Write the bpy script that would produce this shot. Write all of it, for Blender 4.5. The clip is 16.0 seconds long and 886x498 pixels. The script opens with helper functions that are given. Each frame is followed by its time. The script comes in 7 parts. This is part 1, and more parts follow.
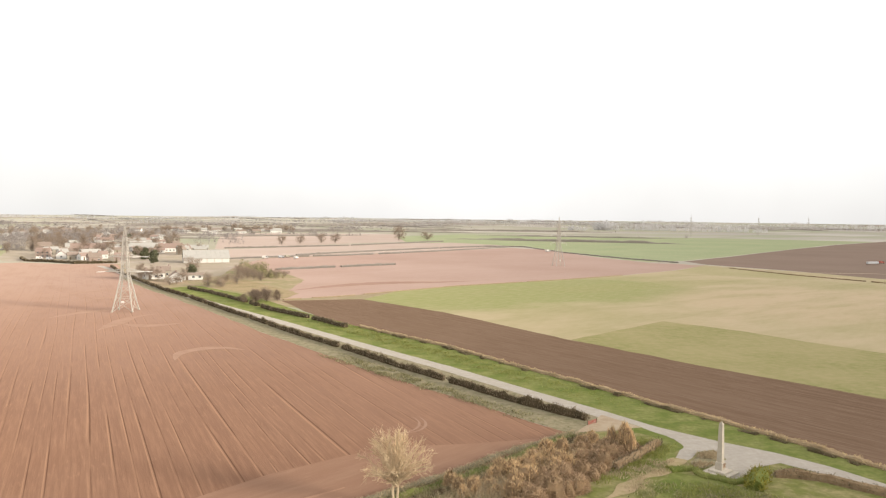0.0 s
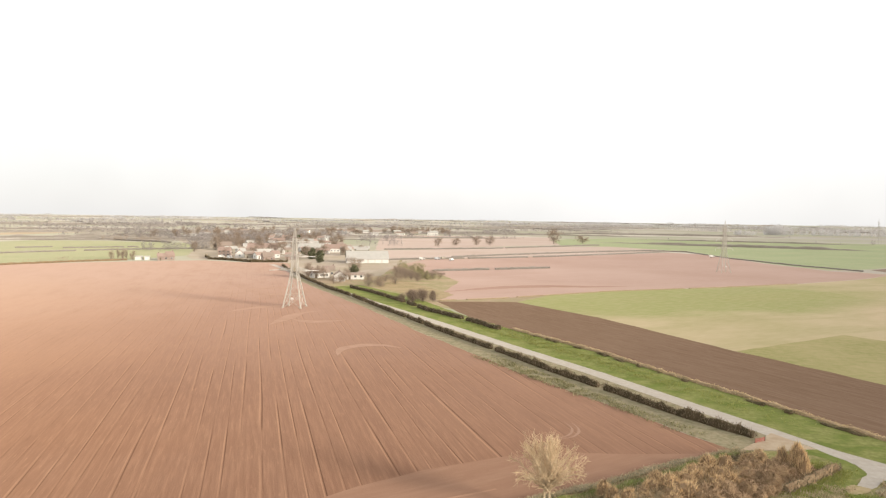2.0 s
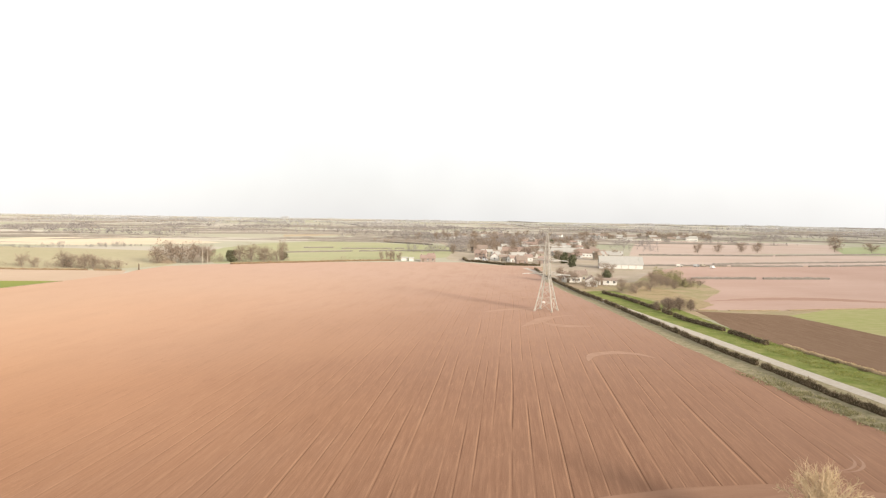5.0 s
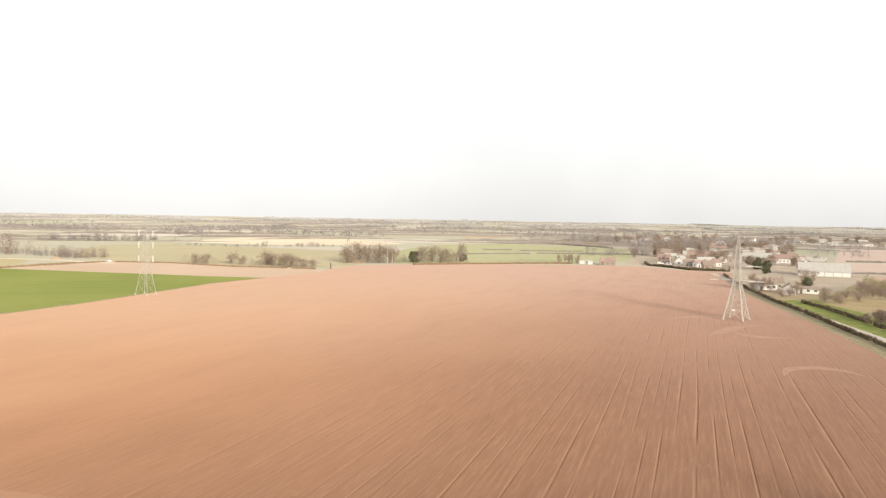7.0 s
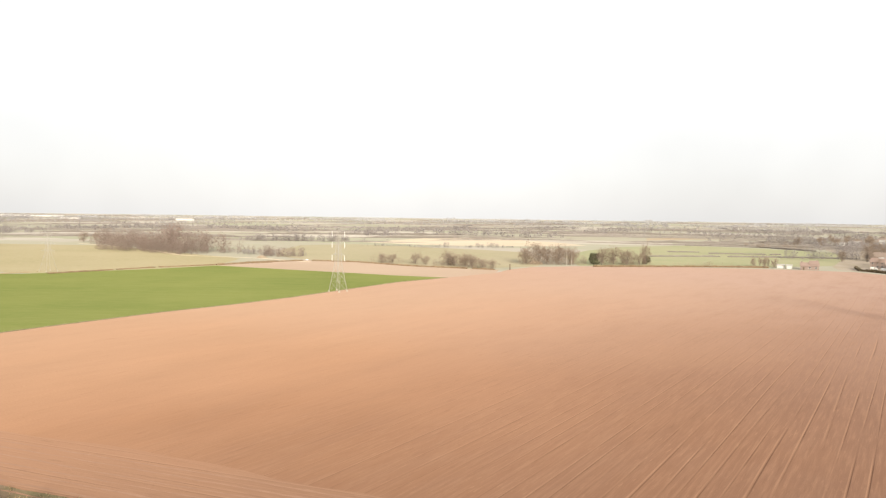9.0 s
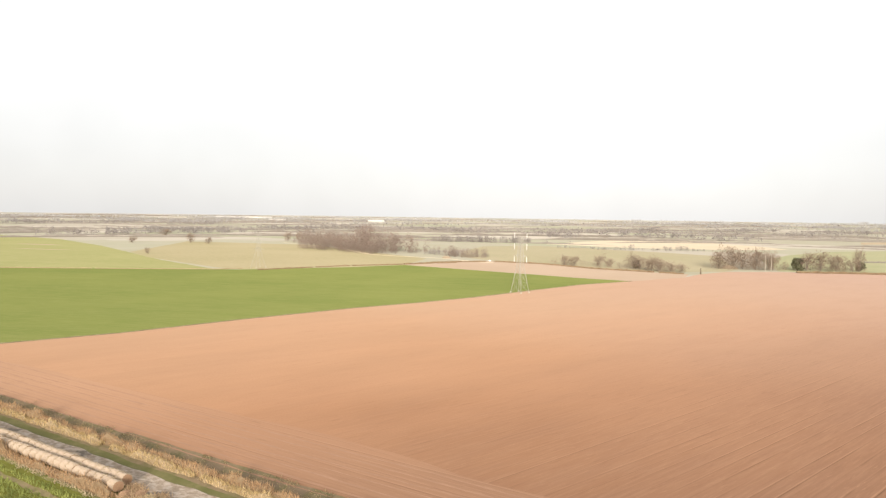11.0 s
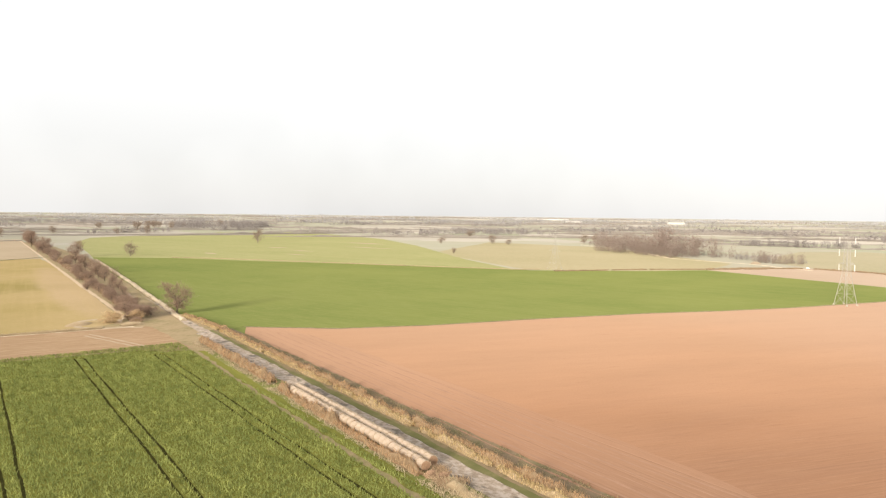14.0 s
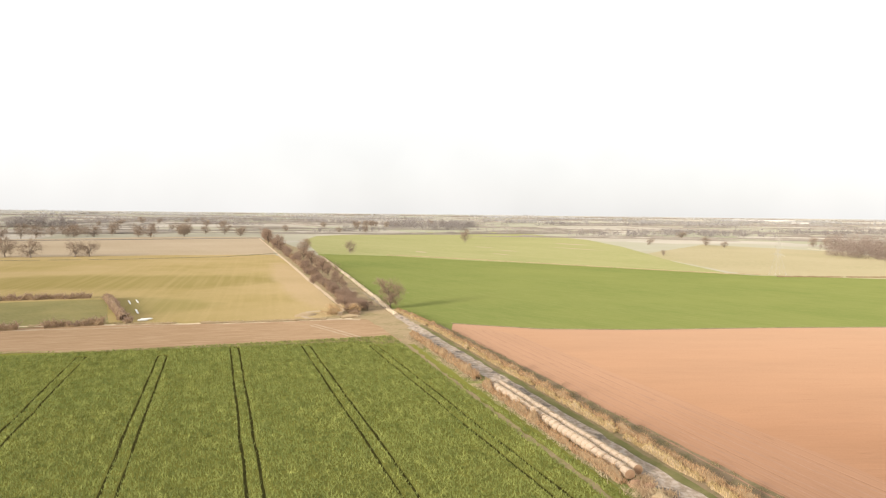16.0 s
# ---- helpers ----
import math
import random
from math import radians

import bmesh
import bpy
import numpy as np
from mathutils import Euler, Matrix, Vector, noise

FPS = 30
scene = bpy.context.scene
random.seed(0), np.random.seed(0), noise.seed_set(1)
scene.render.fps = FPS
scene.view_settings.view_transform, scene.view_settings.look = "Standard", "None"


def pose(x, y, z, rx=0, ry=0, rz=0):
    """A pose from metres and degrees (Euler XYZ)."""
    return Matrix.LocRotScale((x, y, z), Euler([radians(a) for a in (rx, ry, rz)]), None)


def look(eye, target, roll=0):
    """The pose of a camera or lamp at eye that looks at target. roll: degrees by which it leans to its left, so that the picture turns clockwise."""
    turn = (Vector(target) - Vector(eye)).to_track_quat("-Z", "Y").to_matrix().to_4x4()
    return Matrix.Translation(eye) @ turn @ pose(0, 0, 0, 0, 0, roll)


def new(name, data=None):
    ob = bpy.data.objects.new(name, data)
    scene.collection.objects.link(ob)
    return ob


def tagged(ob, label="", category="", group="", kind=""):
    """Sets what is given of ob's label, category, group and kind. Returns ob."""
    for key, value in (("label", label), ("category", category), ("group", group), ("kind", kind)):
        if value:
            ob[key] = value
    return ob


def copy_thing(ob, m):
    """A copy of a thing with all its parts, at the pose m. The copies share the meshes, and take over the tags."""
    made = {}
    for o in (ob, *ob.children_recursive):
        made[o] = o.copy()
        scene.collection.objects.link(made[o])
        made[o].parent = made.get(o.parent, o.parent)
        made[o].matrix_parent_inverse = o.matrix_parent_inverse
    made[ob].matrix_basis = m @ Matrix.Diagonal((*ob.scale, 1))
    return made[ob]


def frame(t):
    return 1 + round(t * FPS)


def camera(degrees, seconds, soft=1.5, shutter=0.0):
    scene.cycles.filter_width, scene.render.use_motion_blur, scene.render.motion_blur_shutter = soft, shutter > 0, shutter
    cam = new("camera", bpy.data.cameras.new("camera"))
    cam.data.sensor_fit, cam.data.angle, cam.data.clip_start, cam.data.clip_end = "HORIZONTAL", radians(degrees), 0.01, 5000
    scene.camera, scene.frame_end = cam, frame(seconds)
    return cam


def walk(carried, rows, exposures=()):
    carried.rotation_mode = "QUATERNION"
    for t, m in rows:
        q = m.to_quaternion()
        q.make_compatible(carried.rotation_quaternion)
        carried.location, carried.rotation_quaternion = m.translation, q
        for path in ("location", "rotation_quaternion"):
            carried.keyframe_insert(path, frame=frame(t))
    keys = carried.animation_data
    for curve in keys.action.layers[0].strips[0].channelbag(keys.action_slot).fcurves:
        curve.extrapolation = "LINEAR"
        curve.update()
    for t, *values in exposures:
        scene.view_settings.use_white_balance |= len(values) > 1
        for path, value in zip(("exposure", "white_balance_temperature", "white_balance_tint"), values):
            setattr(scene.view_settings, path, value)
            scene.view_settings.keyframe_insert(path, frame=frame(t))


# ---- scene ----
cam = camera(62.36, 16.0, soft=1.25)
EYE = (0.0, 0.0, 33.0)
# seconds, yaw, pitch, roll: the camera hovers and turns to its left
TURNS = [
    (0.0, -0.00, -2.56, -0.68),
    (0.5, 3.02, -2.56, -0.77),
    (1.0, 6.03, -2.53, -0.79),
    (1.5, 9.04, -2.53, -0.82),
    (2.0, 12.05, -2.49, -0.86),
    (2.5, 15.08, -2.48, -0.86),
    (3.0, 18.26, -2.46, -0.87),
    (3.5, 21.61, -2.43, -0.87),
    (4.0, 24.89, -2.42, -0.93),
    (6.5, 42.00, -2.50, -0.96),
    (7.0, 45.50, -2.50, -0.99),
    (7.5, 49.27, -2.52, -0.92),
    (8.0, 52.78, -2.56, -0.91),
    (8.5, 56.09, -2.59, -0.87),
    (9.0, 59.46, -2.61, -0.77),
    (11.5, 77.21, -2.69, -0.76),
    (12.0, 80.78, -2.70, -0.72),
    (12.5, 84.66, -2.71, -0.67),
    (13.0, 88.62, -2.73, -0.68),
    (13.5, 92.55, -2.74, -0.63),
    (14.0, 96.54, -2.77, -0.63),
    (14.5, 100.52, -2.79, -0.63),
    (15.0, 104.48, -2.82, -0.66),
    (15.5, 108.45, -2.85, -0.66),
    (16.0, 112.47, -2.91, -0.65),
]
walk(cam, [(t, pose(*EYE, 90 + p, r, a)) for t, a, p, r in TURNS], exposures=[(0.0, 0.36), (4.0, 0.33), (8.0, 0.27), (12.0, 0.26), (14.0, 0.30), (16.0, 0.36)])

# ---- light ----
SUN_EL, SUN_AZ = radians(13), radians(110.4)
SUN_DIR = Vector((math.sin(SUN_AZ) * math.cos(SUN_EL), math.cos(SUN_AZ) * math.cos(SUN_EL), math.sin(SUN_EL)))
world = bpy.data.worlds.new("sky")
scene.world = world
world.use_nodes = True
wn = world.node_tree
sky = wn.nodes.new("ShaderNodeTexSky")
sky.sky_type, sky.sun_disc, sky.sun_elevation, sky.sun_rotation = "NISHITA", False, SUN_EL, SUN_AZ
sky.air_density, sky.dust_density, sky.ozone_density = 1.0, 1.0, 1.0
# thin white overcast in front of the sky
cloud = wn.nodes.new("ShaderNodeTexNoise")
cloud.inputs["Scale"].default_value, cloud.inputs["Detail"].default_value = 1.6, 5.0
tone = wn.nodes.new("ShaderNodeMapRange")
tone.inputs["From Min"].default_value, tone.inputs["From Max"].default_value = 0.35, 0.65
tone.inputs["To Min"].default_value, tone.inputs["To Max"].default_value = 5.7, 7.2
veil = wn.nodes.new("ShaderNodeMix")
veil.data_type = "RGBA"
veil.inputs[0].default_value = 0.94
where = wn.nodes.new("ShaderNodeTexCoord")
wn.links.new(where.outputs["Generated"], cloud.inputs["Vector"])
wn.links.new(cloud.outputs["Fac"], tone.inputs["Value"])
wn.links.new(sky.outputs["Color"], veil.inputs[6])
warm = wn.nodes.new("ShaderNodeMix")
warm.data_type, warm.blend_type = "RGBA", "MULTIPLY"
warm.inputs[0].default_value = 1.0
warm.inputs[7].default_value = (1.0, 0.987, 0.975, 1)
rise = wn.nodes.new("ShaderNodeSeparateXYZ")
low = wn.nodes.new("ShaderNodeMapRange")
low.inputs["From Min"].default_value, low.inputs["From Max"].default_value = 0.0, 0.15
low.inputs["To Min"].default_value, low.inputs["To Max"].default_value = 0.79, 1.0
bright = wn.nodes.new("ShaderNodeMath")
bright.operation = "MULTIPLY"
wn.links.new(where.outputs["Generated"], rise.inputs["Vector"])
wn.links.new(rise.outputs["Z"], low.inputs["Value"])
wn.links.new(tone.outputs["Result"], bright.inputs[0])
wn.links.new(low.outputs["Result"], bright.inputs[1])
wn.links.new(bright.outputs["Value"], warm.inputs[6])
wn.links.new(warm.outputs[2], veil.inputs[7])
wn.links.new(veil.outputs[2], wn.nodes["Background"].inputs["Color"])
wn.nodes["Background"].inputs["Strength"].default_value = 0.15
sun = new("sun", bpy.data.lights.new("sun", "SUN"))
sun.data.energy, sun.data.angle, sun.data.color = 3.3, radians(15.0), (1.0, 0.90, 0.77)
sun.matrix_world = look(SUN_DIR * 500, (0, 0, 0))

# ---- building helpers ----
K = 1.18        # metres in one unit of the plan


class Mesh:
    """Vertices and faces that grow piece by piece."""

    def __init__(self):
        self.v, self.f = [], []

    def add(self, verts, faces):
        n = len(self.v)
        self.v += [tuple(p) for p in verts]
        self.f += [tuple(n + i for i in face) for face in faces]
        return self

    def box(self, x0, y0, z0, x1, y1, z1):
        return self.add([(x, y, z) for z in (z0, z1) for x, y in ((x0, y0), (x1, y0), (x1, y1), (x0, y1))],
                        [(3, 2, 1, 0), (4, 5, 6, 7), (0, 1, 5, 4), (1, 2, 6, 5), (2, 3, 7, 6), (3, 0, 4, 7)])

    def rod(self, a, b, ra, rb, sides=4, caps=True):
        a, b = Vector(a), Vector(b)
        d = (b - a).normalized()
        e = d.cross(Vector((0, 0, 1)) if abs(d.z) < 0.9 else Vector((1, 0, 0))).normalized()
        g = d.cross(e)
        ring = [(math.cos(6.2832 * i / sides), math.sin(6.2832 * i / sides)) for i in range(sides)]
        v = [a + (e * c + g * s) * ra for c, s in ring] + [b + (e * c + g * s) * rb for c, s in ring]
        f = [(i, (i + 1) % sides, sides + (i + 1) % sides, sides + i) for i in range(sides)]
        if caps:
            f += [tuple(range(sides - 1, -1, -1)), tuple(range(sides, 2 * sides))]
        return self.add(v, f)

    def strip(self, a, b, w, bend=Vector((0, 0, 0))):
        """A thin twig: a long triangle pair."""
        a, b = Vector(a), Vector(b)
        d = b - a
        e = d.cross(Vector((random.uniform(-1, 1), random.uniform(-1, 1), random.uniform(-1, 1))))
        e = e.normalized() * w * 0.5 if e.length > 1e-6 else Vector((w, 0, 0))
        return self.add([a - e, a + e, b + bend], [(0, 1, 2)])

    def data(self, name, mat, smooth=False):
        me = bpy.data.meshes.new(name)
        me.from_pydata(self.v, [], self.f)
        me.materials.append(mat)
        if smooth:
            me.shade_smooth()
        me.update()
        return me


def part(name, mesh, mat, parent, label="", at=None, smooth=False):
    ob = new(name, mesh.data(name, mat, smooth) if isinstance(mesh, Mesh) else mesh)
    ob.parent = parent
    if at is not None:
        ob.matrix_basis = at
    return tagged(ob, label)


def thing(name, label, category, group="", kind="", at=None):
    ob = new(name)
    if at is not None:
        ob.matrix_basis = at
    return tagged(ob, label, category, group, kind)


def single(name, mesh, mat, label, category, group="", kind="", at=None, smooth=False):
    ob = new(name, mesh.data(name, mat, smooth))
    if at is not None:
        ob.matrix_basis = at
    return tagged(ob, label, category, group, kind)


# ---- materials ----
class Nodes:
    def __init__(self, name, rough=0.9, diffuse_rough=0.0, metal=0.0, spec=0.3):
        self.m = bpy.data.materials.new(name)
        self.m.use_nodes = True
        self.t = self.m.node_tree
        self.b = self.t.nodes["Principled BSDF"]
        self.b.inputs["Roughness"].default_value = rough
        self.b.inputs["Diffuse Roughness"].default_value = diffuse_rough
        self.b.inputs["Metallic"].default_value = metal
        self.b.inputs["Specular IOR Level"].default_value = spec

    def n(self, kind, **ins):
        node = self.t.nodes.new("ShaderNode" + kind)
        for key, value in ins.items():
            self.put(node.inputs[key.replace("_", " ")], value)
        return node

    def put(self, socket, value):
        if isinstance(value, bpy.types.NodeSocket):
            self.t.links.new(value, socket)
        elif isinstance(value, tuple) and len(value) == 3 and socket.type == "RGBA":
            socket.default_value = (*value, 1)
        else:
            socket.default_value = value

    def place(self, world=True, turn=0.0, scale=(1, 1, 1)):
        src = self.n("NewGeometry").outputs["Position"] if world else self.n("TexCoord").outputs["Object"]
        m = self.n("Mapping", Vector=src)
        m.vector_type = "POINT"
        m.inputs["Scale"].default_value = scale
        if turn:
            r = self.n("VectorRotate", Vector=src)
            r.rotation_type = "Z_AXIS"
            r.inputs["Angle"].default_value = -radians(turn)
            self.put(m.inputs["Vector"], r.outputs["Vector"])
        return m.outputs["Vector"]

    def noise(self, vec, scale, detail=4.0, rough=0.55):
        return self.n("TexNoise", Vector=vec, Scale=scale, Detail=detail, Roughness=rough).outputs["Fac"]

    def ramp(self, fac, lo, hi):
        r = self.n("MapRange", Value=fac)
        r.inputs["From Min"].default_value, r.inputs["From Max"].default_value = lo, hi
        return r.outputs["Result"]

    def mix(self, fac, a, b, how="MIX"):
        node = self.t.nodes.new("ShaderNodeMix")
        node.data_type, node.blend_type = "RGBA", how
        self.put(node.inputs[0], fac)
        self.put(node.inputs[6], a)
        self.put(node.inputs[7], b)
        return node.outputs[2]

    def math(self, op, a, b=0.0):
        node = self.t.nodes.new("ShaderNodeMath")
        node.operation = op
        self.put(node.inputs[0], a)
        self.put(node.inputs[1], b)
        return node.outputs[0]

    def done(self, color, height=None, bump=0.3, dist=0.1):
        self.put(self.b.inputs["Base Color"], color)
        if height is not None:
            node = self.n("Bump", Strength=bump, Distance=dist, Height=height)
            self.put(self.b.inputs["Normal"], node.outputs["Normal"])
        return self.m


def mixed(name, a, b, c, big=0.05, fine=1.5, rough=0.9, world=True, bump=0.4, dist=0.1, droug=1.0, big_range=(0.38, 0.62), fine_range=(0.35, 0.65), spec=0.06):
    """Ground cover of three colours: broad patches of a and b, flecked with c."""
    n = Nodes(name, rough, droug, spec=spec)
    p = n.place(world)
    f = n.noise(p, fine, 5.0, 0.65)
    col = n.mix(n.ramp(n.noise(p, big, 4.0), *big_range), a, b)
    col = n.mix(n.math("MULTIPLY", n.ramp(f, *fine_range), 0.6), col, c)
    return n.done(col, f, bump, dist)


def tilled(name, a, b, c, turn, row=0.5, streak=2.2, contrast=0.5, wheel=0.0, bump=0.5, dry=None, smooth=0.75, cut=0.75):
    """Worked soil or drilled crop: long streaks along one direction, broad damp and dry patches, wheelings every few
    metres.
    dry: a paler tone mixed in to the west, painting the brightness opposite the sun; furrow lines fade there."""
    n = Nodes(name, 0.95, 1.0, spec=0.0)
    p = n.place(True)
    broad = n.ramp(n.noise(p, 0.012, 5.0, 0.55), 0.36, 0.66)
    lines = n.noise(n.place(True, turn, (0.005, 1.0 / streak, 1)), 1.0, 2.0, 0.6)
    thin = n.noise(n.place(True, turn, (0.10, 1.0 / row, 1)), 1.0, 3.0, 0.65)
    clod = n.noise(p, 2.5, 5.0, 0.7)
    col = n.mix(broad, a, b)
    rough = grain = 1.0
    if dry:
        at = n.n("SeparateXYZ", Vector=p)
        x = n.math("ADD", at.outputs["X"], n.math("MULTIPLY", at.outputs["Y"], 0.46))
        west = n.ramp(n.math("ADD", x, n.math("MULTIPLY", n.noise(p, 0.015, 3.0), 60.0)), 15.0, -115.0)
        # rolled: fades the furrow lines westwards, where the sunlight flattens them
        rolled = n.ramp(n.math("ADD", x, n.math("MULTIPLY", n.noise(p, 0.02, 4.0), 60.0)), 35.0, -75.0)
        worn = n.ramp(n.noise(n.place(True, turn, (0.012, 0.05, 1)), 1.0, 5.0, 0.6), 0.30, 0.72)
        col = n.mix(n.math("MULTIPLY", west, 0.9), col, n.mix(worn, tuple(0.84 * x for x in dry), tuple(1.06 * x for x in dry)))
        # far west end turns paler and pinker: distance haze painted into the soil
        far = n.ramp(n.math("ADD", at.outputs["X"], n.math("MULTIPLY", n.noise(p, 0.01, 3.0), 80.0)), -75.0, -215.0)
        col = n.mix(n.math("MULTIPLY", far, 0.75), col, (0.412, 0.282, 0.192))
        # northern end likewise greyed, haze as part of the soil colour
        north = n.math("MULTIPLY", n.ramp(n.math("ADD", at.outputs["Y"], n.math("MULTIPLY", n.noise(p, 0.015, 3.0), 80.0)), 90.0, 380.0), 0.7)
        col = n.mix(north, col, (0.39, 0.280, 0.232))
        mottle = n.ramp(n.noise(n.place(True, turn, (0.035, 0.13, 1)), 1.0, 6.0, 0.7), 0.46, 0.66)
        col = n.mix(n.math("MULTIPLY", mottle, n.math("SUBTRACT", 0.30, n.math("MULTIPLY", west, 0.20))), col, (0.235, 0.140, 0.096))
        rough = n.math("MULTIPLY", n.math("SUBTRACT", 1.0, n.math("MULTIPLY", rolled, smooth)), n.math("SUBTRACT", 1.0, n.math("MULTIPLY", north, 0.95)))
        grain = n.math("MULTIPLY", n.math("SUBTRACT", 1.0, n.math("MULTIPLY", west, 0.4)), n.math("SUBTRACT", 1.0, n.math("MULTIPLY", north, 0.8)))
    col = n.mix(n.math("MULTIPLY", n.math("MULTIPLY", n.ramp(lines, 0.40, 0.70), contrast * 0.35), rough), col, c)
    col = n.mix(n.math("MULTIPLY", n.math("MULTIPLY", n.ramp(thin, 0.46, 0.74), contrast), grain), col, c)
    col = n.mix(n.math("MULTIPLY", n.ramp(clod, 0.4, 0.75), 0.25), col, b)
    fleck = n.ramp(n.noise(n.place(True, turn, (0.22, 1.5, 1)), 1.6, 3.0, 0.6), 0.57, 0.72)
    col = n.mix(n.math("MULTIPLY", n.math("MULTIPLY", n.math("MULTIPLY", fleck, n.ramp(n.noise(p, 0.09, 4.0), 0.3, 0.65)), contrast * 1.2), grain), col, c)
    dark = n.ramp(n.noise(n.place(True, turn, (0.16, 1.1, 1)), 1.1, 3.0, 0.6), 0.58, 0.74)
    col = n.mix(n.math("MULTIPLY", n.math("MULTIPLY", dark, contrast * 0.7), grain), col, tuple(0.85 * x for x in a))
    h = n.math("ADD", n.math("MULTIPLY", thin, 0.6), n.math("MULTIPLY", clod, 0.6))
    if wheel:
        v = n.n("SeparateXYZ", Vector=n.place(True, turn, (1, 1, 1))).outputs["Y"]
        bend = n.math("MULTIPLY", n.noise(n.place(True, turn, (0.005, 0.11, 1)), 1.0, 1.5, 0.4), wheel * 2.0)
        wave = n.math("FRACT", n.math("DIVIDE", n.math("ADD", v, bend), wheel))
        groove = n.math("SUBTRACT", 1.0, n.ramp(n.math("ABSOLUTE", n.math("SUBTRACT", wave, 0.5)), 0.0, 0.12 / wheel))
        lip = n.math("SUBTRACT", 1.0, n.ramp(n.math("ABSOLUTE", n.math("SUBTRACT", wave, 0.5 + 0.24 / wheel)), 0.0, 0.14 / wheel))
        patchy = n.math("MULTIPLY", n.ramp(n.noise(n.place(True, turn, (0.022, 0.32, 1)), 1.0, 3.0, 0.6), 0.40, 0.58), rough)
        groove = n.math("MULTIPLY", groove, patchy)
        col = n.mix(n.math("MULTIPLY", n.math("MULTIPLY", lip, patchy), 0.85), col, c)
        col = n.mix(n.math("MULTIPLY", groove, cut), col, tuple(0.45 * x for x in a))
        h = n.math("SUBTRACT", h, n.math("MULTIPLY", groove, 0.7))
    return n.done(col, h, bump, 0.12)


# dry= below is the tone painted for the bright side opposite the sun
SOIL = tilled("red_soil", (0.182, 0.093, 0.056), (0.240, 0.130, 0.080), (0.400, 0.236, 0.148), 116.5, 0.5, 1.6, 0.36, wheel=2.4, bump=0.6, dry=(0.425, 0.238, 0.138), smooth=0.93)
SOIL_EDGE = tilled("headland_soil", (0.212, 0.117, 0.074), (0.262, 0.148, 0.092), (0.37, 0.225, 0.146), 39, 0.6, 1.9, 0.55, wheel=1.9, dry=(0.41, 0.235, 0.145), smooth=0.3, cut=0.3)
SOIL_HEAD = tilled("smooth_headland_soil", (0.248, 0.143, 0.095), (0.300, 0.180, 0.122), (0.36, 0.230, 0.160), 45, 1.4, 3.0, 0.3)
FURROW = mixed("furrow_soil", (0.315, 0.185, 0.120), (0.355, 0.212, 0.138), (0.285, 0.165, 0.106), 0.2, 1.0)
SOIL_DARK = tilled("dark_soil", (0.146, 0.094, 0.062), (0.186, 0.124, 0.084), (0.255, 0.178, 0.128), 128, 0.5, 1.6, 0.6, wheel=3.0, cut=0.45)
SOIL_PALE = tilled("pale_soil", (0.402, 0.288, 0.238), (0.350, 0.240, 0.195), (0.442, 0.332, 0.28), 50, 0.8, 4.0, 0.5)
SOIL_DRY = mixed("dry_earth", (0.38, 0.30, 0.21), (0.32, 0.24, 0.16), (0.44, 0.36, 0.265), 0.15, 0.9)
SOIL_STRIP = tilled("dirt_strip_soil", (0.255, 0.165, 0.095), (0.325, 0.218, 0.132), (0.42, 0.31, 0.205), 133, 0.8, 1.5, 0.8)
SOIL_TAN = tilled("tan_strip_soil", (0.385, 0.295, 0.220), (0.345, 0.258, 0.190), (0.42, 0.335, 0.26), 70, 0.9, 3.0, 0.5)
SOIL_MARK = mixed("smooth_pale_soil", (0.305, 0.190, 0.133), (0.340, 0.217, 0.154), (0.265, 0.162, 0.112), 0.3, 1.2)
CROP = tilled("young_wheat", (0.155, 0.160, 0.038), (0.195, 0.190, 0.047), (0.250, 0.235, 0.070), 41, 0.35, 1.6, 0.4, bump=0.9)
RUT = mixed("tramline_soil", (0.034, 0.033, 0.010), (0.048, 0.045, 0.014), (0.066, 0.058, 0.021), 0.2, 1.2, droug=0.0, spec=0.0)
GREEN = tilled("green_crop", (0.138, 0.166, 0.048), (0.182, 0.200, 0.062), (0.225, 0.228, 0.088), 60, 1.2, 7.0, 0.55)
PADDOCK = mixed("paddock_grass", (0.150, 0.142, 0.048), (0.215, 0.185, 0.070), (0.24, 0.20, 0.095), 0.05, 0.8)
GREEN_PALE = tilled("pale_green_crop", (0.242, 0.246, 0.104), (0.275, 0.270, 0.122), (0.35, 0.315, 0.175), 60, 1.4, 12.0, 0.7)
def blot(n, wob, x, y, ra, rb, turn):
    """A soft-edged oval patch of the plan, uneven by wob: 1 inside, 0 outside."""
    s = n.n("VectorMath", Vector=n.n("NewGeometry").outputs["Position"])
    s.operation = "SUBTRACT"
    s.inputs[1].default_value = (K * x, K * y, 0)
    r = n.n("VectorRotate", Vector=s.outputs["Vector"])
    r.rotation_type = "Z_AXIS"
    r.inputs["Angle"].default_value = -radians(turn)
    q = n.n("VectorMath", Vector=r.outputs["Vector"])
    q.operation = "MULTIPLY"
    q.inputs[1].default_value = (1 / ra, 1 / rb, 0)
    k = n.n("VectorMath", Vector=q.outputs["Vector"])
    k.operation = "LENGTH"
    return n.ramp(n.math("ADD", k.outputs["Value"], wob), 1.25, 0.8)


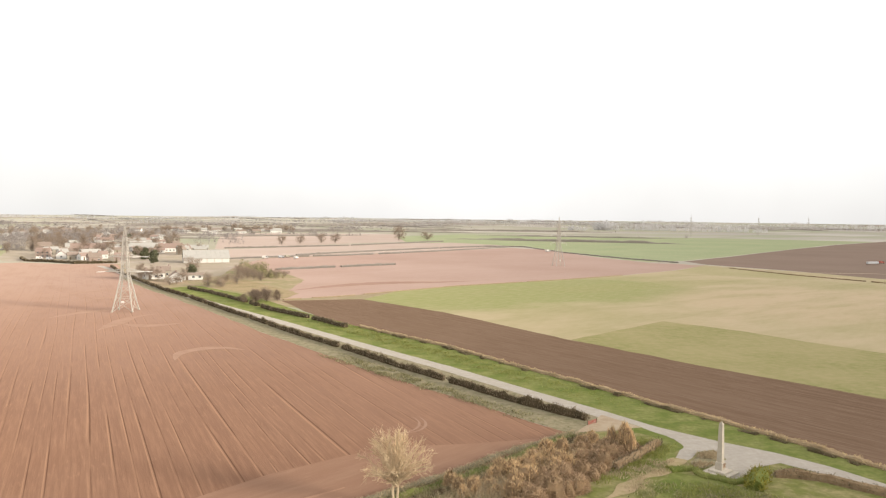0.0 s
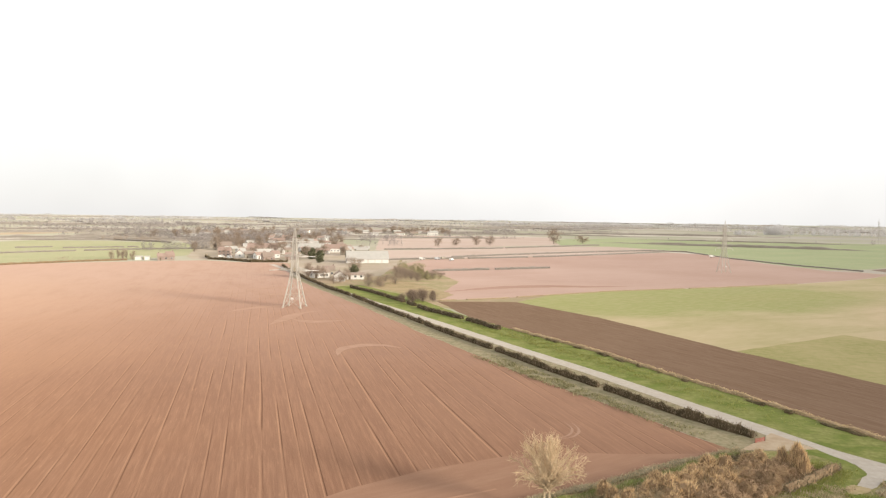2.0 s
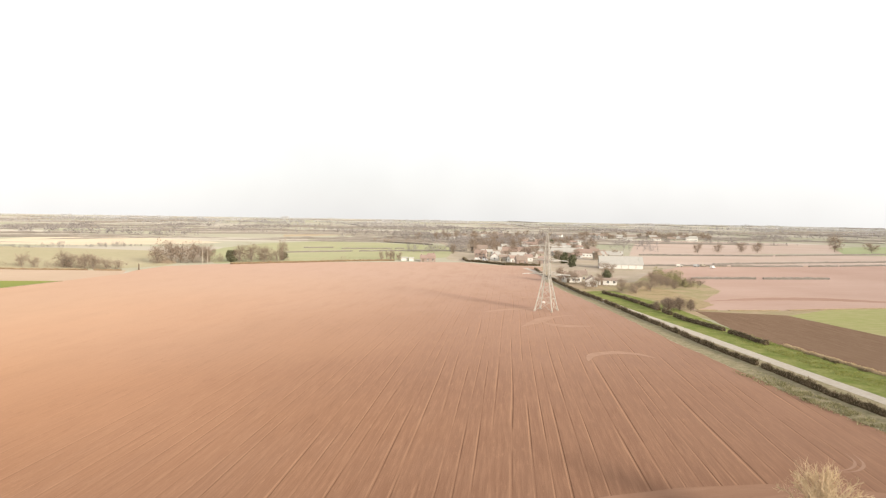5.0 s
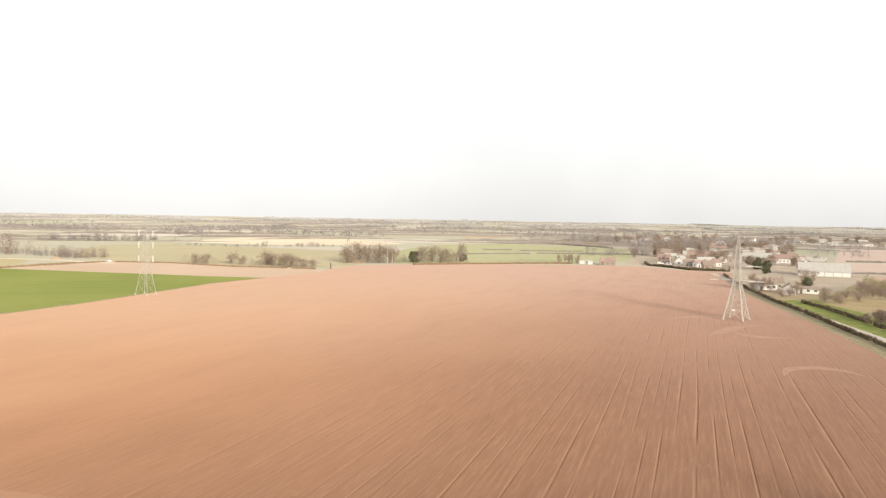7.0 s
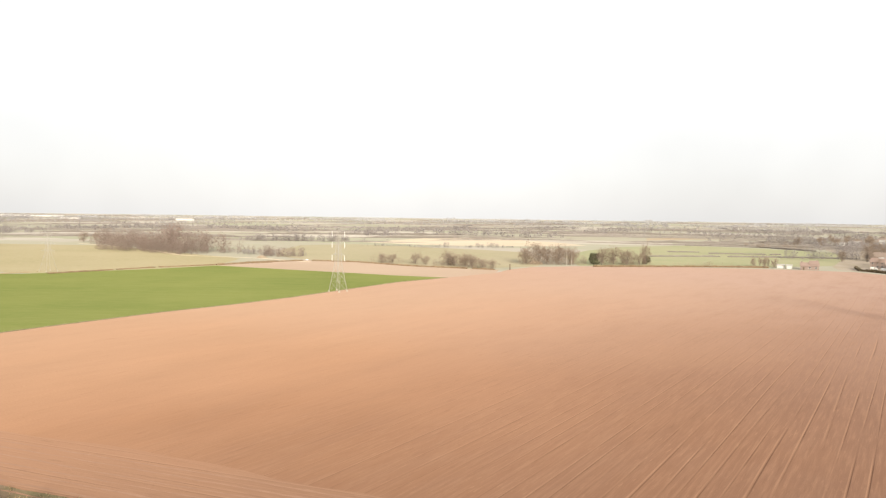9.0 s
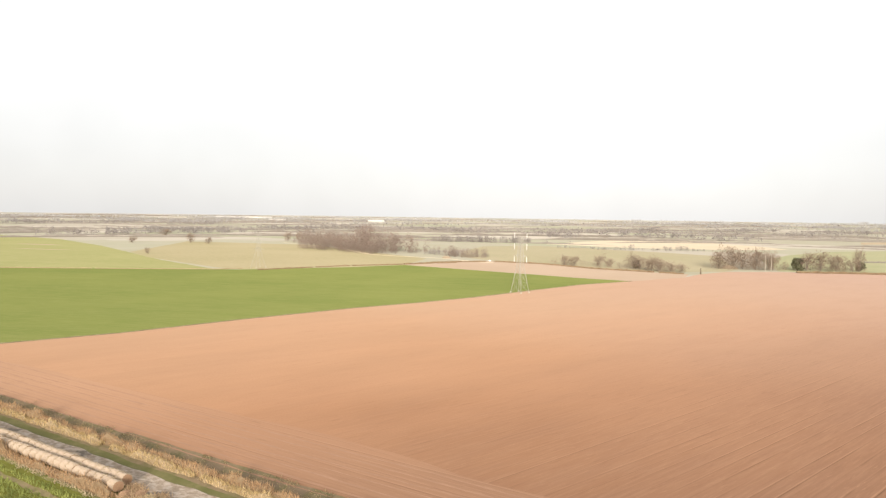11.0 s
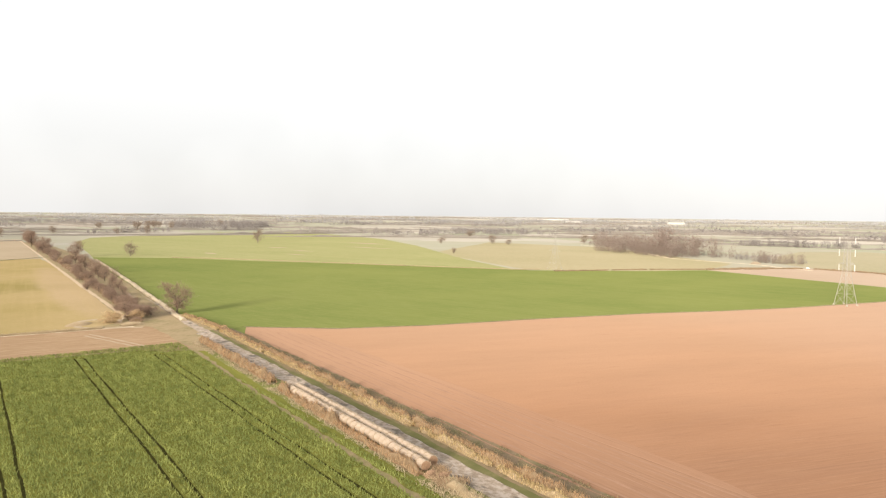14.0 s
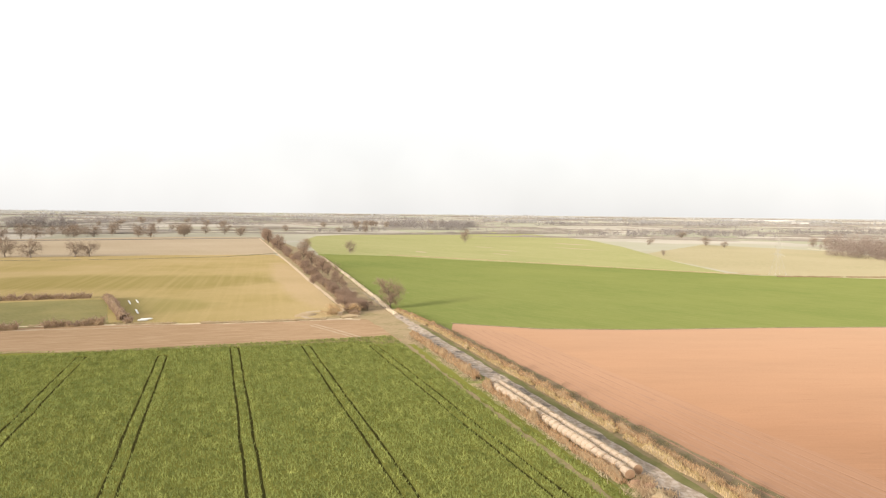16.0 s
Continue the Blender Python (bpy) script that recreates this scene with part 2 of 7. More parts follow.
def thin_crop(name):
    """A patchy winter crop: greener where it took, bare and pinkish where it failed."""
    n = Nodes(name, 0.95, 1.0, spec=0.1)
    p = n.place(True)
    wob = n.math("MULTIPLY", n.math("SUBTRACT", n.noise(p, 0.02, 5.0, 0.6), 0.5), 1.5)

    fine = n.noise(n.place(True, 50, (0.3, 1.0, 1.0)), 0.5, 5.0, 0.65)
    col = n.mix(n.ramp(n.noise(p, 0.015, 5.0, 0.6), 0.36, 0.64), (0.335, 0.285, 0.150), (0.425, 0.335, 0.215))
    col = n.mix(n.math("MULTIPLY", blot(n, wob, 32, 272, 92, 46, 36), 0.85), col, (0.228, 0.242, 0.082))
    col = n.mix(n.math("MULTIPLY", blot(n, wob, 128, 250, 70, 50, 60), 0.6), col, (0.445, 0.335, 0.220))
    col = n.mix(n.math("MULTIPLY", blot(n, wob, 150, 400, 60, 30, 110), 0.6), col, (0.30, 0.272, 0.125))
    col = n.mix(n.math("MULTIPLY", blot(n, wob, 95, 310, 70, 14, 30), 0.5), col, (0.27, 0.255, 0.10))
    col = n.mix(n.math("MULTIPLY", n.ramp(n.noise(n.place(True, 36, (0.25, 1.0, 1.0)), 0.07, 5.0, 0.65), 0.46, 0.66), 0.5), col, (0.262, 0.245, 0.105))
    col = n.mix(n.math("MULTIPLY", n.ramp(fine, 0.4, 0.72), 0.30), col, (0.46, 0.375, 0.25))
    return n.done(col, fine, 0.4, 0.1)


def yellow_crop(name):
    """A yellowed crop: olive where it stands thicker, tan and bare along the avenue, faint drill lines."""
    n = Nodes(name, 0.95, 1.0, spec=0.0)
    p = n.place(True)
    wob = n.math("MULTIPLY", n.math("SUBTRACT", n.noise(p, 0.025, 5.0, 0.6), 0.5), 1.6)
    lines = n.noise(n.place(True, 36, (0.008, 0.35, 1)), 1.0, 3.0, 0.6)
    fine = n.noise(p, 0.8, 5.0, 0.65)
    col = n.mix(n.ramp(n.noise(p, 0.02, 5.0, 0.6), 0.36, 0.64), (0.300, 0.232, 0.098), (0.365, 0.275, 0.140))
    col = n.mix(n.math("MULTIPLY", blot(n, wob, -205, -222, 80, 34, 128), 0.75), col, (0.232, 0.188, 0.068))
    col = n.mix(n.math("MULTIPLY", blot(n, wob, -160, -165, 26, 22, 128), 0.6), col, (0.225, 0.195, 0.075))
    col = n.mix(n.math("MULTIPLY", blot(n, wob, -245, -164, 110, 9, 38.9), 0.6), col, (0.41, 0.300, 0.190))
    col = n.mix(n.math("MULTIPLY", n.ramp(lines, 0.45, 0.75), 0.35), col, (0.41, 0.305, 0.155))
    col = n.mix(n.math("MULTIPLY", n.ramp(fine, 0.45, 0.7), 0.25), col, (0.24, 0.20, 0.080))
    return n.done(col, fine, 0.4, 0.1)


OLIVE = thin_crop("thin_olive_crop")
MEADOW = mixed("distant_meadow", (0.250, 0.258, 0.138), (0.292, 0.285, 0.165), (0.325, 0.302, 0.192), 0.012, 0.2)
YELLOW = yellow_crop("yellowed_crop")
STUBBLE = tilled("stubble", (0.375, 0.300, 0.212), (0.325, 0.258, 0.175), (0.42, 0.345, 0.25), 48, 1.0, 5.0, 0.4)
# pasture tan with a little haze greyed into its colour
TAN = mixed("tan_pasture", (0.275, 0.240, 0.128), (0.318, 0.270, 0.158), (0.355, 0.305, 0.195), 0.01, 0.3)
VERGE = mixed("bright_verge_grass", (0.140, 0.172, 0.038), (0.240, 0.240, 0.082), (0.098, 0.112, 0.031), 0.22, 1.1)
GRASS = mixed("rough_grass", (0.185, 0.190, 0.058), (0.315, 0.268, 0.130), (0.118, 0.122, 0.040), 0.35, 1.1, big_range=(0.42, 0.58))
DRYGRASS = mixed("dry_margin_grass", (0.238, 0.200, 0.122), (0.160, 0.145, 0.076), (0.33, 0.28, 0.19), 0.5, 1.3, big_range=(0.42, 0.58))
ROAD = mixed("worn_tarmac", (0.395, 0.352, 0.298), (0.435, 0.390, 0.334), (0.325, 0.287, 0.240), 0.35, 1.2, 0.85, bump=0.15, dist=0.02)
def broken_track(name):
    n = Nodes(name, 0.85, 1.0, spec=0.2)
    p = n.place(True, 39, (0.8, 1.0, 1.0))
    f = n.noise(n.place(True), 1.6, 6.0, 0.7)
    col = n.mix(n.ramp(n.noise(p, 0.9, 5.0, 0.65), 0.42, 0.56), (0.405, 0.338, 0.278), (0.25, 0.19, 0.135))
    col = n.mix(n.math("MULTIPLY", n.ramp(n.noise(p, 0.5, 4.0, 0.6), 0.60, 0.68), 0.6), col, (0.19, 0.18, 0.085))
    col = n.mix(n.math("MULTIPLY", n.ramp(n.noise(p, 0.35, 3.0, 0.55), 0.57, 0.62), 0.85), col, (0.10, 0.082, 0.062))
    col = n.mix(n.math("MULTIPLY", n.ramp(f, 0.45, 0.7), 0.4), col, (0.45, 0.385, 0.32))
    return n.done(col, f, 0.5, 0.08)


TRACK = broken_track("broken_concrete_track")
HEDGE_DARK = mixed("dark_hedge_twigs", (0.085, 0.062, 0.038), (0.150, 0.108, 0.066), (0.062, 0.056, 0.028), 0.4, 2.5, bump=0.6)
HEDGE_TAN = mixed("tan_reeds", (0.290, 0.200, 0.115), (0.195, 0.125, 0.072), (0.38, 0.285, 0.175), 0.35, 2.0)
HEDGE_PALE = mixed("pale_dead_grass", (0.383, 0.283, 0.172), (0.316, 0.228, 0.129), (0.441, 0.346, 0.224), 0.35, 2.0)
BANK_STRAW = mixed("bleached_dead_grass", (0.56, 0.46, 0.33), (0.49, 0.39, 0.265), (0.62, 0.52, 0.39), 0.35, 2.0)


def island(name, a, b, rough=0.9, droug=1.0, thin=0.0):
    """Leaves and twigs: each piece takes its own tone between a and b, each plant its own shade. thin: how much light passes through."""
    n = Nodes(name, rough, droug, spec=0.1)
    r = n.n("NewGeometry").outputs["Random Per Island"]
    o = n.n("ObjectInfo").outputs["Random"]
    col = n.mix(n.math("ADD", n.math("MULTIPLY", r, 0.75), n.math("MULTIPLY", o, 0.25)), a, b)
    if thin:
        glow = n.n("BsdfTranslucent", Color=col)
        both = n.n("MixShader", Fac=thin)
        n.t.links.new(n.b.outputs["BSDF"], both.inputs[1])
        n.t.links.new(glow.outputs["BSDF"], both.inputs[2])
        n.t.links.new(both.outputs["Shader"], n.t.nodes["Material Output"].inputs["Surface"])
    return n.done(col)


BARK = mixed("bark", (0.128, 0.100, 0.076), (0.168, 0.132, 0.100), (0.088, 0.068, 0.052), 0.6, 6.0, world=False)
BARK_PALE = mixed("pale_bark", (0.58, 0.46, 0.31), (0.50, 0.39, 0.25), (0.64, 0.53, 0.37), 0.6, 6.0, world=False)
TWIG = island("bare_twigs", (0.20, 0.145, 0.105), (0.36, 0.27, 0.205))
TWIG_PALE = island("pale_twigs", (0.56, 0.43, 0.27), (0.72, 0.57, 0.38))
TWIG_RED = island("reddish_twigs", (0.30, 0.205, 0.145), (0.50, 0.365, 0.275), thin=0.35)
# far copies of TWIG and TWIG_RED, paled to paint haze over them
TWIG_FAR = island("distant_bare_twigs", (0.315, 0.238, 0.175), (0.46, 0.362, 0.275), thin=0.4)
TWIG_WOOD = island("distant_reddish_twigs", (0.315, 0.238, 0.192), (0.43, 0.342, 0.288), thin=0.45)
SCRUB_LEAF = island("dry_scrub_twigs", (0.42, 0.300, 0.172), (0.88, 0.66, 0.39), thin=0.3)
SCRUB_RED = island("reddish_scrub_twigs", (0.27, 0.178, 0.105), (0.66, 0.49, 0.32), thin=0.3)
REED_LEAF = island("dry_reed_blades", (0.29, 0.190, 0.108), (0.74, 0.56, 0.365), thin=0.3)
RUST_LEAF = island("rust_brown_stalks", (0.31, 0.178, 0.092), (0.72, 0.50, 0.29), thin=0.3)
REED_STRAW = island("straw_coloured_reeds", (0.46, 0.345, 0.165), (0.86, 0.68, 0.40), thin=0.3)
DRY_TUFT = island("dull_dry_tufts", (0.22, 0.175, 0.085), (0.46, 0.35, 0.20), thin=0.3)
REED_WHITE = island("bleached_grass_blades", (0.50, 0.42, 0.29), (0.68, 0.58, 0.43))
REED_PALE = island("pale_grass_blades", (0.36, 0.28, 0.165), (0.60, 0.49, 0.33))
HEDGE_STEM = island("hedge_stems_and_twigs", (0.085, 0.066, 0.038), (0.42, 0.32, 0.21))
HEDGE_LEAF = island("dark_hedge_leaves", (0.060, 0.052, 0.030), (0.42, 0.335, 0.22))
OLIVE_LEAF = island("olive_grass_blades", (0.125, 0.130, 0.048), (0.50, 0.43, 0.25))
EVERGREEN = island("evergreen_leaves", (0.105, 0.108, 0.062), (0.205, 0.198, 0.115))
GORSE = island("yellow_green_leaves", (0.154, 0.164, 0.030), (0.345, 0.291, 0.060))
GRASS_LEAF = island("grass_blades", (0.215, 0.240, 0.060), (0.38, 0.365, 0.130), thin=0.35)
def wheat_green(name):
    """Young wheat: each tuft its own tone, in drifts of paler and darker growth."""
    n = Nodes(name, 0.75, 0.5, spec=0.15)
    p = n.place(True, 42, (0.40, 1.0, 1.0))
    r = n.n("NewGeometry").outputs["Random Per Island"]
    drift = n.ramp(n.noise(p, 0.60, 5.0, 0.7), 0.36, 0.66)
    col = n.mix(n.math("ADD", n.math("MULTIPLY", r, 0.40), n.math("MULTIPLY", drift, 0.60)), (0.096, 0.116, 0.026), (0.455, 0.478, 0.142))
    return n.done(n.mix(n.math("MULTIPLY", n.ramp(n.noise(n.place(True), 0.06, 4.0), 0.4, 0.65), 0.35), col, (0.215, 0.262, 0.075)))


WHEAT_LEAF = wheat_green("wheat_blades")
WHITE = mixed("white_render", (0.82, 0.79, 0.74), (0.76, 0.73, 0.68), (0.84, 0.81, 0.76), 0.3, 2.0, world=False, bump=0.1, dist=0.01)
CREAM = mixed("cream_render", (0.496, 0.440, 0.352), (0.448, 0.392, 0.312), (0.528, 0.480, 0.400), 0.3, 2.0, world=False, bump=0.1, dist=0.01)
BRICK = mixed("red_brick", (0.43, 0.335, 0.285), (0.39, 0.295, 0.245), (0.48, 0.385, 0.33), 0.5, 4.0, world=False, bump=0.2, dist=0.02)
TILE_RED = mixed("red_roof_tiles", (0.40, 0.295, 0.245), (0.36, 0.265, 0.22), (0.32, 0.24, 0.20), 0.4, 3.0, world=False, bump=0.3, dist=0.04)
TILE_GREY = mixed("grey_roof_sheets", (0.45, 0.425, 0.385), (0.41, 0.39, 0.35), (0.49, 0.465, 0.42), 0.3, 1.5, world=False, bump=0.2, dist=0.03)
TILE_BROWN = mixed("brown_roof_tiles", (0.31, 0.245, 0.20), (0.35, 0.28, 0.23), (0.27, 0.21, 0.17), 0.4, 3.0, world=False, bump=0.3, dist=0.04)
STONE = mixed("pale_stone", (0.60, 0.53, 0.44), (0.54, 0.475, 0.39), (0.45, 0.40, 0.325), 0.5, 2.5, world=False, bump=0.2, dist=0.02)
STEEL = mixed("galvanised_steel", (0.58, 0.54, 0.475), (0.54, 0.50, 0.44), (0.48, 0.44, 0.39), 0.4, 2.0, 0.6, world=False, bump=0.0)
# greyer steel for the far pylons, their haze put into the colour
STEEL_DULL = mixed("weathered_steel", (0.46, 0.43, 0.375), (0.42, 0.39, 0.34), (0.50, 0.465, 0.41), 0.4, 2.0, 0.7, world=False, bump=0.0)
CERAMIC = mixed("pale_insulator_glass", (0.78, 0.76, 0.72), (0.72, 0.70, 0.66), (0.82, 0.80, 0.76), 1.0, 3.0, 0.35, world=False, bump=0.0)
HAY = mixed("weathered_straw", (0.500, 0.395, 0.300), (0.365, 0.265, 0.185), (0.58, 0.475, 0.375), 0.7, 3.0, world=False, bump=1.0, dist=0.08)
HAY_END = mixed("dark_straw_end", (0.33, 0.205, 0.125), (0.42, 0.275, 0.175), (0.24, 0.15, 0.09), 0.8, 6.0, world=False, bump=0.8, dist=0.05)
WRAP = mixed("white_plastic_wrap", (0.80, 0.79, 0.76), (0.74, 0.73, 0.70), (0.84, 0.83, 0.80), 0.5, 2.0, 0.4, world=False, bump=0.1, dist=0.02)
RED_PAINT = mixed("red_paint", (0.42, 0.125, 0.095), (0.37, 0.11, 0.085), (0.45, 0.17, 0.13), 0.5, 3.0, 0.5, world=False, bump=0.0)
WOOD = mixed("weathered_timber", (0.229, 0.172, 0.120), (0.181, 0.137, 0.095), (0.277, 0.218, 0.155), 0.5, 4.0, world=False)
SILVER = mixed("silver_paint", (0.55, 0.55, 0.55), (0.50, 0.50, 0.50), (0.58, 0.58, 0.58), 0.5, 2.0, 0.35, world=False, bump=0.0)
GLASS = Nodes("window_glass", 0.08, spec=0.5).done((0.045, 0.05, 0.055))
BLACK = mixed("black_rubber", (0.03, 0.03, 0.03), (0.04, 0.04, 0.038), (0.05, 0.048, 0.045), 1.0, 5.0, world=False, bump=0.0)

# hedgerows of the plain, haze mixed into their brown
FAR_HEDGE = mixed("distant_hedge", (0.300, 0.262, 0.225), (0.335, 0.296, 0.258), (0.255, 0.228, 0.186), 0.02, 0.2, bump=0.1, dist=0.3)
# winter twigs in three steps of painted haze, lighter with distance
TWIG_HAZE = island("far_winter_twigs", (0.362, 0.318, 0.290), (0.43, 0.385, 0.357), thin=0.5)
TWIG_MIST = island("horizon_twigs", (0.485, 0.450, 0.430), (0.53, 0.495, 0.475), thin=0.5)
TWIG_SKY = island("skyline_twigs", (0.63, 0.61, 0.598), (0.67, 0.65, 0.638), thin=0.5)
# far soils and bark, washed out by haze in the base colour
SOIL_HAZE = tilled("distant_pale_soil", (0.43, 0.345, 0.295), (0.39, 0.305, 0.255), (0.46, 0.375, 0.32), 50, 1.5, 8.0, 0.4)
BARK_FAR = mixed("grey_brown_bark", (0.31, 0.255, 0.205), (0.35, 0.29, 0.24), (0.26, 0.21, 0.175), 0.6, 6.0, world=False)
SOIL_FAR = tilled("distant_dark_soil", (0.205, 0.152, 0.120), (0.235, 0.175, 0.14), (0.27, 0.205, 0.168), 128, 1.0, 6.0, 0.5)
MARGIN = mixed("dull_margin_grass", (0.205, 0.150, 0.092), (0.150, 0.132, 0.062), (0.27, 0.195, 0.125), 0.35, 1.3, big_range=(0.42, 0.58))
PATH_DIRT = mixed("pale_path_dirt", (0.47, 0.365, 0.25), (0.40, 0.30, 0.195), (0.53, 0.43, 0.315), 0.3, 1.5)
TRODDEN = mixed("trodden_grass", (0.365, 0.275, 0.165), (0.265, 0.225, 0.100), (0.43, 0.335, 0.215), 0.45, 1.5)
GRASSY = mixed("grassy_track", (0.185, 0.158, 0.070), (0.275, 0.208, 0.118), (0.34, 0.260, 0.160), 0.12, 0.9, big_range=(0.36, 0.54))
THIN_CROP = mixed("thin_trodden_crop", (0.262, 0.195, 0.110), (0.225, 0.195, 0.080), (0.32, 0.245, 0.150), 0.25, 1.4)
# browner core colour that paints the shade between scrub twigs
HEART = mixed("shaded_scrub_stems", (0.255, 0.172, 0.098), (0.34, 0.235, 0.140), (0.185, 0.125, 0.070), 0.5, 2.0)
SHORT_GRASS = mixed("short_olive_grass", (0.130, 0.128, 0.048), (0.185, 0.165, 0.075), (0.10, 0.098, 0.036), 0.3, 1.2)
LITTER = mixed("dark_leaf_litter", (0.105, 0.078, 0.046), (0.165, 0.120, 0.070), (0.085, 0.085, 0.038), 0.4, 1.6)


def patchwork(name):
    """Far farmland: cells of many fields, each with its own crop."""
    n = Nodes(name, 0.95, 1.0, spec=0.1)
    p = n.place(True, 42, (1.0, 1.5, 1))
    v = n.n("TexVoronoi", Vector=p, Scale=0.0042, Randomness=0.75)
    v.distance = "CHEBYCHEV"
    tone = n.n("SeparateColor", Color=v.outputs["Color"]).outputs["Red"]
    r = n.n("ValToRGB", Fac=tone)
    e = r.color_ramp
    e.interpolation = "CONSTANT"
    # crop tones kept pale and close together, painting haze over the plain
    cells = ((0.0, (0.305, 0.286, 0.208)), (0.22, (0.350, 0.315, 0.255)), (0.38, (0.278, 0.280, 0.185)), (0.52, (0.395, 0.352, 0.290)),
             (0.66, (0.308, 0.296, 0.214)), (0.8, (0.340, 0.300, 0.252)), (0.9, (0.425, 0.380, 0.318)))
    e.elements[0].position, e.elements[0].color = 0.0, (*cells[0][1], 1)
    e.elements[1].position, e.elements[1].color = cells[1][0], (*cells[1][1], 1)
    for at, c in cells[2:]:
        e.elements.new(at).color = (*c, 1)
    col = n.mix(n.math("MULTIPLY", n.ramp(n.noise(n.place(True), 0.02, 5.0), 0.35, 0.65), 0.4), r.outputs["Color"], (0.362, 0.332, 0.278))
    return n.done(col, n.noise(n.place(True), 0.6), 0.2, 0.1)


FARMLAND = patchwork("distant_farmland")

# ---- ground and fields ----
def P(x, y, z=0.0):
    return Vector((K * x, K * y, z))


U, N = Vector((0.777, 0.629, 0)), Vector((0.629, -0.777, 0))


def T(s, n, z=0.0):
    """A place beside the farm track: s along it, n across it."""
    return K * (U * s + N * n) + Vector((0, 0, z))


def ragged(points, step=6.0, amp=0.4):
    """The outline with every side broken into short, slightly uneven pieces."""
    out = []
    for a, b in zip(points, points[1:] + points[:1]):
        k = max(1, min(60, int((b - a).length / step)))
        for i in range(k):
            p = a.lerp(b, i / k)
            q = p * 0.11
            out.append(p + Vector((noise.noise(q), noise.noise(q + Vector((37, 11, 5))), 0)) * amp * (1 if i else 0)
                       + Vector((noise.noise(q * 5), noise.noise(q * 5 + Vector((3, 21, 8))), 0)) * min(amp, 0.6) * 0.7)
    return out


LAID = []       # outlines already laid, with their level


def inside(p, poly):
    hit = False
    for a, b in zip(poly, poly[1:] + poly[:1]):
        if (a.y > p.y) != (b.y > p.y) and p.x < (b.x - a.x) * (p.y - a.y) / (b.y - a.y) + a.x:
            hit = not hit
    return hit


def level(poly):
    """The height of a new piece of ground cover: just above everything that it overlaps."""
    x0, x1, y0, y1 = min(p.x for p in poly), max(p.x for p in poly), min(p.y for p in poly), max(p.y for p in poly)
    mine = 1
    for other, (u0, u1, v0, v1), k in LAID:
        if k >= mine and x0 < u1 and u0 < x1 and y0 < v1 and v0 < y1:
            if any(inside(p, other) for p in poly) or any(inside(p, poly) for p in other):
                mine = k + 1
    LAID.append((poly, (x0, x1, y0, y1), mine))
    return 0.005 * mine + 0.005


def sheet(name, points, mat, label, category="field", amp=0.5, step=6.0):
    """A piece of ground cover with its own outline, a little above what lies under it."""
    pts = ragged(points, step, amp)
    z = level(pts)
    bm = bmesh.new()
    face = bm.faces.new([bm.verts.new((p.x, p.y, z)) for p in pts])
    face.normal_update()
    bmesh.ops.triangulate(bm, faces=[face], ngon_method="BEAUTY")
    bm.normal_update()
    for f in bm.faces:
        if f.normal.z < 0:
            f.normal_flip()
    me = bpy.data.meshes.new(name)
    bm.to_mesh(me)
    bm.free()
    me.materials.append(mat)
    return tagged(new(name, me), label, category, kind="structure")


def ribbon(name, line, width, mat, label, category, amp=0.25, step=3.0, kind="structure", taper=False):
    """A strip along a line: a road, a path, a mark."""
    pts = []
    for a, b in zip(line, line[1:]):
        k = max(1, int((b - a).length / step))
        pts += [a.lerp(b, i / k) for i in range(k)]
    pts.append(line[-1])
    left, right = [], []
    for i, p in enumerate(pts):
        d = (pts[min(i + 1, len(pts) - 1)] - pts[max(i - 1, 0)]).normalized()
        e = Vector((-d.y, d.x, 0)) * width / 2 * (max(0.08, math.sin(3.14159 * i / (len(pts) - 1))) if taper else 1)
        left.append(p + e * (1 + 2 * noise.noise(p * 0.3) * amp / width))
        right.append(p - e * (1 + 2 * noise.noise(p * 0.3 + Vector((9, 4, 1))) * amp / width))
    z = level(left + right[::-1])
    m = Mesh()
    for l, r in zip(left, right):
        m.v += [(l.x, l.y, z), (r.x, r.y, z)]
    m.f = [(2 * i + 1, 2 * i + 3, 2 * i + 2, 2 * i) for i in range(len(pts) - 1)]
    return single(name, m, mat, label, category, kind=kind)


def curved(points, k=6):
    """A smooth line through the points."""
    out, n = [], len(points)
    for i in range(n - 1):
        a, b, c, d = points[max(i - 1, 0)], points[i], points[i + 1], points[min(i + 2, n - 1)]
        for j in range(k):
            t = j / k
            out.append(0.5 * (2 * b + (c - a) * t + (2 * a - 5 * b + 4 * c - d) * t * t + (3 * b - a - 3 * c + d) * t ** 3))
    return out + [points[-1]]


def ground_sheet():
    m = Mesh()
    rings = [0, 60, 150, 300, 500, 800, 1200, 1700, 2300, 3000, 3600, 4200, 4900]
    turns = 96
    for r in rings:
        for i in range(turns):
            a = 6.28318 * i / turns
            x, y = r * math.sin(a), r * math.cos(a)
            far = max(0.0, (r - 1500) / 3400)
            z = far * far * (12 + 4 * (0.5 + 0.5 * noise.noise(Vector((x * 0.0009, y * 0.0009, 2)))))
            m.v.append((x, y, z))
    for k in range(len(rings) - 1):
        for i in range(turns):
            j = (i + 1) % turns
            m.f.append((k * turns + i, k * turns + j, (k + 1) * turns + j, (k + 1) * turns + i))
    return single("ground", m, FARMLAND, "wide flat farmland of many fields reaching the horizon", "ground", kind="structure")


ground_sheet()

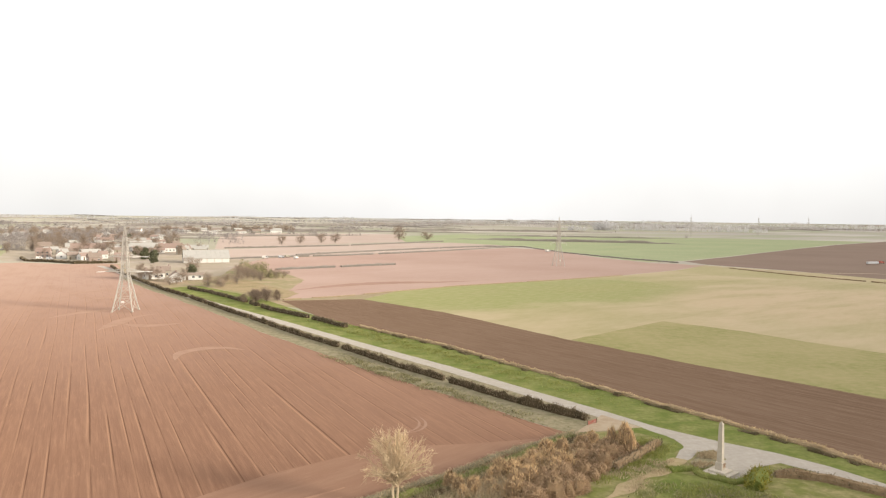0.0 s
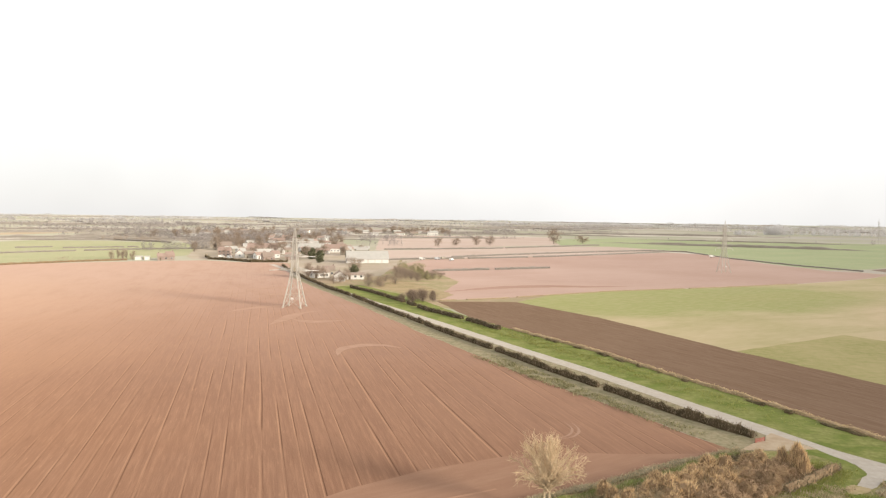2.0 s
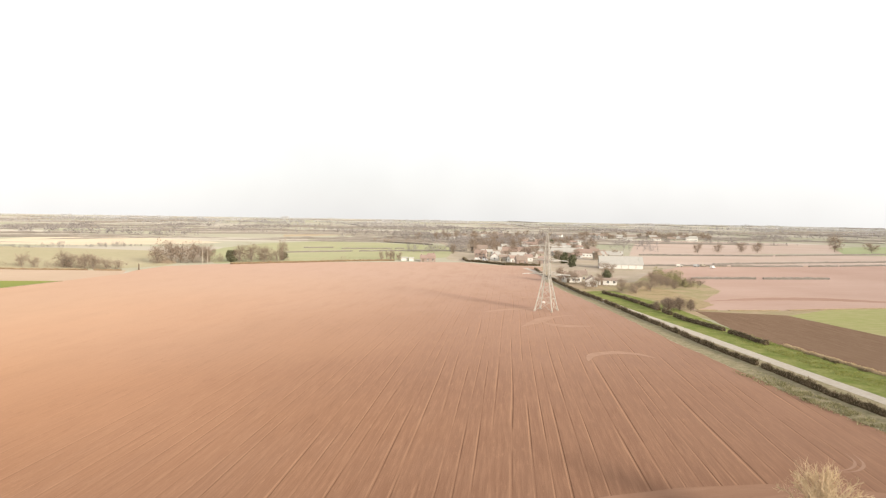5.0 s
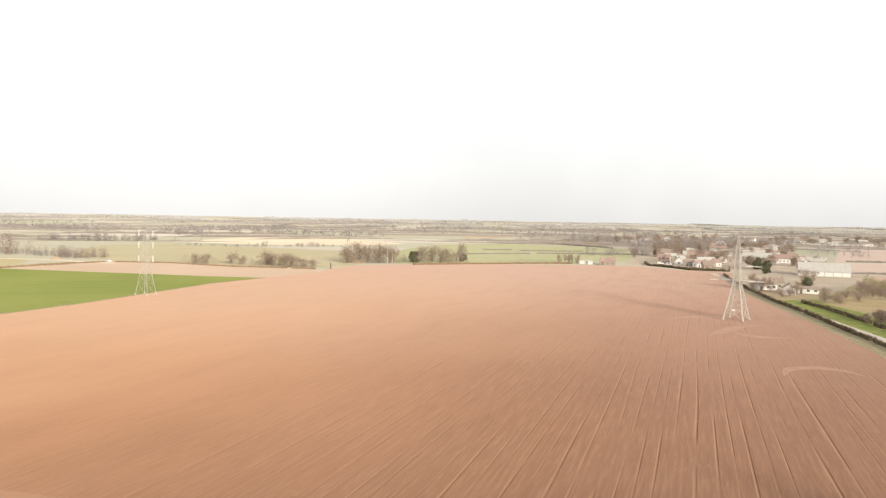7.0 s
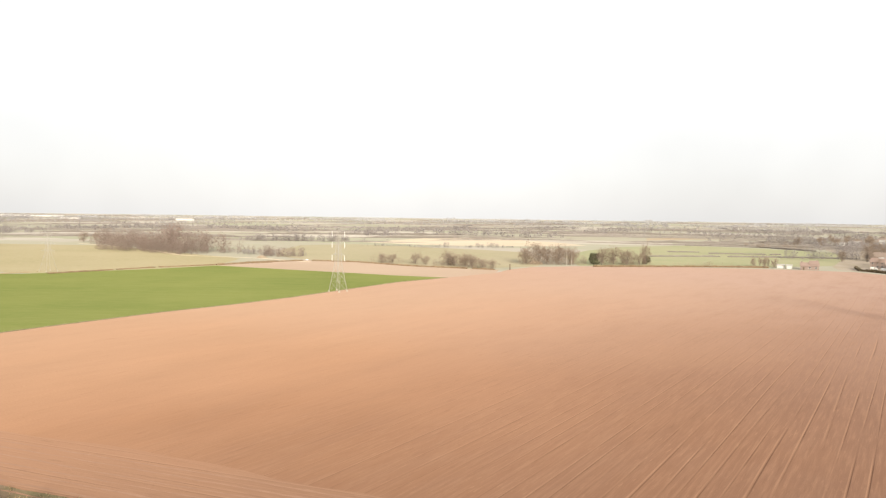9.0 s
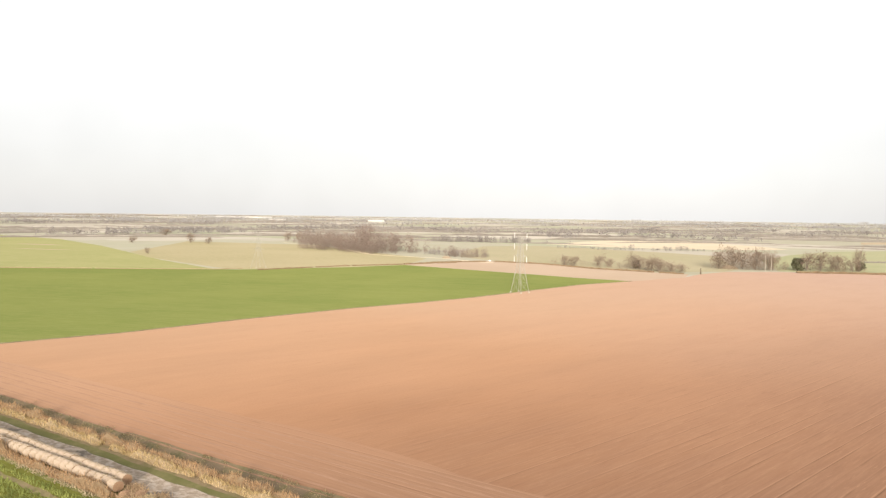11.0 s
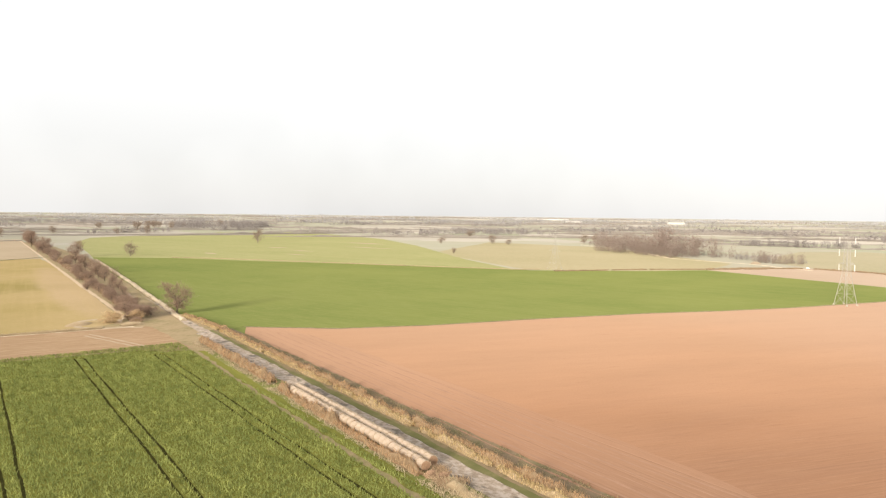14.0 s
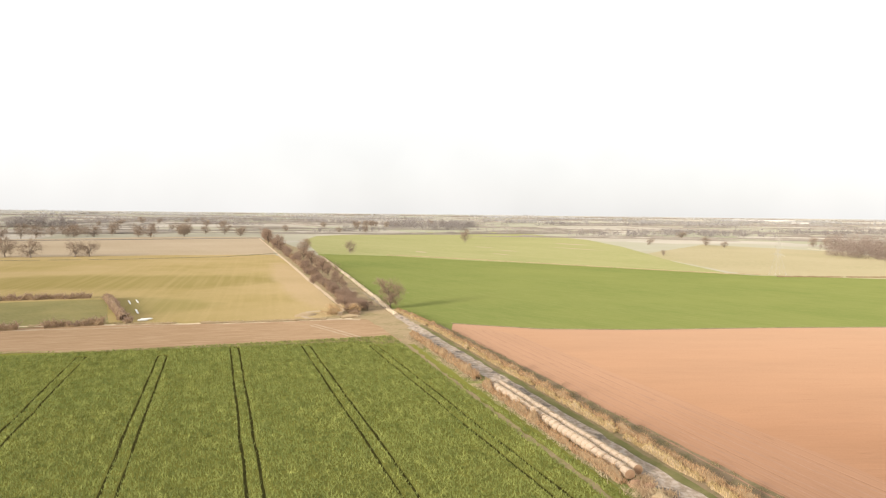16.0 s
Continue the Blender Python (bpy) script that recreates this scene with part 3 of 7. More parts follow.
HEDGE_N = [P(20.8, 99.2), P(11.5, 109), P(2.9, 120.4), P(-7.2, 133.2), P(-20, 151.2), P(-36.4, 173.2), P(-49.8, 192.8), P(-62.2, 210), P(-82.5, 240), P(-102.5, 266.5), P(-131.5, 310)]
ROAD_LINE = [P(64, 50), P(54.5, 63), P(48.7, 71.8), P(45.4, 77.2), P(43, 81.2), P(39.2, 85.6), P(33.9, 90), P(28, 96), P(22.2, 104.4), P(14.3, 115), P(0.3, 134.5), P(-17.4, 157), P(-42.5, 190), P(-66.5, 220.5), P(-103.5, 270), P(-136, 318), P(-158, 352), P(-179, 381)]
VERGE_EDGE = [P(72, 44), P(60, 64.5), P(50, 81.8), P(44.4, 91.5), P(34.8, 106.3), P(21.5, 125.7), P(12.8, 138.2), P(0.3, 157.5), P(-20, 181.7), P(-34.6, 201.1), P(-63.8, 247.8), P(-94.6, 282.4)]

SOIL_LINE = [p + Vector((1.25, 0.95, 0)) for p in (P(7.2, 103.8), P(-1.7, 114.7), P(-12, 127.9), P(-24.9, 145.5), P(-41.6, 168.6), P(-54.5, 188.2), P(-66.4, 206.2), P(-87.3, 236), P(-107.1, 263.6), P(-138.8, 311))]

sheet("track_corner_grass", [P(-128, -48), P(-150, -56), P(-200, -98), P(-260, -146), P(-262, -166), P(-205, -126), P(-178, -112), P(-128, -90)], GRASSY, "rough trodden grass round the track corner", "grass", amp=0.8)
sheet("garden_ground", [P(-40, 215), P(-100, 268), P(-140, 320), P(-190, 398), P(-150, 520), P(-60, 560), P(40, 420), P(0, 280)], mixed("scrub_grass", (0.29, 0.225, 0.145), (0.37, 0.262, 0.195), (0.215, 0.20, 0.09), 0.05, 0.3), "scrubby brown-green ground beside the village", "ground", amp=1.0, step=12)
sheet("rough_ground", [P(-9.9, 22.2), P(-4.2, 67.9), P(17.5, 94.4), P(23.4, 99.6), P(31.2, 90.9), P(49.9, 74.7), P(71.4, 50.5), P(51.3, -45.6), P(-6.2, -20.8)], GRASS, "rough tussocky grass beside the road junction", "grass")
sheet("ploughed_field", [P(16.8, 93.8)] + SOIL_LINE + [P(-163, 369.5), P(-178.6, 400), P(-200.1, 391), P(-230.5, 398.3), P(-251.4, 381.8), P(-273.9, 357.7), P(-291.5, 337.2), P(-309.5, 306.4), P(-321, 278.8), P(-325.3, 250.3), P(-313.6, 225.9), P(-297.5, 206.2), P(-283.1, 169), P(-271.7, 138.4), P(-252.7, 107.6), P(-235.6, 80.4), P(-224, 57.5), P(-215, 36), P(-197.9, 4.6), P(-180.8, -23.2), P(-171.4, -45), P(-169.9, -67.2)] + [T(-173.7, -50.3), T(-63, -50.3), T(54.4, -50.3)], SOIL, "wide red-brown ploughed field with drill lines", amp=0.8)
sheet("headland", [T(-173.7, -51.2), T(-120, -52.2), T(-80, -52.9), T(-40, -53.4), T(54.4, -53.4), T(54.4, -58), T(3.4, -62), T(-63, -67), T(-151.6, -64), T(-169.3, -60)], SOIL_EDGE, "red-brown headland soil with wheel marks beside the track", amp=0.8)
sheet("headland", [P(17.4, 94.5), P(8.2, 86.2), P(1.3, 80), P(-2.5, 75), P(-12, 65), P(-30, 60), P(-24, 71), P(-18.2, 77.7), P(-11.3, 84.0), P(-5, 87.5), P(4, 89), P(12, 91.5)], SOIL_HEAD, "smoother red-brown headland soil beside the ditch", amp=0.8)
sheet("field_margin", [P(16.8, 93.8)] + [p.copy() for p in SOIL_LINE] + [p.copy() for p in ROAD_LINE[7:16][::-1]], DRYGRASS, "strip of dry grass between soil and hedge", "grass", amp=0.7, step=2.5)
sheet("green_field", [P(-169.9, -67.2), P(-171.4, -45), P(-180.8, -23.2), P(-197.9, 4.6), P(-215, 36), P(-224, 57.5), P(-235.6, 80.4), P(-252.7, 107.6), P(-271.7, 138.4), P(-283.1, 169), P(-302.7, 152.8), P(-326.1, 138), P(-353.5, 119.4), P(-393.1, 93.9), P(-379.3, 60.5), P(-369.6, 7.4), P(-381.7, -48.8), P(-392, -103.1), P(-397.5, -153.2), P(-410, -205), P(-403, -253), P(-346, -214), P(-281, -166), P(-233.7, -129), P(-190, -95), P(-170, -74), P(-150.5, -60)], GREEN, "even green field of young crop", amp=0.6)
sheet("pale_green_field", [P(-403, -253), P(-410, -205), P(-397.5, -153.2), P(-392, -103), P(-382, -49), P(-376, -7), P(-446, -36), P(-634, -97), P(-773, -154), P(-1000, -310), P(-920, -400), P(-860, -424), P(-686, -433), P(-587, -384)], GREEN_PALE, "pale green field with faint bare patches", amp=1.0)
sheet("pale_pasture", [P(-379.3, 60.5), P(-369.6, 7.4), P(-386.3, -6.4), P(-476.8, -47.2), P(-535.7, -64.1), P(-723, -36.9), P(-648.4, 74.5), P(-508.9, 104.8), P(-450.3, 121.5), P(-393.1, 93.9)], TAN, "faded olive pasture", amp=1.0)
sheet("tan_strip", [P(-393.1, 93.9), P(-353.5, 119.4), P(-326.1, 138), P(-302.7, 152.8), P(-283.1, 169), P(-297.5, 206.2), P(-313.8, 219.7), P(-329, 207.1), P(-353.9, 189.5), P(-395.8, 177), P(-420.1, 157.4), P(-420.1, 129.2), P(-407.7, 101.1)], SOIL_TAN, "strip of pale dry earth", amp=0.8)
sheet("back_pasture", [P(-420.1, 157.4), P(-395.8, 177), P(-353.9, 189.5), P(-329, 207.1), P(-326.3, 250.4), P(-338.3, 267.5), P(-462, 348), P(-512, 334), P(-556, 314), P(-585, 305), P(-635, 277), P(-620, 220), P(-549.3, 180), P(-468.3, 149.3)], mixed("faded_pasture", (0.275, 0.248, 0.148), (0.315, 0.275, 0.178), (0.345, 0.300, 0.205), 0.01, 0.3), "faded olive pasture behind bare trees", amp=1.0)
sheet("pale_stubble", [P(-679, 307), P(-723, 365), P(-795, 450), P(-773, 529), P(-615, 515), P(-556, 495), P(-552, 435), P(-574, 387), P(-590, 350)], tilled("straw_stubble", (0.50, 0.425, 0.325), (0.46, 0.385, 0.285), (0.54, 0.46, 0.36), 48, 1.0, 5.0, 0.4), "pale straw-coloured stubble field", amp=1.5, step=20)
sheet("meadow", [P(-325.1, 283.5), P(-311.5, 308.7), P(-293.5, 339.5), P(-272, 388), P(-267, 468), P(-349, 633), P(-395, 621), P(-468, 625), P(-528, 602), P(-520, 508), P(-470, 418), P(-409, 342)], MEADOW, "green meadow split by thin hedges", amp=1.0)
sheet("far_meadow", [P(-567, 693), P(-533, 783), P(-449, 705), P(-489, 653), P(-526, 649)], MEADOW, "pale green meadow behind a row of trees", amp=1.5, step=15)
sheet("pale_strip", [P(-734, 762), P(-751, 926), P(-639, 1002), P(-600, 941), P(-684, 843), P(-675, 701)], STUBBLE, "far pale straw-coloured strip", amp=1.5, step=20)

crop_pts = [T(-154.9, -38.2), T(-118.4, -38), T(-63, -38.4), T(25.6, -38.4), P(28.4, -46.2), P(-2.8, -216.2), P(-70.3, -166.1), P(-96.6, -129.5), P(-103.5, -117.7), P(-113.6, -105.4), P(-123.6, -93.1), P(-134.6, -79.8)]
sheet("wheat_field", crop_pts, CROP, "bright green young wheat with tramlines", amp=0.5, step=2.5)
sheet("track_margin", [T(-154.9, -38.2), T(-118.4, -38), T(-63, -38.4), T(25.6, -38.4), T(25.6, -42.5), T(-162.7, -42.5)], GRASS, "rough grass margin beside the farm track", "grass", amp=0.4, step=2.5)
sheet("north_margin", [T(-173.7, -45), T(54.4, -45), T(54.4, -53.2), T(-40, -53.2), T(-80, -52.8), T(-120, -52.1), T(-173.7, -51)], MARGIN, "dull olive-brown grass margin along the ploughed field", "grass", amp=0.6, step=2.0)
sheet("track_verge", [T(-173.7, -45), T(25.6, -45), T(25.6, -46.9), T(-173.7, -46.4)], SHORT_GRASS, "short green verge of the farm track", "grass", amp=0.7, step=2.0)
sheet("dirt_strip", [P(-35.5, -256.2), P(-70.3, -166.1), P(-96.6, -129.5), P(-103.5, -117.7), P(-113.6, -105.4), P(-123.6, -93.1), P(-134.6, -79.8), T(-154.9, -37), T(-164.8, -40), P(-168, -92.4), P(-158, -101), P(-144.5, -117.2), P(-130.8, -139.1), P(-117.6, -158.2), P(-58.9, -265.7)], SOIL_STRIP, "bare pinkish dirt strip beyond the wheat", amp=0.6, step=3)
sheet("yellow_field", [P(-59.6, -267.7), P(-117.9, -159.3), P(-131, -140.1), P(-144.7, -118.2), P(-158.2, -101.9), P(-175.2, -99.9), P(-234.8, -147.9), P(-319.4, -214.9), P(-382.5, -271.3), P(-346.3, -320.5), P(-283.2, -376.9), P(-92.9, -516.6)], YELLOW, "yellow-green field of thin crop", amp=0.6)
sheet("upper_stubble", [P(-93.5, -518.6), P(-283.5, -378), P(-346.6, -321.5), P(-383.7, -272), P(-563.1, -413), P(-619.1, -457.9), P(-569.4, -527.8), P(-437.9, -583.3), P(-161.2, -745)], STUBBLE, "brownish stubble field", amp=0.8)
sheet("paddock", [P(-60, -230), P(-115, -157), P(-132.5, -142.5), P(-167, -180.5), P(-147, -200), P(-100, -245)], PADDOCK, "small green paddock inside hedges", amp=0.5)

sheet("verge", [p.copy() for p in ROAD_LINE[1:15]] + [p.copy() for p in VERGE_EDGE[::-1]], VERGE, "bright green roadside verge", "grass", amp=0.4, step=3)
sheet("dark_field", [p.copy() for p in VERGE_EDGE[:10]] + [P(-52, 236), P(-26.8, 243.2), P(0.3, 212.6), P(10.4, 197.2), P(28.8, 167), P(46.5, 144.2), P(61, 126.3), P(70, 115), P(130, 52), P(100, 20)], SOIL_DARK, "dark brown ploughed strip", amp=0.5)
sheet("olive_field", [P(-26, 243), P(0.3, 212.6), P(10.4, 197.2), P(28.8, 167), P(46.5, 144.2), P(61, 126.3), P(70, 115), P(130, 52), P(303, 286.3), P(225, 340), P(206, 380), P(186, 410), P(160, 445), P(130, 401), P(88, 357), P(56, 330), P(28, 309), P(4, 291), P(-17, 269)], OLIVE, "olive green field of thin crop with bare patches", amp=0.6)
sheet("green_patch", [P(29.5, 166.5), P(60.4, 199.1), P(76, 182), P(84, 168), P(99, 148), P(130, 118), P(135, 56), P(69.3, 114.5), P(60.2, 125.6), P(45.8, 143.6)], mixed("mossy_crop", (0.222, 0.214, 0.078), (0.292, 0.255, 0.118), (0.35, 0.285, 0.155), 0.04, 0.45), "greener patch of the thin crop", amp=1.0)
sheet("pink_field", [P(-54, 239), P(-35, 251), P(-17, 270), P(4, 292), P(28, 310), P(56, 331), P(88, 358), P(130, 402), P(160, 445), P(131, 461), P(109, 527), P(87, 638), P(60, 664), P(8, 597), P(-71, 502), P(-109, 467), P(-132, 444), P(-111, 375), P(-86, 367), P(-67, 314), P(-63, 277)], SOIL_PALE, "pale pink-brown harrowed field", amp=0.8)
sheet("scrubby_garden", [P(-55.3, 248.2), P(-58.8, 312.2), P(-78.3, 355.1), P(-109.8, 358.8), P(-102.7, 293.9), P(-93.8, 283.7), P(-63, 246.3)], mixed("garden_grass", (0.265, 0.225, 0.120), (0.37, 0.275, 0.19), (0.205, 0.19, 0.088), 0.06, 0.4), "rough garden ground with grass and earth", "grass", amp=1.0)
sheet("garden_earth", [P(-85.6, 274.6), P(-52.6, 240.5), P(-50.5, 258.4), P(-81.3, 306.6), P(-98.6, 324.3)], GRASSY, "brown scrubby earth behind the verge hedge", "earth", amp=1.5, step=4)
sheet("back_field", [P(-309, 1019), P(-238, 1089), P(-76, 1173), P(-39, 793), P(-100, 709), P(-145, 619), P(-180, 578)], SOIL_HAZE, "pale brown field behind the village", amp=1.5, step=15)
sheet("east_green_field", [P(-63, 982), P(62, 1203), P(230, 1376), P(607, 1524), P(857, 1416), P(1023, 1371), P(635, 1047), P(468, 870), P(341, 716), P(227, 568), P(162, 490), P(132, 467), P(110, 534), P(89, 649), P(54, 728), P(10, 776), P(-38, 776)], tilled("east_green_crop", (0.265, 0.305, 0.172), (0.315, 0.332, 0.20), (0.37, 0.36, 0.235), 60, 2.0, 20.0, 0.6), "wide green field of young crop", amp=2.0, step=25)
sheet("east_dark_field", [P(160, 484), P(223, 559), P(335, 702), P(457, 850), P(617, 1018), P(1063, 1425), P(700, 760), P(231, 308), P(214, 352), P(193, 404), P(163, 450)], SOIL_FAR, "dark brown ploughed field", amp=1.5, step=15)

sheet("avenue_ground", [P(-137, -75), P(-143, -80), P(-156, -92), P(-166, -95), P(-183, -108), P(-234, -149), P(-320, -217), P(-573, -424), P(-560, -395), P(-410, -262), P(-266, -153), P(-204, -107), P(-172, -83), P(-140, -60)], GRASSY, "rough brown-green grass along the avenue", "grass", amp=0.6, step=4)
sheet("corner_dirt", [P(-137.5, -75), P(-143, -86), P(-157, -98), P(-163, -96), P(-166, -90), P(-158, -82), P(-142, -68), P(-136, -70)], SOIL_STRIP, "bare worn dirt at the track corner", "earth", amp=0.8, step=2)
sheet("village_ground", [P(-137, 320), P(-110, 300), P(-100, 330), P(-112, 400), P(-112, 470), P(-230, 640), P(-420, 860), P(-520, 800), P(-330, 560), P(-262, 430), P(-245, 408), P(-213, 402), P(-188, 399), P(-171, 393)], mixed("garden_ground", (0.325, 0.268, 0.202), (0.395, 0.322, 0.268), (0.262, 0.234, 0.156), 0.03, 0.2), "gardens and yards round the village", "ground", amp=1.0, step=12)
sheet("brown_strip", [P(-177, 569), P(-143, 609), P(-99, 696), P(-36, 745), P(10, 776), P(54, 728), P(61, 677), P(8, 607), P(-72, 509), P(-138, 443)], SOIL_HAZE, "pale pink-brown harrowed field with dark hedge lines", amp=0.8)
sheet("pale_strip", [P(-219, 1269), P(-98, 1516), P(18, 1410), P(145, 1379), P(15, 1180), P(-78, 1212), P(-205, 1186)], STUBBLE, "far pale straw-coloured strip", amp=1.0, step=25)
ribbon("damp_band", curved([P(-56, 268), P(-40, 290), P(-22, 304), P(-4, 309), P(12, 316)]), 12, mixed("damp_pink_soil", (0.295, 0.182, 0.135), (0.32, 0.205, 0.155), (0.27, 0.165, 0.12), 0.03, 0.3), "damp red-brown band across the harrowed field", "soil", amp=2.0, step=3.0, taper=True)
road = ribbon("road", ROAD_LINE, 3.8, ROAD, "narrow pale grey country road", "road", amp=0.15)
sheet("junction_apron", [P(29.6, 92.6), P(30, 89.5), P(27.6, 84.6), P(26.5, 82.2), P(28.2, 83.2), P(29.4, 84.4), P(30.9, 86.8), P(33.2, 87.6), P(33.4, 84.2), P(31.2, 81.8), P(28.6, 79.6), P(30.4, 77), P(33, 78.2), P(36, 81.6), P(40, 83.5), P(36.2, 88.6), P(31, 94)], ROAD, "pale concrete apron at the road junction", "road", amp=0.1, step=1.5)
sheet("grass_island", [P(28.3, 80.4), P(28.8, 83.2), P(30.9, 86.2), P(33, 87.3), P(33.4, 84.4), P(31.2, 82)], DRYGRASS, "dry grassy mound beside the monument", "grass", amp=0.2, step=1.5)
sheet("corner_grass", [P(26.2, 95.5), P(29.2, 91.6), P(29.6, 89), P(27.2, 84.6), P(24, 82.6), P(18, 76), P(10, 68), P(16, 78), P(23, 89)], GRASS, "rough bright grass on the junction corner", "grass", amp=0.5, step=1.5)
sheet("rank_grass", [P(21, 71), P(22.5, 76), P(26, 79.6), P(29, 78.4), P(31.6, 75.6), P(33.4, 73.2), P(30, 69), P(24, 67.5)], VERGE, "rank bright grass below the monument", "grass", amp=1.2, step=1.2)
ribbon("road_edge_grass", curved([P(24.2, 99.6), P(26.4, 95.6), P(28.4, 92.2), P(28.6, 89.2), P(26.6, 85.2), P(23.6, 82), P(19, 77)]), 2.2, VERGE, "bright grass along the junction corner", "grass", amp=0.8, step=1.0)
sheet("gateway_dirt", [P(17.7, 94.2), P(20, 97.8), P(22.9, 102.9), P(26.8, 96.9), P(23.4, 95.4), P(21, 94.9)], SOIL_DRY, "bare earth gateway into the field", "earth", amp=0.3, step=1.5)
ribbon("farm_track", [T(-262.3, -43.5), T(-162.7, -43.7), T(-118.4, -43.8), T(-63, -43.9), T(25.6, -44)], 3.9, TRACK, "broken grey concrete farm track with puddles", "track", amp=0.5, step=1.5)
ribbon("pasture_path", curved([P(-700, 50), P(-636, 72), P(-584, 87), P(-510, 93.5), P(-487, 102), P(-450, 132), P(-424, 141), P(-405, 150)]), 3.4, BANK_STRAW, "pale worn path round the pasture", "path", amp=0.8, step=6)
ribbon("lane", [P(109.4, 502.6), P(138.1, 470.8), P(156.2, 437.5), P(186.7, 390.6), P(230.9, 389.6), P(334.2, 290.4)], 3.5, SOIL_DRY, "pale lane between hedges", "road", amp=0.3, step=12)
ribbon("avenue_path", [P(-170, -100), P(-182, -106), P(-196, -117), P(-250, -161.5), P(-319.4, -217.5), P(-373, -261), P(-596, -442)], 1.5, PATH_DIRT, "pale dirt path along the avenue", "path", amp=0.6, step=5)
ribbon("pale_edge", [P(-166, -94), P(-158, -101.5), P(-144.6, -117.6), P(-130.9, -139.4), P(-117.7, -158.6), P(-95, -199)], 1.7, BANK_STRAW, "bleached dead grass along the dirt strip", "grass", amp=0.9, step=1.5)
ribbon("pale_streak", [P(-138, -124), P(-124, -140), P(-112, -157), P(-96, -184)], 1.1, SOIL_DRY, "pale dry streak in the dirt strip", "soil", amp=0.8, step=1.5, taper=True)
for off in (0.0, 1.9):
    ribbon("wheel_mark", [P(-153 + off, -97), P(-148 + off, -88), P(-142 + off, -78)], 0.6, SOIL_DRY, "pale wheel mark across the track corner", "soil", amp=0.3, step=1.0)
ribbon("dirt_loop", curved([P(-164.9, -90.9), P(-162.4, -97.4), P(-160.9, -103.0), P(-164.8, -108.4), P(-170.8, -110.4), P(-174.5, -108.1)]), 2.0, SOIL_DRY, "pale worn dirt loop at the track corner", "path", amp=0.5, step=2)
ribbon("avenue_track", [P(-158.6, -75.1), P(-174.6, -87.8), P(-204.8, -110.4), P(-264.8, -156.3), P(-380.9, -242.7)], 3.6, GRASSY, "grassy farm track along the avenue", "track", amp=0.6, step=5)
ribbon("wheat_edge_path", [T(-152, -36.4), T(-118.4, -36), T(-63, -36.2), T(3.4, -36.2)], 0.95, THIN_CROP, "worn path along the edge of the wheat", "path", amp=0.75, step=1.4)
ribbon("worn_path", curved([P(28, 84.2), P(26.4, 81.8), P(24.3, 79.8), P(20.7, 76.4), P(17, 72), P(11, 64)]), 1.4, TRODDEN, "worn dirt path through the grass", "path", amp=1.3, step=0.9)
for pts, wid in (([P(-103.5, 191), P(-100.9, 201), P(-95.6, 208.9), P(-91, 212)], 4.4), ([P(-81.5, 172), P(-82.1, 183), P(-82.7, 194.7), P(-79, 202)], 5.0), ([P(-80, 182.8), P(-75, 180.5), P(-71, 181), P(-66, 186)], 5.0),
                 ([P(-50.6, 138), P(-52.2, 145), P(-49.6, 150.3), P(-45.5, 151.8), P(-40.5, 149.6)], 3.6), ([P(-113, 233), P(-108, 242), P(-100, 246)], 5.0), ([P(-128, 245), P(-122, 258), P(-112, 266)], 5.0)):
    ribbon("turning_mark", curved(pts), wid, SOIL_MARK, "pale curved wheel mark in the soil", "soil", amp=0.6, step=1.0, taper=True)
for off in (0.0, 0.9):
    ribbon("turning_mark", curved([P(-4.2 + off, 101.5), P(-3.0 + off, 98.6), P(-3.0 + off, 96), P(-4.0 + off, 94), P(-6 + off, 92.8)]), 0.45, SOIL_MARK, "pale curved wheel mark in the soil", "soil", amp=0.1, step=0.6, taper=True)
for x0, y0, x1, y1, wid in ((-558, -204, -552, -184, 9), (-475, -160, -459, -141, 5), (-670, -166, -641, -126, 14), (-520, -170, -505, -150, 6), (-590, -150, -560, -100, 7), (-470, -215, -455, -200, 6)):
    ribbon("bare_patch", [P(x0, y0), P(x1, y1)], wid, STUBBLE, "pale bare patch in the green field", "soil", amp=1.5, step=4, taper=True)

for k in range(7):
    n0 = -52.2 - 1.9 * k
    line = [T(-166 + 7 * i + 1.5 * k, n0 + 0.35 * noise.noise(Vector((i * 0.31, k * 1.7, 4)))) for i in range(29)]
    ribbon("furrow", line, 0.34, FURROW, "dark wheel furrow along the headland", "soil", amp=0.28, step=2.0)


TRAMS = (((-99, -113.5), (-50, -74)), ((-106.5, -101), (-44, -50)), ((-118.9, -94.2), (-49, -36)), ((-126.8, -82.5), (-57, -23.5)), ((-133, -70), (-66, -12.5)))


def tramlines():
    """Pairs of dark wheel ruts through the wheat, and the headland turn at each end."""
    for a, b in TRAMS:
        a, b = P(*a), P(*b)
        d = (b - a).normalized()
        e = Vector((-d.y, d.x, 0)) * 0.95
        lines = []
        for side in (-1, 1):
            line = [a.lerp(b, i / 12) + e * side + e * 0.35 * noise.noise(a * 0.1 + Vector((0, 0, i * 0.7))) for i in range(13)]
            lines.append(line)
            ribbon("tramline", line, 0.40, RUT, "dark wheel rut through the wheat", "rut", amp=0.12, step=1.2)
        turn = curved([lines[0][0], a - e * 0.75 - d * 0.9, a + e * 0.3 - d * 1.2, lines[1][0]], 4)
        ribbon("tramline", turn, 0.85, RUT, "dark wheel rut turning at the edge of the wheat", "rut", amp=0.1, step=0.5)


tramlines()

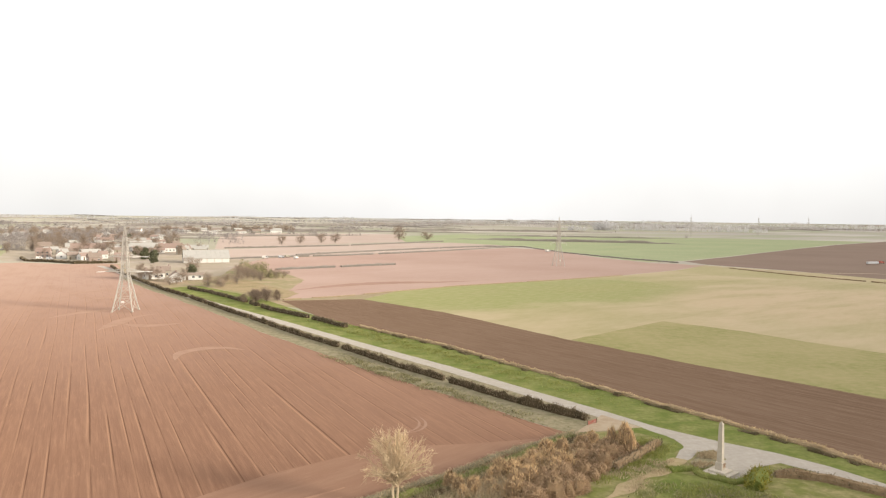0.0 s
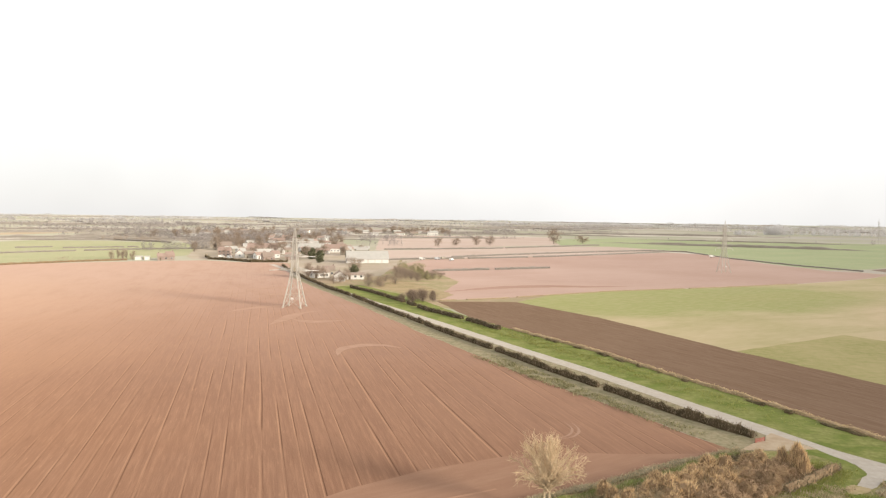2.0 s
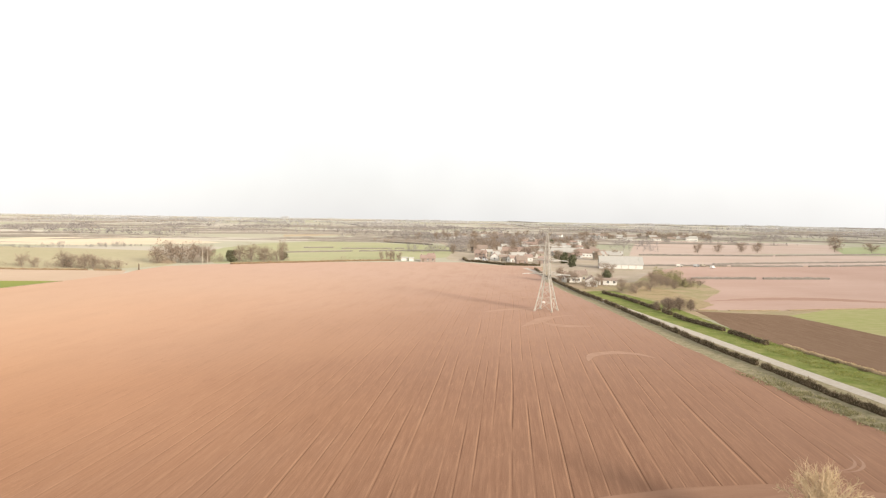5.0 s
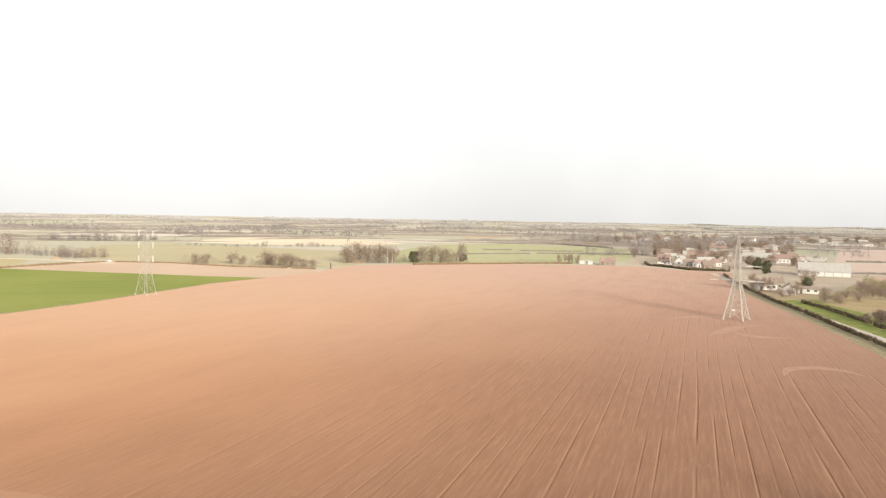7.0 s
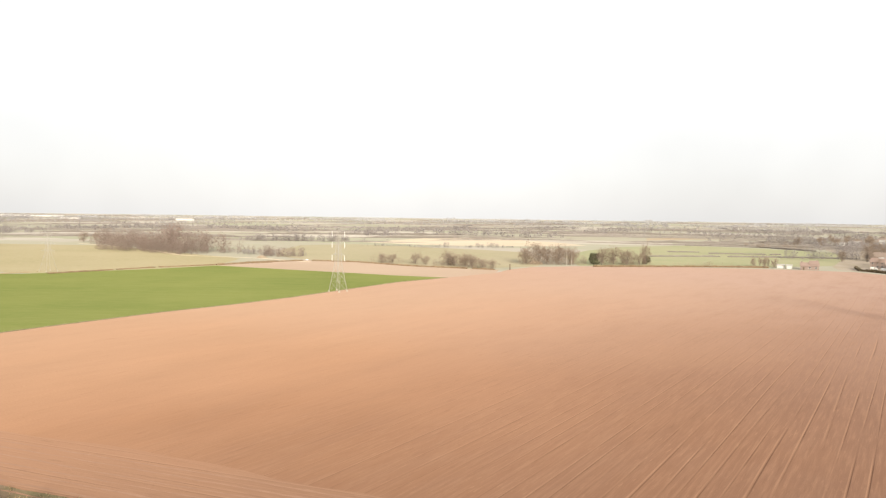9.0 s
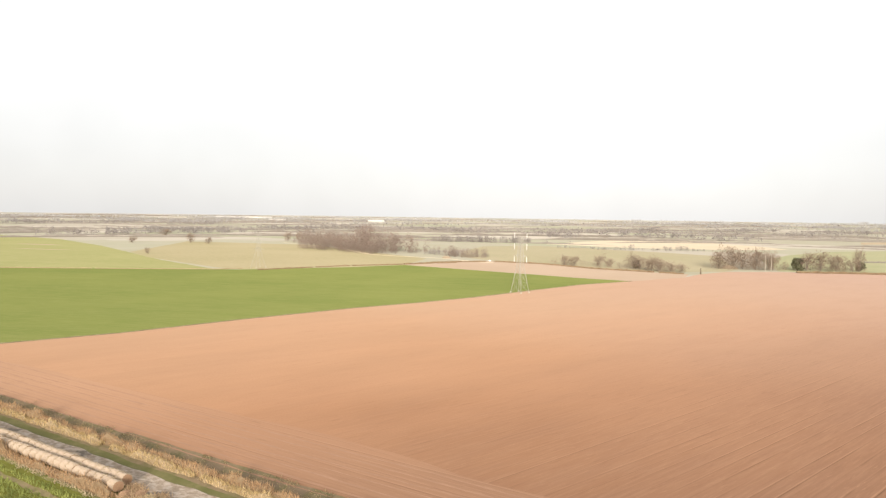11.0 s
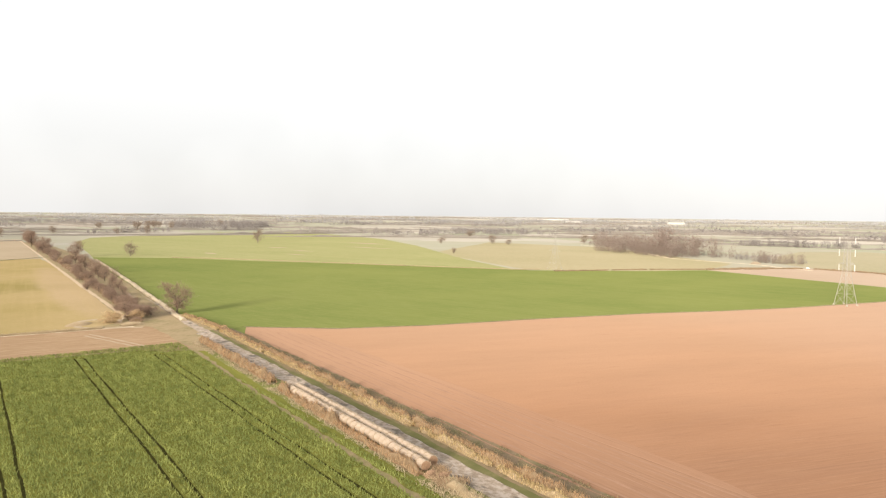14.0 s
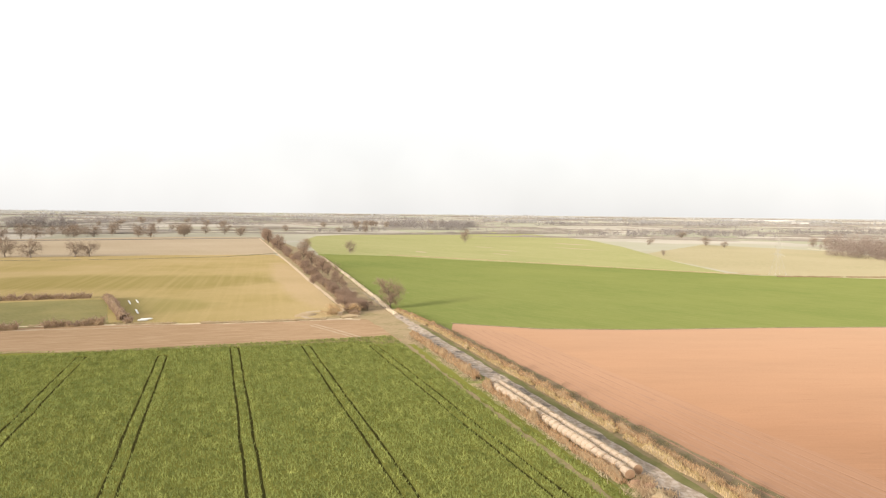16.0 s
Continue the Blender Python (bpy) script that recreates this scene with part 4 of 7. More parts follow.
# ---- plants ----
def twig_tree(seed, height=1.0, spread=0.42, trunk=0.035, levels=4, twigs=900, low=0.25, tw=0.010, stems=1, droop=0.0, full=False, up=0.25):
    """A bare tree of unit height: (trunk and limbs, crown of twigs). Limbs reach for places spread through a rounded crown."""
    rnd = random.Random(seed)
    wood, crown = Mesh(), Mesh()
    tips = []

    def limb(p, goal, r, level):
        steps = 4
        start, d0 = p.copy(), goal - p
        pts = [p]
        for k in range(1, steps + 1):
            f = k / steps
            rise = Vector((0, 0, d0.length * 0.18 * math.sin(f * 3.14)))
            q = start + d0 * f + rise + Vector((rnd.gauss(0, 1), rnd.gauss(0, 1), rnd.gauss(0, 1))) * d0.length * 0.05
            r2 = r * 0.80
            wood.rod(pts[-1], q, r, r2, 5 if level < 2 else 3, caps=False)
            pts.append(q)
            r = r2
            if level >= 1:
                tips.append((q, d0.normalized()))
        if level < levels:
            for _ in range(3 if level < 2 else 2):
                q = pts[rnd.randrange(1, steps + 1)]
                v = (q - Vector((0, 0, 0.45))).normalized() * 0.6 + Vector((rnd.gauss(0, 0.6), rnd.gauss(0, 0.6), rnd.gauss(0.12 - droop, 0.5)))
                limb(q, q + v.normalized() * d0.length * rnd.uniform(0.4, 0.62), r * 0.95, level + 1)

    for s in range(stems):
        a = rnd.uniform(0, 6.28)
        foot = Vector((math.cos(a), math.sin(a), 0)) * (0.03 if stems > 1 else 0)
        top = foot * 2 + Vector((rnd.gauss(0, 0.012), rnd.gauss(0, 0.012), low * rnd.uniform(0.85, 1.15)))
        wood.rod(foot, foot.lerp(top, 0.25), trunk * 1.35, trunk, 7, caps=False)
        wood.rod(foot.lerp(top, 0.25), top, trunk, trunk * 0.8, 7, caps=False)
        for k in range(max(5, 9 // stems)):
            a = k * 2.4 + rnd.uniform(-0.5, 0.5)
            el = rnd.uniform(0.15 if stems == 1 else 0.35 if up < 1 else 0.6, 1.5) - droop
            reach = rnd.uniform(0.30, 0.42)
            goal = Vector((0, 0, low + 0.12)) + Vector((math.cos(a) * math.cos(el), math.sin(a) * math.cos(el), math.sin(el) * 1.2)) * reach
            limb(foot.lerp(top, rnd.uniform(0.75, 1.0)), goal, trunk * 0.55, 0)
    high = max(p.z for p, _ in tips)
    wide = sorted(math.hypot(p.x, p.y) for p, _ in tips)[int(len(tips) * 0.97)]
    base = min(p.z for p, _ in tips)
    for k in range(twigs):
        p, d = rnd.choice(tips)
        if full and k % 5 < 2:
            # fine twigs that fill the rounded crown
            d = Vector((rnd.gauss(0, 1), rnd.gauss(0, 1), rnd.gauss(0, 1))).normalized()
            r = rnd.uniform(0.1, 1.0) ** 0.5 * (0.85 + 0.45 * noise.noise(d * 1.8 + Vector((seed, 0, 0))))
            p = Vector((d.x * wide * r, d.y * wide * r, (high + base) / 2 + d.z * (high - base) / 2 * r))
        v = Vector((rnd.gauss(0, 1), rnd.gauss(0, 1), rnd.gauss(up - droop, 0.8)))
        v = (v.normalized() + d * 0.7).normalized() * rnd.uniform(0.05, 0.16)
        q = p + v * rnd.uniform(-0.2, 0.35) + Vector((rnd.gauss(0, 1), rnd.gauss(0, 1), rnd.gauss(0, 1))) * 0.022
        e = v.cross(Vector((rnd.uniform(-1, 1), rnd.uniform(-1, 1), rnd.uniform(-1, 1)))).normalized() * tw
        crown.add([q - e, q + e, q + v], [(0, 1, 2)])
        m = q + v * 0.5
        for _ in range(2):
            w = (v + v.cross(Vector((rnd.uniform(-1, 1), rnd.uniform(-1, 1), rnd.uniform(-1, 1)))).normalized() * v.length * 0.9) * 0.6
            crown.add([m - e * 0.6, m + e * 0.6, m + w], [(0, 1, 2)])
    sz, sx = height / (high + 0.06), spread / (wide + 0.03)
    for mesh in (wood, crown):
        mesh.v = [(x * sx, y * sx, z * sz) for x, y, z in mesh.v]
    return wood, crown


MADE = {}


def tree(kind, x, y, h, w=None, label="", group="bare trees in the fields", name="tree", twist=None):
    """One bare tree at a place of the plan: h metres high, w metres wide."""
    w = w or h * 0.8
    rnd = random.Random(hash((round(x * 10), round(y * 10))) & 0xffff)
    variant = (kind, rnd.randrange(3))
    m = Matrix.Translation(P(x, y)) @ Matrix.Rotation(rnd.uniform(0, 6.28) if twist is None else twist, 4, "Z") @ Matrix.Diagonal((w, w, h, 1))
    if variant not in MADE:
        spec = {
            "oak": (dict(spread=0.5, trunk=0.026, twigs=3600, low=0.16, tw=0.0032, full=True), BARK, TWIG),
            "red": (dict(spread=0.5, trunk=0.024, twigs=2000, low=0.16, tw=0.0042, levels=3, full=True), BARK, TWIG_RED),
            "far": (dict(spread=0.5, trunk=0.026, twigs=900, low=0.16, tw=0.0060, levels=2, full=True), BARK_FAR, TWIG_FAR),
            "scrub": (dict(spread=0.5, trunk=0.012, twigs=1900, low=0.05, tw=0.0065, levels=3, stems=5), BARK_PALE, SCRUB_LEAF),
        }[kind]
        wood, crown = twig_tree(variant[1] * 7 + len(kind) + ord(kind[0]), **spec[0])
        ob = thing(name, label or "bare winter tree at the edge of a field", "tree", group)
        part("trunk", wood, spec[1], ob)
        part("crown", crown, spec[2], ob)
        ob.matrix_basis = m
        MADE[variant] = ob
        return ob
    src = MADE[variant]
    old = src.scale.copy()
    src.scale = (1, 1, 1)
    ob = copy_thing(src, m)
    src.scale = old
    ob.name = name
    return tagged(ob, label or "bare winter tree at the edge of a field", "tree", group)


def blades(points, mat, name, label, category, per=1, h=0.5, w=0.12, spread=0.4, kind="stuff", lean=0.5, parent=None):
    """Many upright blades round the given points, as one mesh (numpy, quick)."""
    rs = np.random.RandomState(len(points) + per)
    p = np.repeat(np.array([tuple(q) for q in points], float), per, axis=0)
    n = len(p)
    p[:, :2] += rs.normal(0, spread, (n, 2))
    a = rs.uniform(0, 6.283, n)
    hh = h * rs.uniform(0.5, 1.3, n)
    e = np.c_[np.cos(a), np.sin(a), np.zeros(n)] * (w * rs.uniform(0.6, 1.4, n) / 2)[:, None]
    tip = p + np.c_[rs.normal(0, lean, n) * hh, rs.normal(0, lean, n) * hh, hh]
    v = np.stack([p - e, p + e, tip], 1).reshape(-1, 3)
    me = bpy.data.meshes.new(name)
    me.from_pydata(v.tolist(), [], np.arange(3 * n).reshape(-1, 3).tolist())
    me.materials.append(mat)
    ob = new(name, me)
    if parent is not None:
        ob.parent = parent
        return tagged(ob, label, kind=kind)
    return tagged(ob, label, category, kind=kind)


def along(line, step):
    out = []
    for a, b in zip(line, line[1:]):
        k = max(1, int((b - a).length / step))
        out += [a.lerp(b, i / k) for i in range(k)]
    return out + [line[-1]]


def hedge(name, line, width, height, core, leaf, label, group="", gaps=0.0, often=0.16, per=26, blade=0.35, bw=0.16, rough=0.35, seed=1, category="hedge", lean=0.7, lump=0.0):
    """A hedge: a lumpy core of stems with a coat of twigs."""
    rnd = random.Random(seed)
    pts = along(line, 1.2)
    base = thing(name, label, category, group)
    core_m, tips = Mesh(), []
    prev = None
    for i, p in enumerate(pts):
        d = (pts[min(i + 1, len(pts) - 1)] - pts[max(i - 1, 0)]).normalized()
        e = Vector((-d.y, d.x, 0))
        q = p * 0.25 + Vector((seed * 3.1, 0, 0))
        hgt = height * (1 + rough * noise.noise(q) + rough * 0.6 * noise.noise(q * 3.3))
        wid = width * (1 + rough * noise.noise(q + Vector((5, 8, 2))))
        if lump:
            swell = max(0.25, 1 + lump * noise.noise(p * 0.42 + Vector((seed, 1, 0))) * 1.6)
            hgt, wid = hgt * swell, wid * (0.5 + 0.5 * swell)
        if gaps and noise.noise(p * often + Vector((seed, 3, 7))) > 0.5 - gaps:
            prev = None
            continue
        j = e * 0.25 * width * noise.noise(q * 2 + Vector((1, 2, 3)))
        prof = ((-0.5, 0.0), (-0.52, 0.45), (-0.36, 0.85), (0.02, 1.0), (0.36, 0.82), (0.52, 0.42), (0.5, 0.0))
        ring = [p + j + e * wid * c * 0.8 * rnd.uniform(0.85, 1.15) + Vector((0, 0, hgt * 0.82 * s * rnd.uniform(0.9, 1.1))) for c, s in prof]
        n = len(core_m.v)
        core_m.v += [tuple(v) for v in ring]
        if prev is not None:
            core_m.f += [(prev + k, prev + k + 1, n + k + 1, n + k) for k in range(6)]
        else:
            core_m.f.append(tuple(range(n, n + 7)))
        prev = n
        for _ in range(per):
            c, s = prof[rnd.randrange(1, 6)]
            tips.append(p + j + d * rnd.uniform(-0.6, 0.6) + e * wid * c * rnd.uniform(0.5, 1.0) + Vector((0, 0, hgt * s * rnd.uniform(0.35, 0.9))))
    tagged(part("body", core_m, core, base), kind="stuff")
    blades(tips, leaf, "foliage", "", "", 1, blade * height, bw, 0.1, "stuff", lean, base)
    return base


def puffs(centers, mat, name, label, category, group="", tris=14, trunk=None, seed=3, size=0.30):
    """Distant bushes and crowns, each a loose cloud of twig pieces, as one mesh. centers: x, y, z, rx, rz."""
    rs = np.random.RandomState(seed)
    c = np.array(centers, float)
    n = len(c) * tris
    cc = np.repeat(c, tris, axis=0)
    d = rs.normal(0, 1, (n, 3))
    d /= np.linalg.norm(d, axis=1)[:, None]
    r = rs.uniform(0.25, 1.0, n) ** 0.6
    rad = np.c_[cc[:, 3], cc[:, 3], cc[:, 4]]
    p = cc[:, :3] + d * r[:, None] * rad
    s = (rad.mean(1) * size)[:, None]
    v = np.stack([p + rs.normal(0, 1, (n, 3)) * s for _ in range(3)], 1).reshape(-1, 3)
    v[:, 2] = np.maximum(v[:, 2], 0.05)
    me = bpy.data.meshes.new(name)
    me.from_pydata(v.tolist(), [], np.arange(3 * n).reshape(-1, 3).tolist())
    me.materials.append(mat)
    return tagged(new(name, me), label, category, group, "stuff")


def wood_clumps(x0, y0, x1, y1, depth, h, count, seed):
    """Crowns for a wood that lies between two places of the plan."""
    rnd = random.Random(seed)
    a, b = P(x0, y0), P(x1, y1)
    e = (b - a).normalized()
    e = Vector((-e.y, e.x, 0)) * depth
    out = []
    for _ in range(count):
        f = rnd.random()
        p = a.lerp(b, f) + e * rnd.uniform(-0.5, 0.5)
        hh = h * rnd.uniform(0.5, 1.15) * (0.45 + 0.55 * math.sin(3.14159 * f) ** 0.5) * (0.9 + 0.7 * noise.noise(p * 0.045))
        out.append((p.x, p.y, hh * 0.62, hh * 0.32, hh * 0.38))
        out.append((p.x, p.y, hh * 0.2, hh * 0.25, hh * 0.2))
    return out


# ---- roadside hedges ----
hedge("hedge", HEDGE_N, 0.95, 1.45, HEDGE_DARK, HEDGE_STEM, "dark clipped roadside hedge with pale cut stems", "roadside hedges", gaps=0.06, often=0.5, per=90, blade=0.3, bw=0.13, seed=2, rough=0.35, lean=0.35, lump=0.3)
hedge("hedge", [P(-23.8, 180.6), P(-34.7, 195.4), P(-42.6, 204.2), P(-49.3, 211.5), P(-61.2, 229.4), P(-82, 257.5), P(-93.9, 270.1)], 1.5, 1.55, HEDGE_DARK, HEDGE_LEAF, "dark bushy hedge behind the green verge", "roadside hedges", gaps=0.05, per=24, seed=5)
BANK = [P(72.2, 44), P(60, 64.3), P(50, 81.6), P(44.4, 91.3), P(34.8, 106.1), P(21.4, 125.6), P(12.7, 138.1), P(0.2, 157.3), P(-20.1, 181.6)]
hedge("hedge", BANK, 1.2, 0.78, HEDGE_PALE, REED_STRAW, "pale dead-grass bank with low brambles along the verge", "roadside hedges", per=60, blade=0.30, bw=0.11, seed=7, rough=0.5, lump=0.2)
# brambles with a dark core, which paints the bank's shadowed front
hedge("hedge", [p - Vector((1.15, 0.85, 0)) for p in BANK], 1.0, 0.5, LITTER, HEDGE_STEM, "low brambles darkened for the shaded foot of the verge bank", "roadside hedges", gaps=0.48, often=0.3, per=50, rough=0.9, seed=8, bw=0.11, lump=0.6)
hedge("hedge", [P(36.6, 78.8), P(40.7, 78), P(44.3, 74.7), P(50, 67.4), P(56.4, 59.8)], 1.5, 1.2, HEDGE_TAN, HEDGE_LEAF, "brown roadside hedge beside the junction", "roadside hedges", per=80, bw=0.10, blade=0.28, seed=9)
hedge("hedge", [P(-132.7, 312.5), P(-148.4, 337), P(-170, 375.4)], 1.4, 1.5, HEDGE_DARK, HEDGE_LEAF, "dark roadside hedge near the village", "roadside hedges", per=14, seed=10)
hedge("hedge", [P(-179.5, 403.2), P(-198, 393.9), P(-214, 402.8), P(-233.3, 409), P(-248, 430.2)], 2.0, 2.0, HEDGE_DARK, HEDGE_LEAF, "dark garden hedge round the village", "village hedges", per=14, bw=0.35, seed=11)

hedge("hedge", [P(17.2, 93.6), P(14.7, 91.6), P(7.5, 85.3), P(1.0, 78.1), P(-4.7, 72.9), P(-9, 68)], 1.5, 0.45, DRYGRASS, REED_PALE, "pale tussocky grass bank along the ditch", "roadside hedges", per=70, bw=0.10, blade=0.7, seed=21, category="bank", lump=0.6)
hedge("hedge", [P(16.9, 92.4), P(11.6, 86.6), P(5.2, 79.3), P(-0.2, 74.4), P(-6, 69)], 2.0, 0.7, VERGE, OLIVE_LEAF, "green and olive undergrowth in the ditch", "roadside hedges", per=90, bw=0.11, blade=0.6, seed=34, category="undergrowth", lump=0.5)
hedge("hedge", [P(18.2, 92.2), P(12.8, 85.6), P(6.6, 78.6), P(1.4, 73.6), P(-4, 68.4)], 1.1, 0.8, LITTER, HEDGE_STEM, "dark bramble growth along the ditch", "roadside hedges", gaps=0.08, per=60, bw=0.10, blade=0.5, seed=35, category="undergrowth", lump=0.7)
hedge("hedge", [P(19.4, 80.0), P(22.6, 83.9), P(26.6, 88.8)], 1.4, 1.3, HEDGE_TAN, HEDGE_LEAF, "clipped reddish-brown hedge on the junction corner", "roadside hedges", per=120, bw=0.09, blade=0.3, seed=22, rough=0.3, lean=0.3)
hedge("hedge", [P(25.6, 80.2), P(28.2, 80.4), P(29, 78.4), P(31, 76.4), P(32.6, 77)], 1.6, 0.6, VERGE, GRASS_LEAF, "rank green growth round the monument", "roadside hedges", per=70, bw=0.12, blade=0.5, seed=23, category="undergrowth")
hedge("hedge", [P(32.6, 74.4), P(33.8, 76.6), P(35, 78.6)], 2.4, 1.6, VERGE, GORSE, "yellow-green bush beside the monument", "roadside hedges", per=120, bw=0.14, blade=0.3, seed=24, category="bush")
hedge("hedge", [P(-167.5, -180.5), P(-158, -168), P(-147, -155), P(-137, -142)], 3.0, 2.2, HEDGE_TAN, TWIG_RED, "rust-brown hedge round the paddock", "paddock hedges", per=40, bw=0.2, seed=25)
hedge("hedge", [P(-100, -250), P(-150, -205), P(-167, -187)], 2.6, 2.0, HEDGE_TAN, TWIG_RED, "rust-brown bushy hedge round the paddock", "paddock hedges", per=50, bw=0.16, seed=26, rough=1.0, blade=0.6)
hedge("hedge", [P(-90, -175), P(-112, -156), P(-122, -148), P(-131, -141), P(-135, -138)], 2.4, 1.8, HEDGE_TAN, TWIG_RED, "broken brown hedge beside the dirt strip", "paddock hedges", gaps=0.15, per=50, bw=0.16, seed=27, rough=1.0, blade=0.6)
hedge("hedge", [P(-262, -357), P(-298, -317), P(-349, -283), P(-400, -278)], 1.2, 0.35, DRYGRASS, OLIVE_LEAF, "thin olive grass line dividing the fields", "field hedges", gaps=0.05, per=10, bw=0.3, seed=28)
hedge("hedge", [P(-413, -562), P(-483, -513), P(-595, -440)], 2.5, 1.0, FAR_HEDGE, TWIG_FAR, "brown hedge beyond the stubble field", "field hedges", per=10, bw=0.5, seed=29)
hedge("hedge", [P(-176, -86), P(-184, -92), P(-206, -107.5), P(-237, -130.5), P(-268, -153), P(-330, -199), P(-382, -238)], 2.0, 0.7, BANK_STRAW, REED_WHITE, "pale dead-grass bank beside the avenue track", "avenue hedges", per=24, bw=0.2, seed=31, rough=0.4)

hedge("hedge", [P(-172, -96.5), P(-184, -104), P(-206, -121), P(-240, -148), P(-300, -196), P(-380, -260), P(-470, -330), P(-590, -430)], 3.4, 1.5, HEDGE_TAN, TWIG_RED, "reddish-brown undergrowth below the avenue trees", "avenue hedges", gaps=0.12, per=50, bw=0.14, blade=0.5, seed=37, rough=0.7, lump=0.8)

# ---- the farm track's hedges ----
hedge("reed_hedge", [T(-199, -45.9), T(-186, -47.4), T(-173.7, -48.1), T(-129.4, -48.4), T(-85.2, -48.6), T(-29.8, -48.8)], 1.5, 1.15, HEDGE_TAN, RUST_LEAF, "rust-brown reeds and brambles along the farm track", "track hedges", per=130, blade=0.45, bw=0.08, seed=12, rough=0.4, lean=0.35, lump=0.6)
hedge("reed_hedge", [T(-199, -45.2), T(-186, -46.6), T(-173.7, -47.3), T(-129.4, -47.5), T(-85.2, -47.6), T(-29.8, -47.7)], 0.9, 0.75, HEDGE_PALE, REED_STRAW, "bleached straw-coloured reeds at the foot of the bank", "track hedges", per=110, blade=0.65, bw=0.09, seed=36, rough=0.6, lean=0.3, lump=0.9, gaps=0.06, often=0.4)
hedge("reed_hedge", [T(-158.2, -40.2), T(-135, -40.2), T(-114, -40.2)], 1.7, 1.5, HEDGE_TAN, RUST_LEAF, "low rust-brown hedge beside the farm track", "track hedges", gaps=0.03, per=90, blade=0.45, bw=0.09, seed=13, lean=0.35, lump=0.5)
hedge("reed_hedge", [T(-108.5, -39.5), T(-96.2, -39.4), T(-84, -39.3), T(-66, -39.3)], 1.1, 1.2, HEDGE_TAN, RUST_LEAF, "rust-brown weeds against the straw bales", "track hedges", gaps=0.10, per=80, blade=0.5, bw=0.08, seed=14, rough=0.5, lean=0.35, lump=0.8)
hedge("reed_hedge", [T(-61.4, -40.6), T(-52, -40.4), T(-29.8, -40.5)], 2.0, 1.0, HEDGE_PALE, REED_PALE, "pale dead grass and weeds beside the farm track", "track hedges", per=50, blade=0.6, bw=0.1, seed=15, rough=0.5)

hedge("hedge", [P(-168, -93.5), P(-158, -102), P(-144.6, -118), P(-130.9, -139.8), P(-117.7, -159), P(-95, -200), P(-62, -260)], 1.5, 0.6, HEDGE_PALE, REED_PALE, "line of pale dead grass along the dirt strip", "track hedges", per=36, blade=0.6, bw=0.12, seed=16, rough=0.6, gaps=0.04)
hedge("hedge", [P(-79.5, -153), P(-97.2, -128.8), P(-104, -117), P(-114, -104.8), P(-124, -92.6), P(-134.6, -79.4)], 0.8, 0.3, HEDGE_PALE, WHEAT_LEAF, "thin fringe of wheat and dead grass at the field edge", "track hedges", per=24, blade=0.8, bw=0.12, seed=17, rough=0.6, gaps=0.1)

hedge("hedge", [P(-169.5, -67.2), P(-171, -45), P(-180.4, -23.2), P(-197.5, 4.6), P(-214.6, 36), P(-223.6, 57.5), P(-235.2, 80.4), P(-252.3, 107.6), P(-271.3, 138.4), P(-282.7, 169)], 0.7, 0.2, DRYGRASS, OLIVE_LEAF, "thin dry grass line between soil and green crop", "field hedges", per=22, blade=0.8, bw=0.16, seed=18, rough=0.6)

# ---- standing wheat ----
def wheat():
    rs = np.random.RandomState(11)
    n = 380000
    corner, e1, e2 = np.array(P(-140, -75).xy), np.array((P(-66, -12) - P(-140, -75)).xy), np.array((P(-90, -127) - P(-140, -75)).xy)
    a, b = rs.uniform(-0.03, 1.35, n), rs.uniform(-0.08, 1.25, n)
    p = corner + a[:, None] * e1 + b[:, None] * e2
    rows = np.array((-math.sin(radians(41)), math.cos(radians(41))))
    off = (p - corner) @ rows
    p += rows * ((np.round(off / 0.5) * 0.5 - off) * 0.2)[:, None]
    keep = np.array([noise.noise(Vector((x * 1.1, y * 0.6, 0))) + 0.6 * noise.noise(Vector((x * 2.7, y * 2.0, 7))) for x, y in p]) > -0.30 + 0.25 * rs.normal(0, 1, n)
    for (ax, ay), (bx, by) in TRAMS:
        d = np.array((bx - ax, by - ay), float)
        d /= np.linalg.norm(d)
        q = p - np.array((ax, ay)) * K
        side = q @ np.array((-d[1], d[0]))
        keep &= ~((np.abs(np.abs(side) - 0.95) < 0.24) & (q @ d > -0.6)) & ~((np.abs(q @ d + 1.0) < 0.75) & (np.abs(side) < 1.2))
    across = p @ np.array((N.x, N.y)) / K
    keep &= (across > -38.4 - 0.4 * rs.rand(n)) & (np.abs(across + 36.1) > 0.35)
    p = p[keep]
    blades([(x, y, 0.1) for x, y in p], WHEAT_LEAF, "wheat", "dense tufts of young green wheat", "crop", 1, 0.40, 0.135, 0.02, "stuff", 0.45)


wheat()

def tufts(name, pts, count, mat, label, h, w, seed):
    """Grass tufts strewn over a convex patch of the plan."""
    rnd = random.Random(seed)
    out = []
    for _ in range(count):
        q = [rnd.gammavariate(0.45, 1) for _ in pts]
        t = sum(q)
        spot = sum((p * (k / t) for p, k in zip(pts, q)), Vector((0, 0, 0)))
        if noise.noise(spot * 0.35 + Vector((seed, 0, 0))) < -0.05 + rnd.uniform(-0.25, 0.15):
            continue
        out.append(sum((p * (k / t) for p, k in zip(pts, q)), Vector((0, 0, 0))) + Vector((0, 0, 0.12)))
    blades(out, mat, name, label, "grass", 3, h, w, 0.3, "stuff", 0.6)


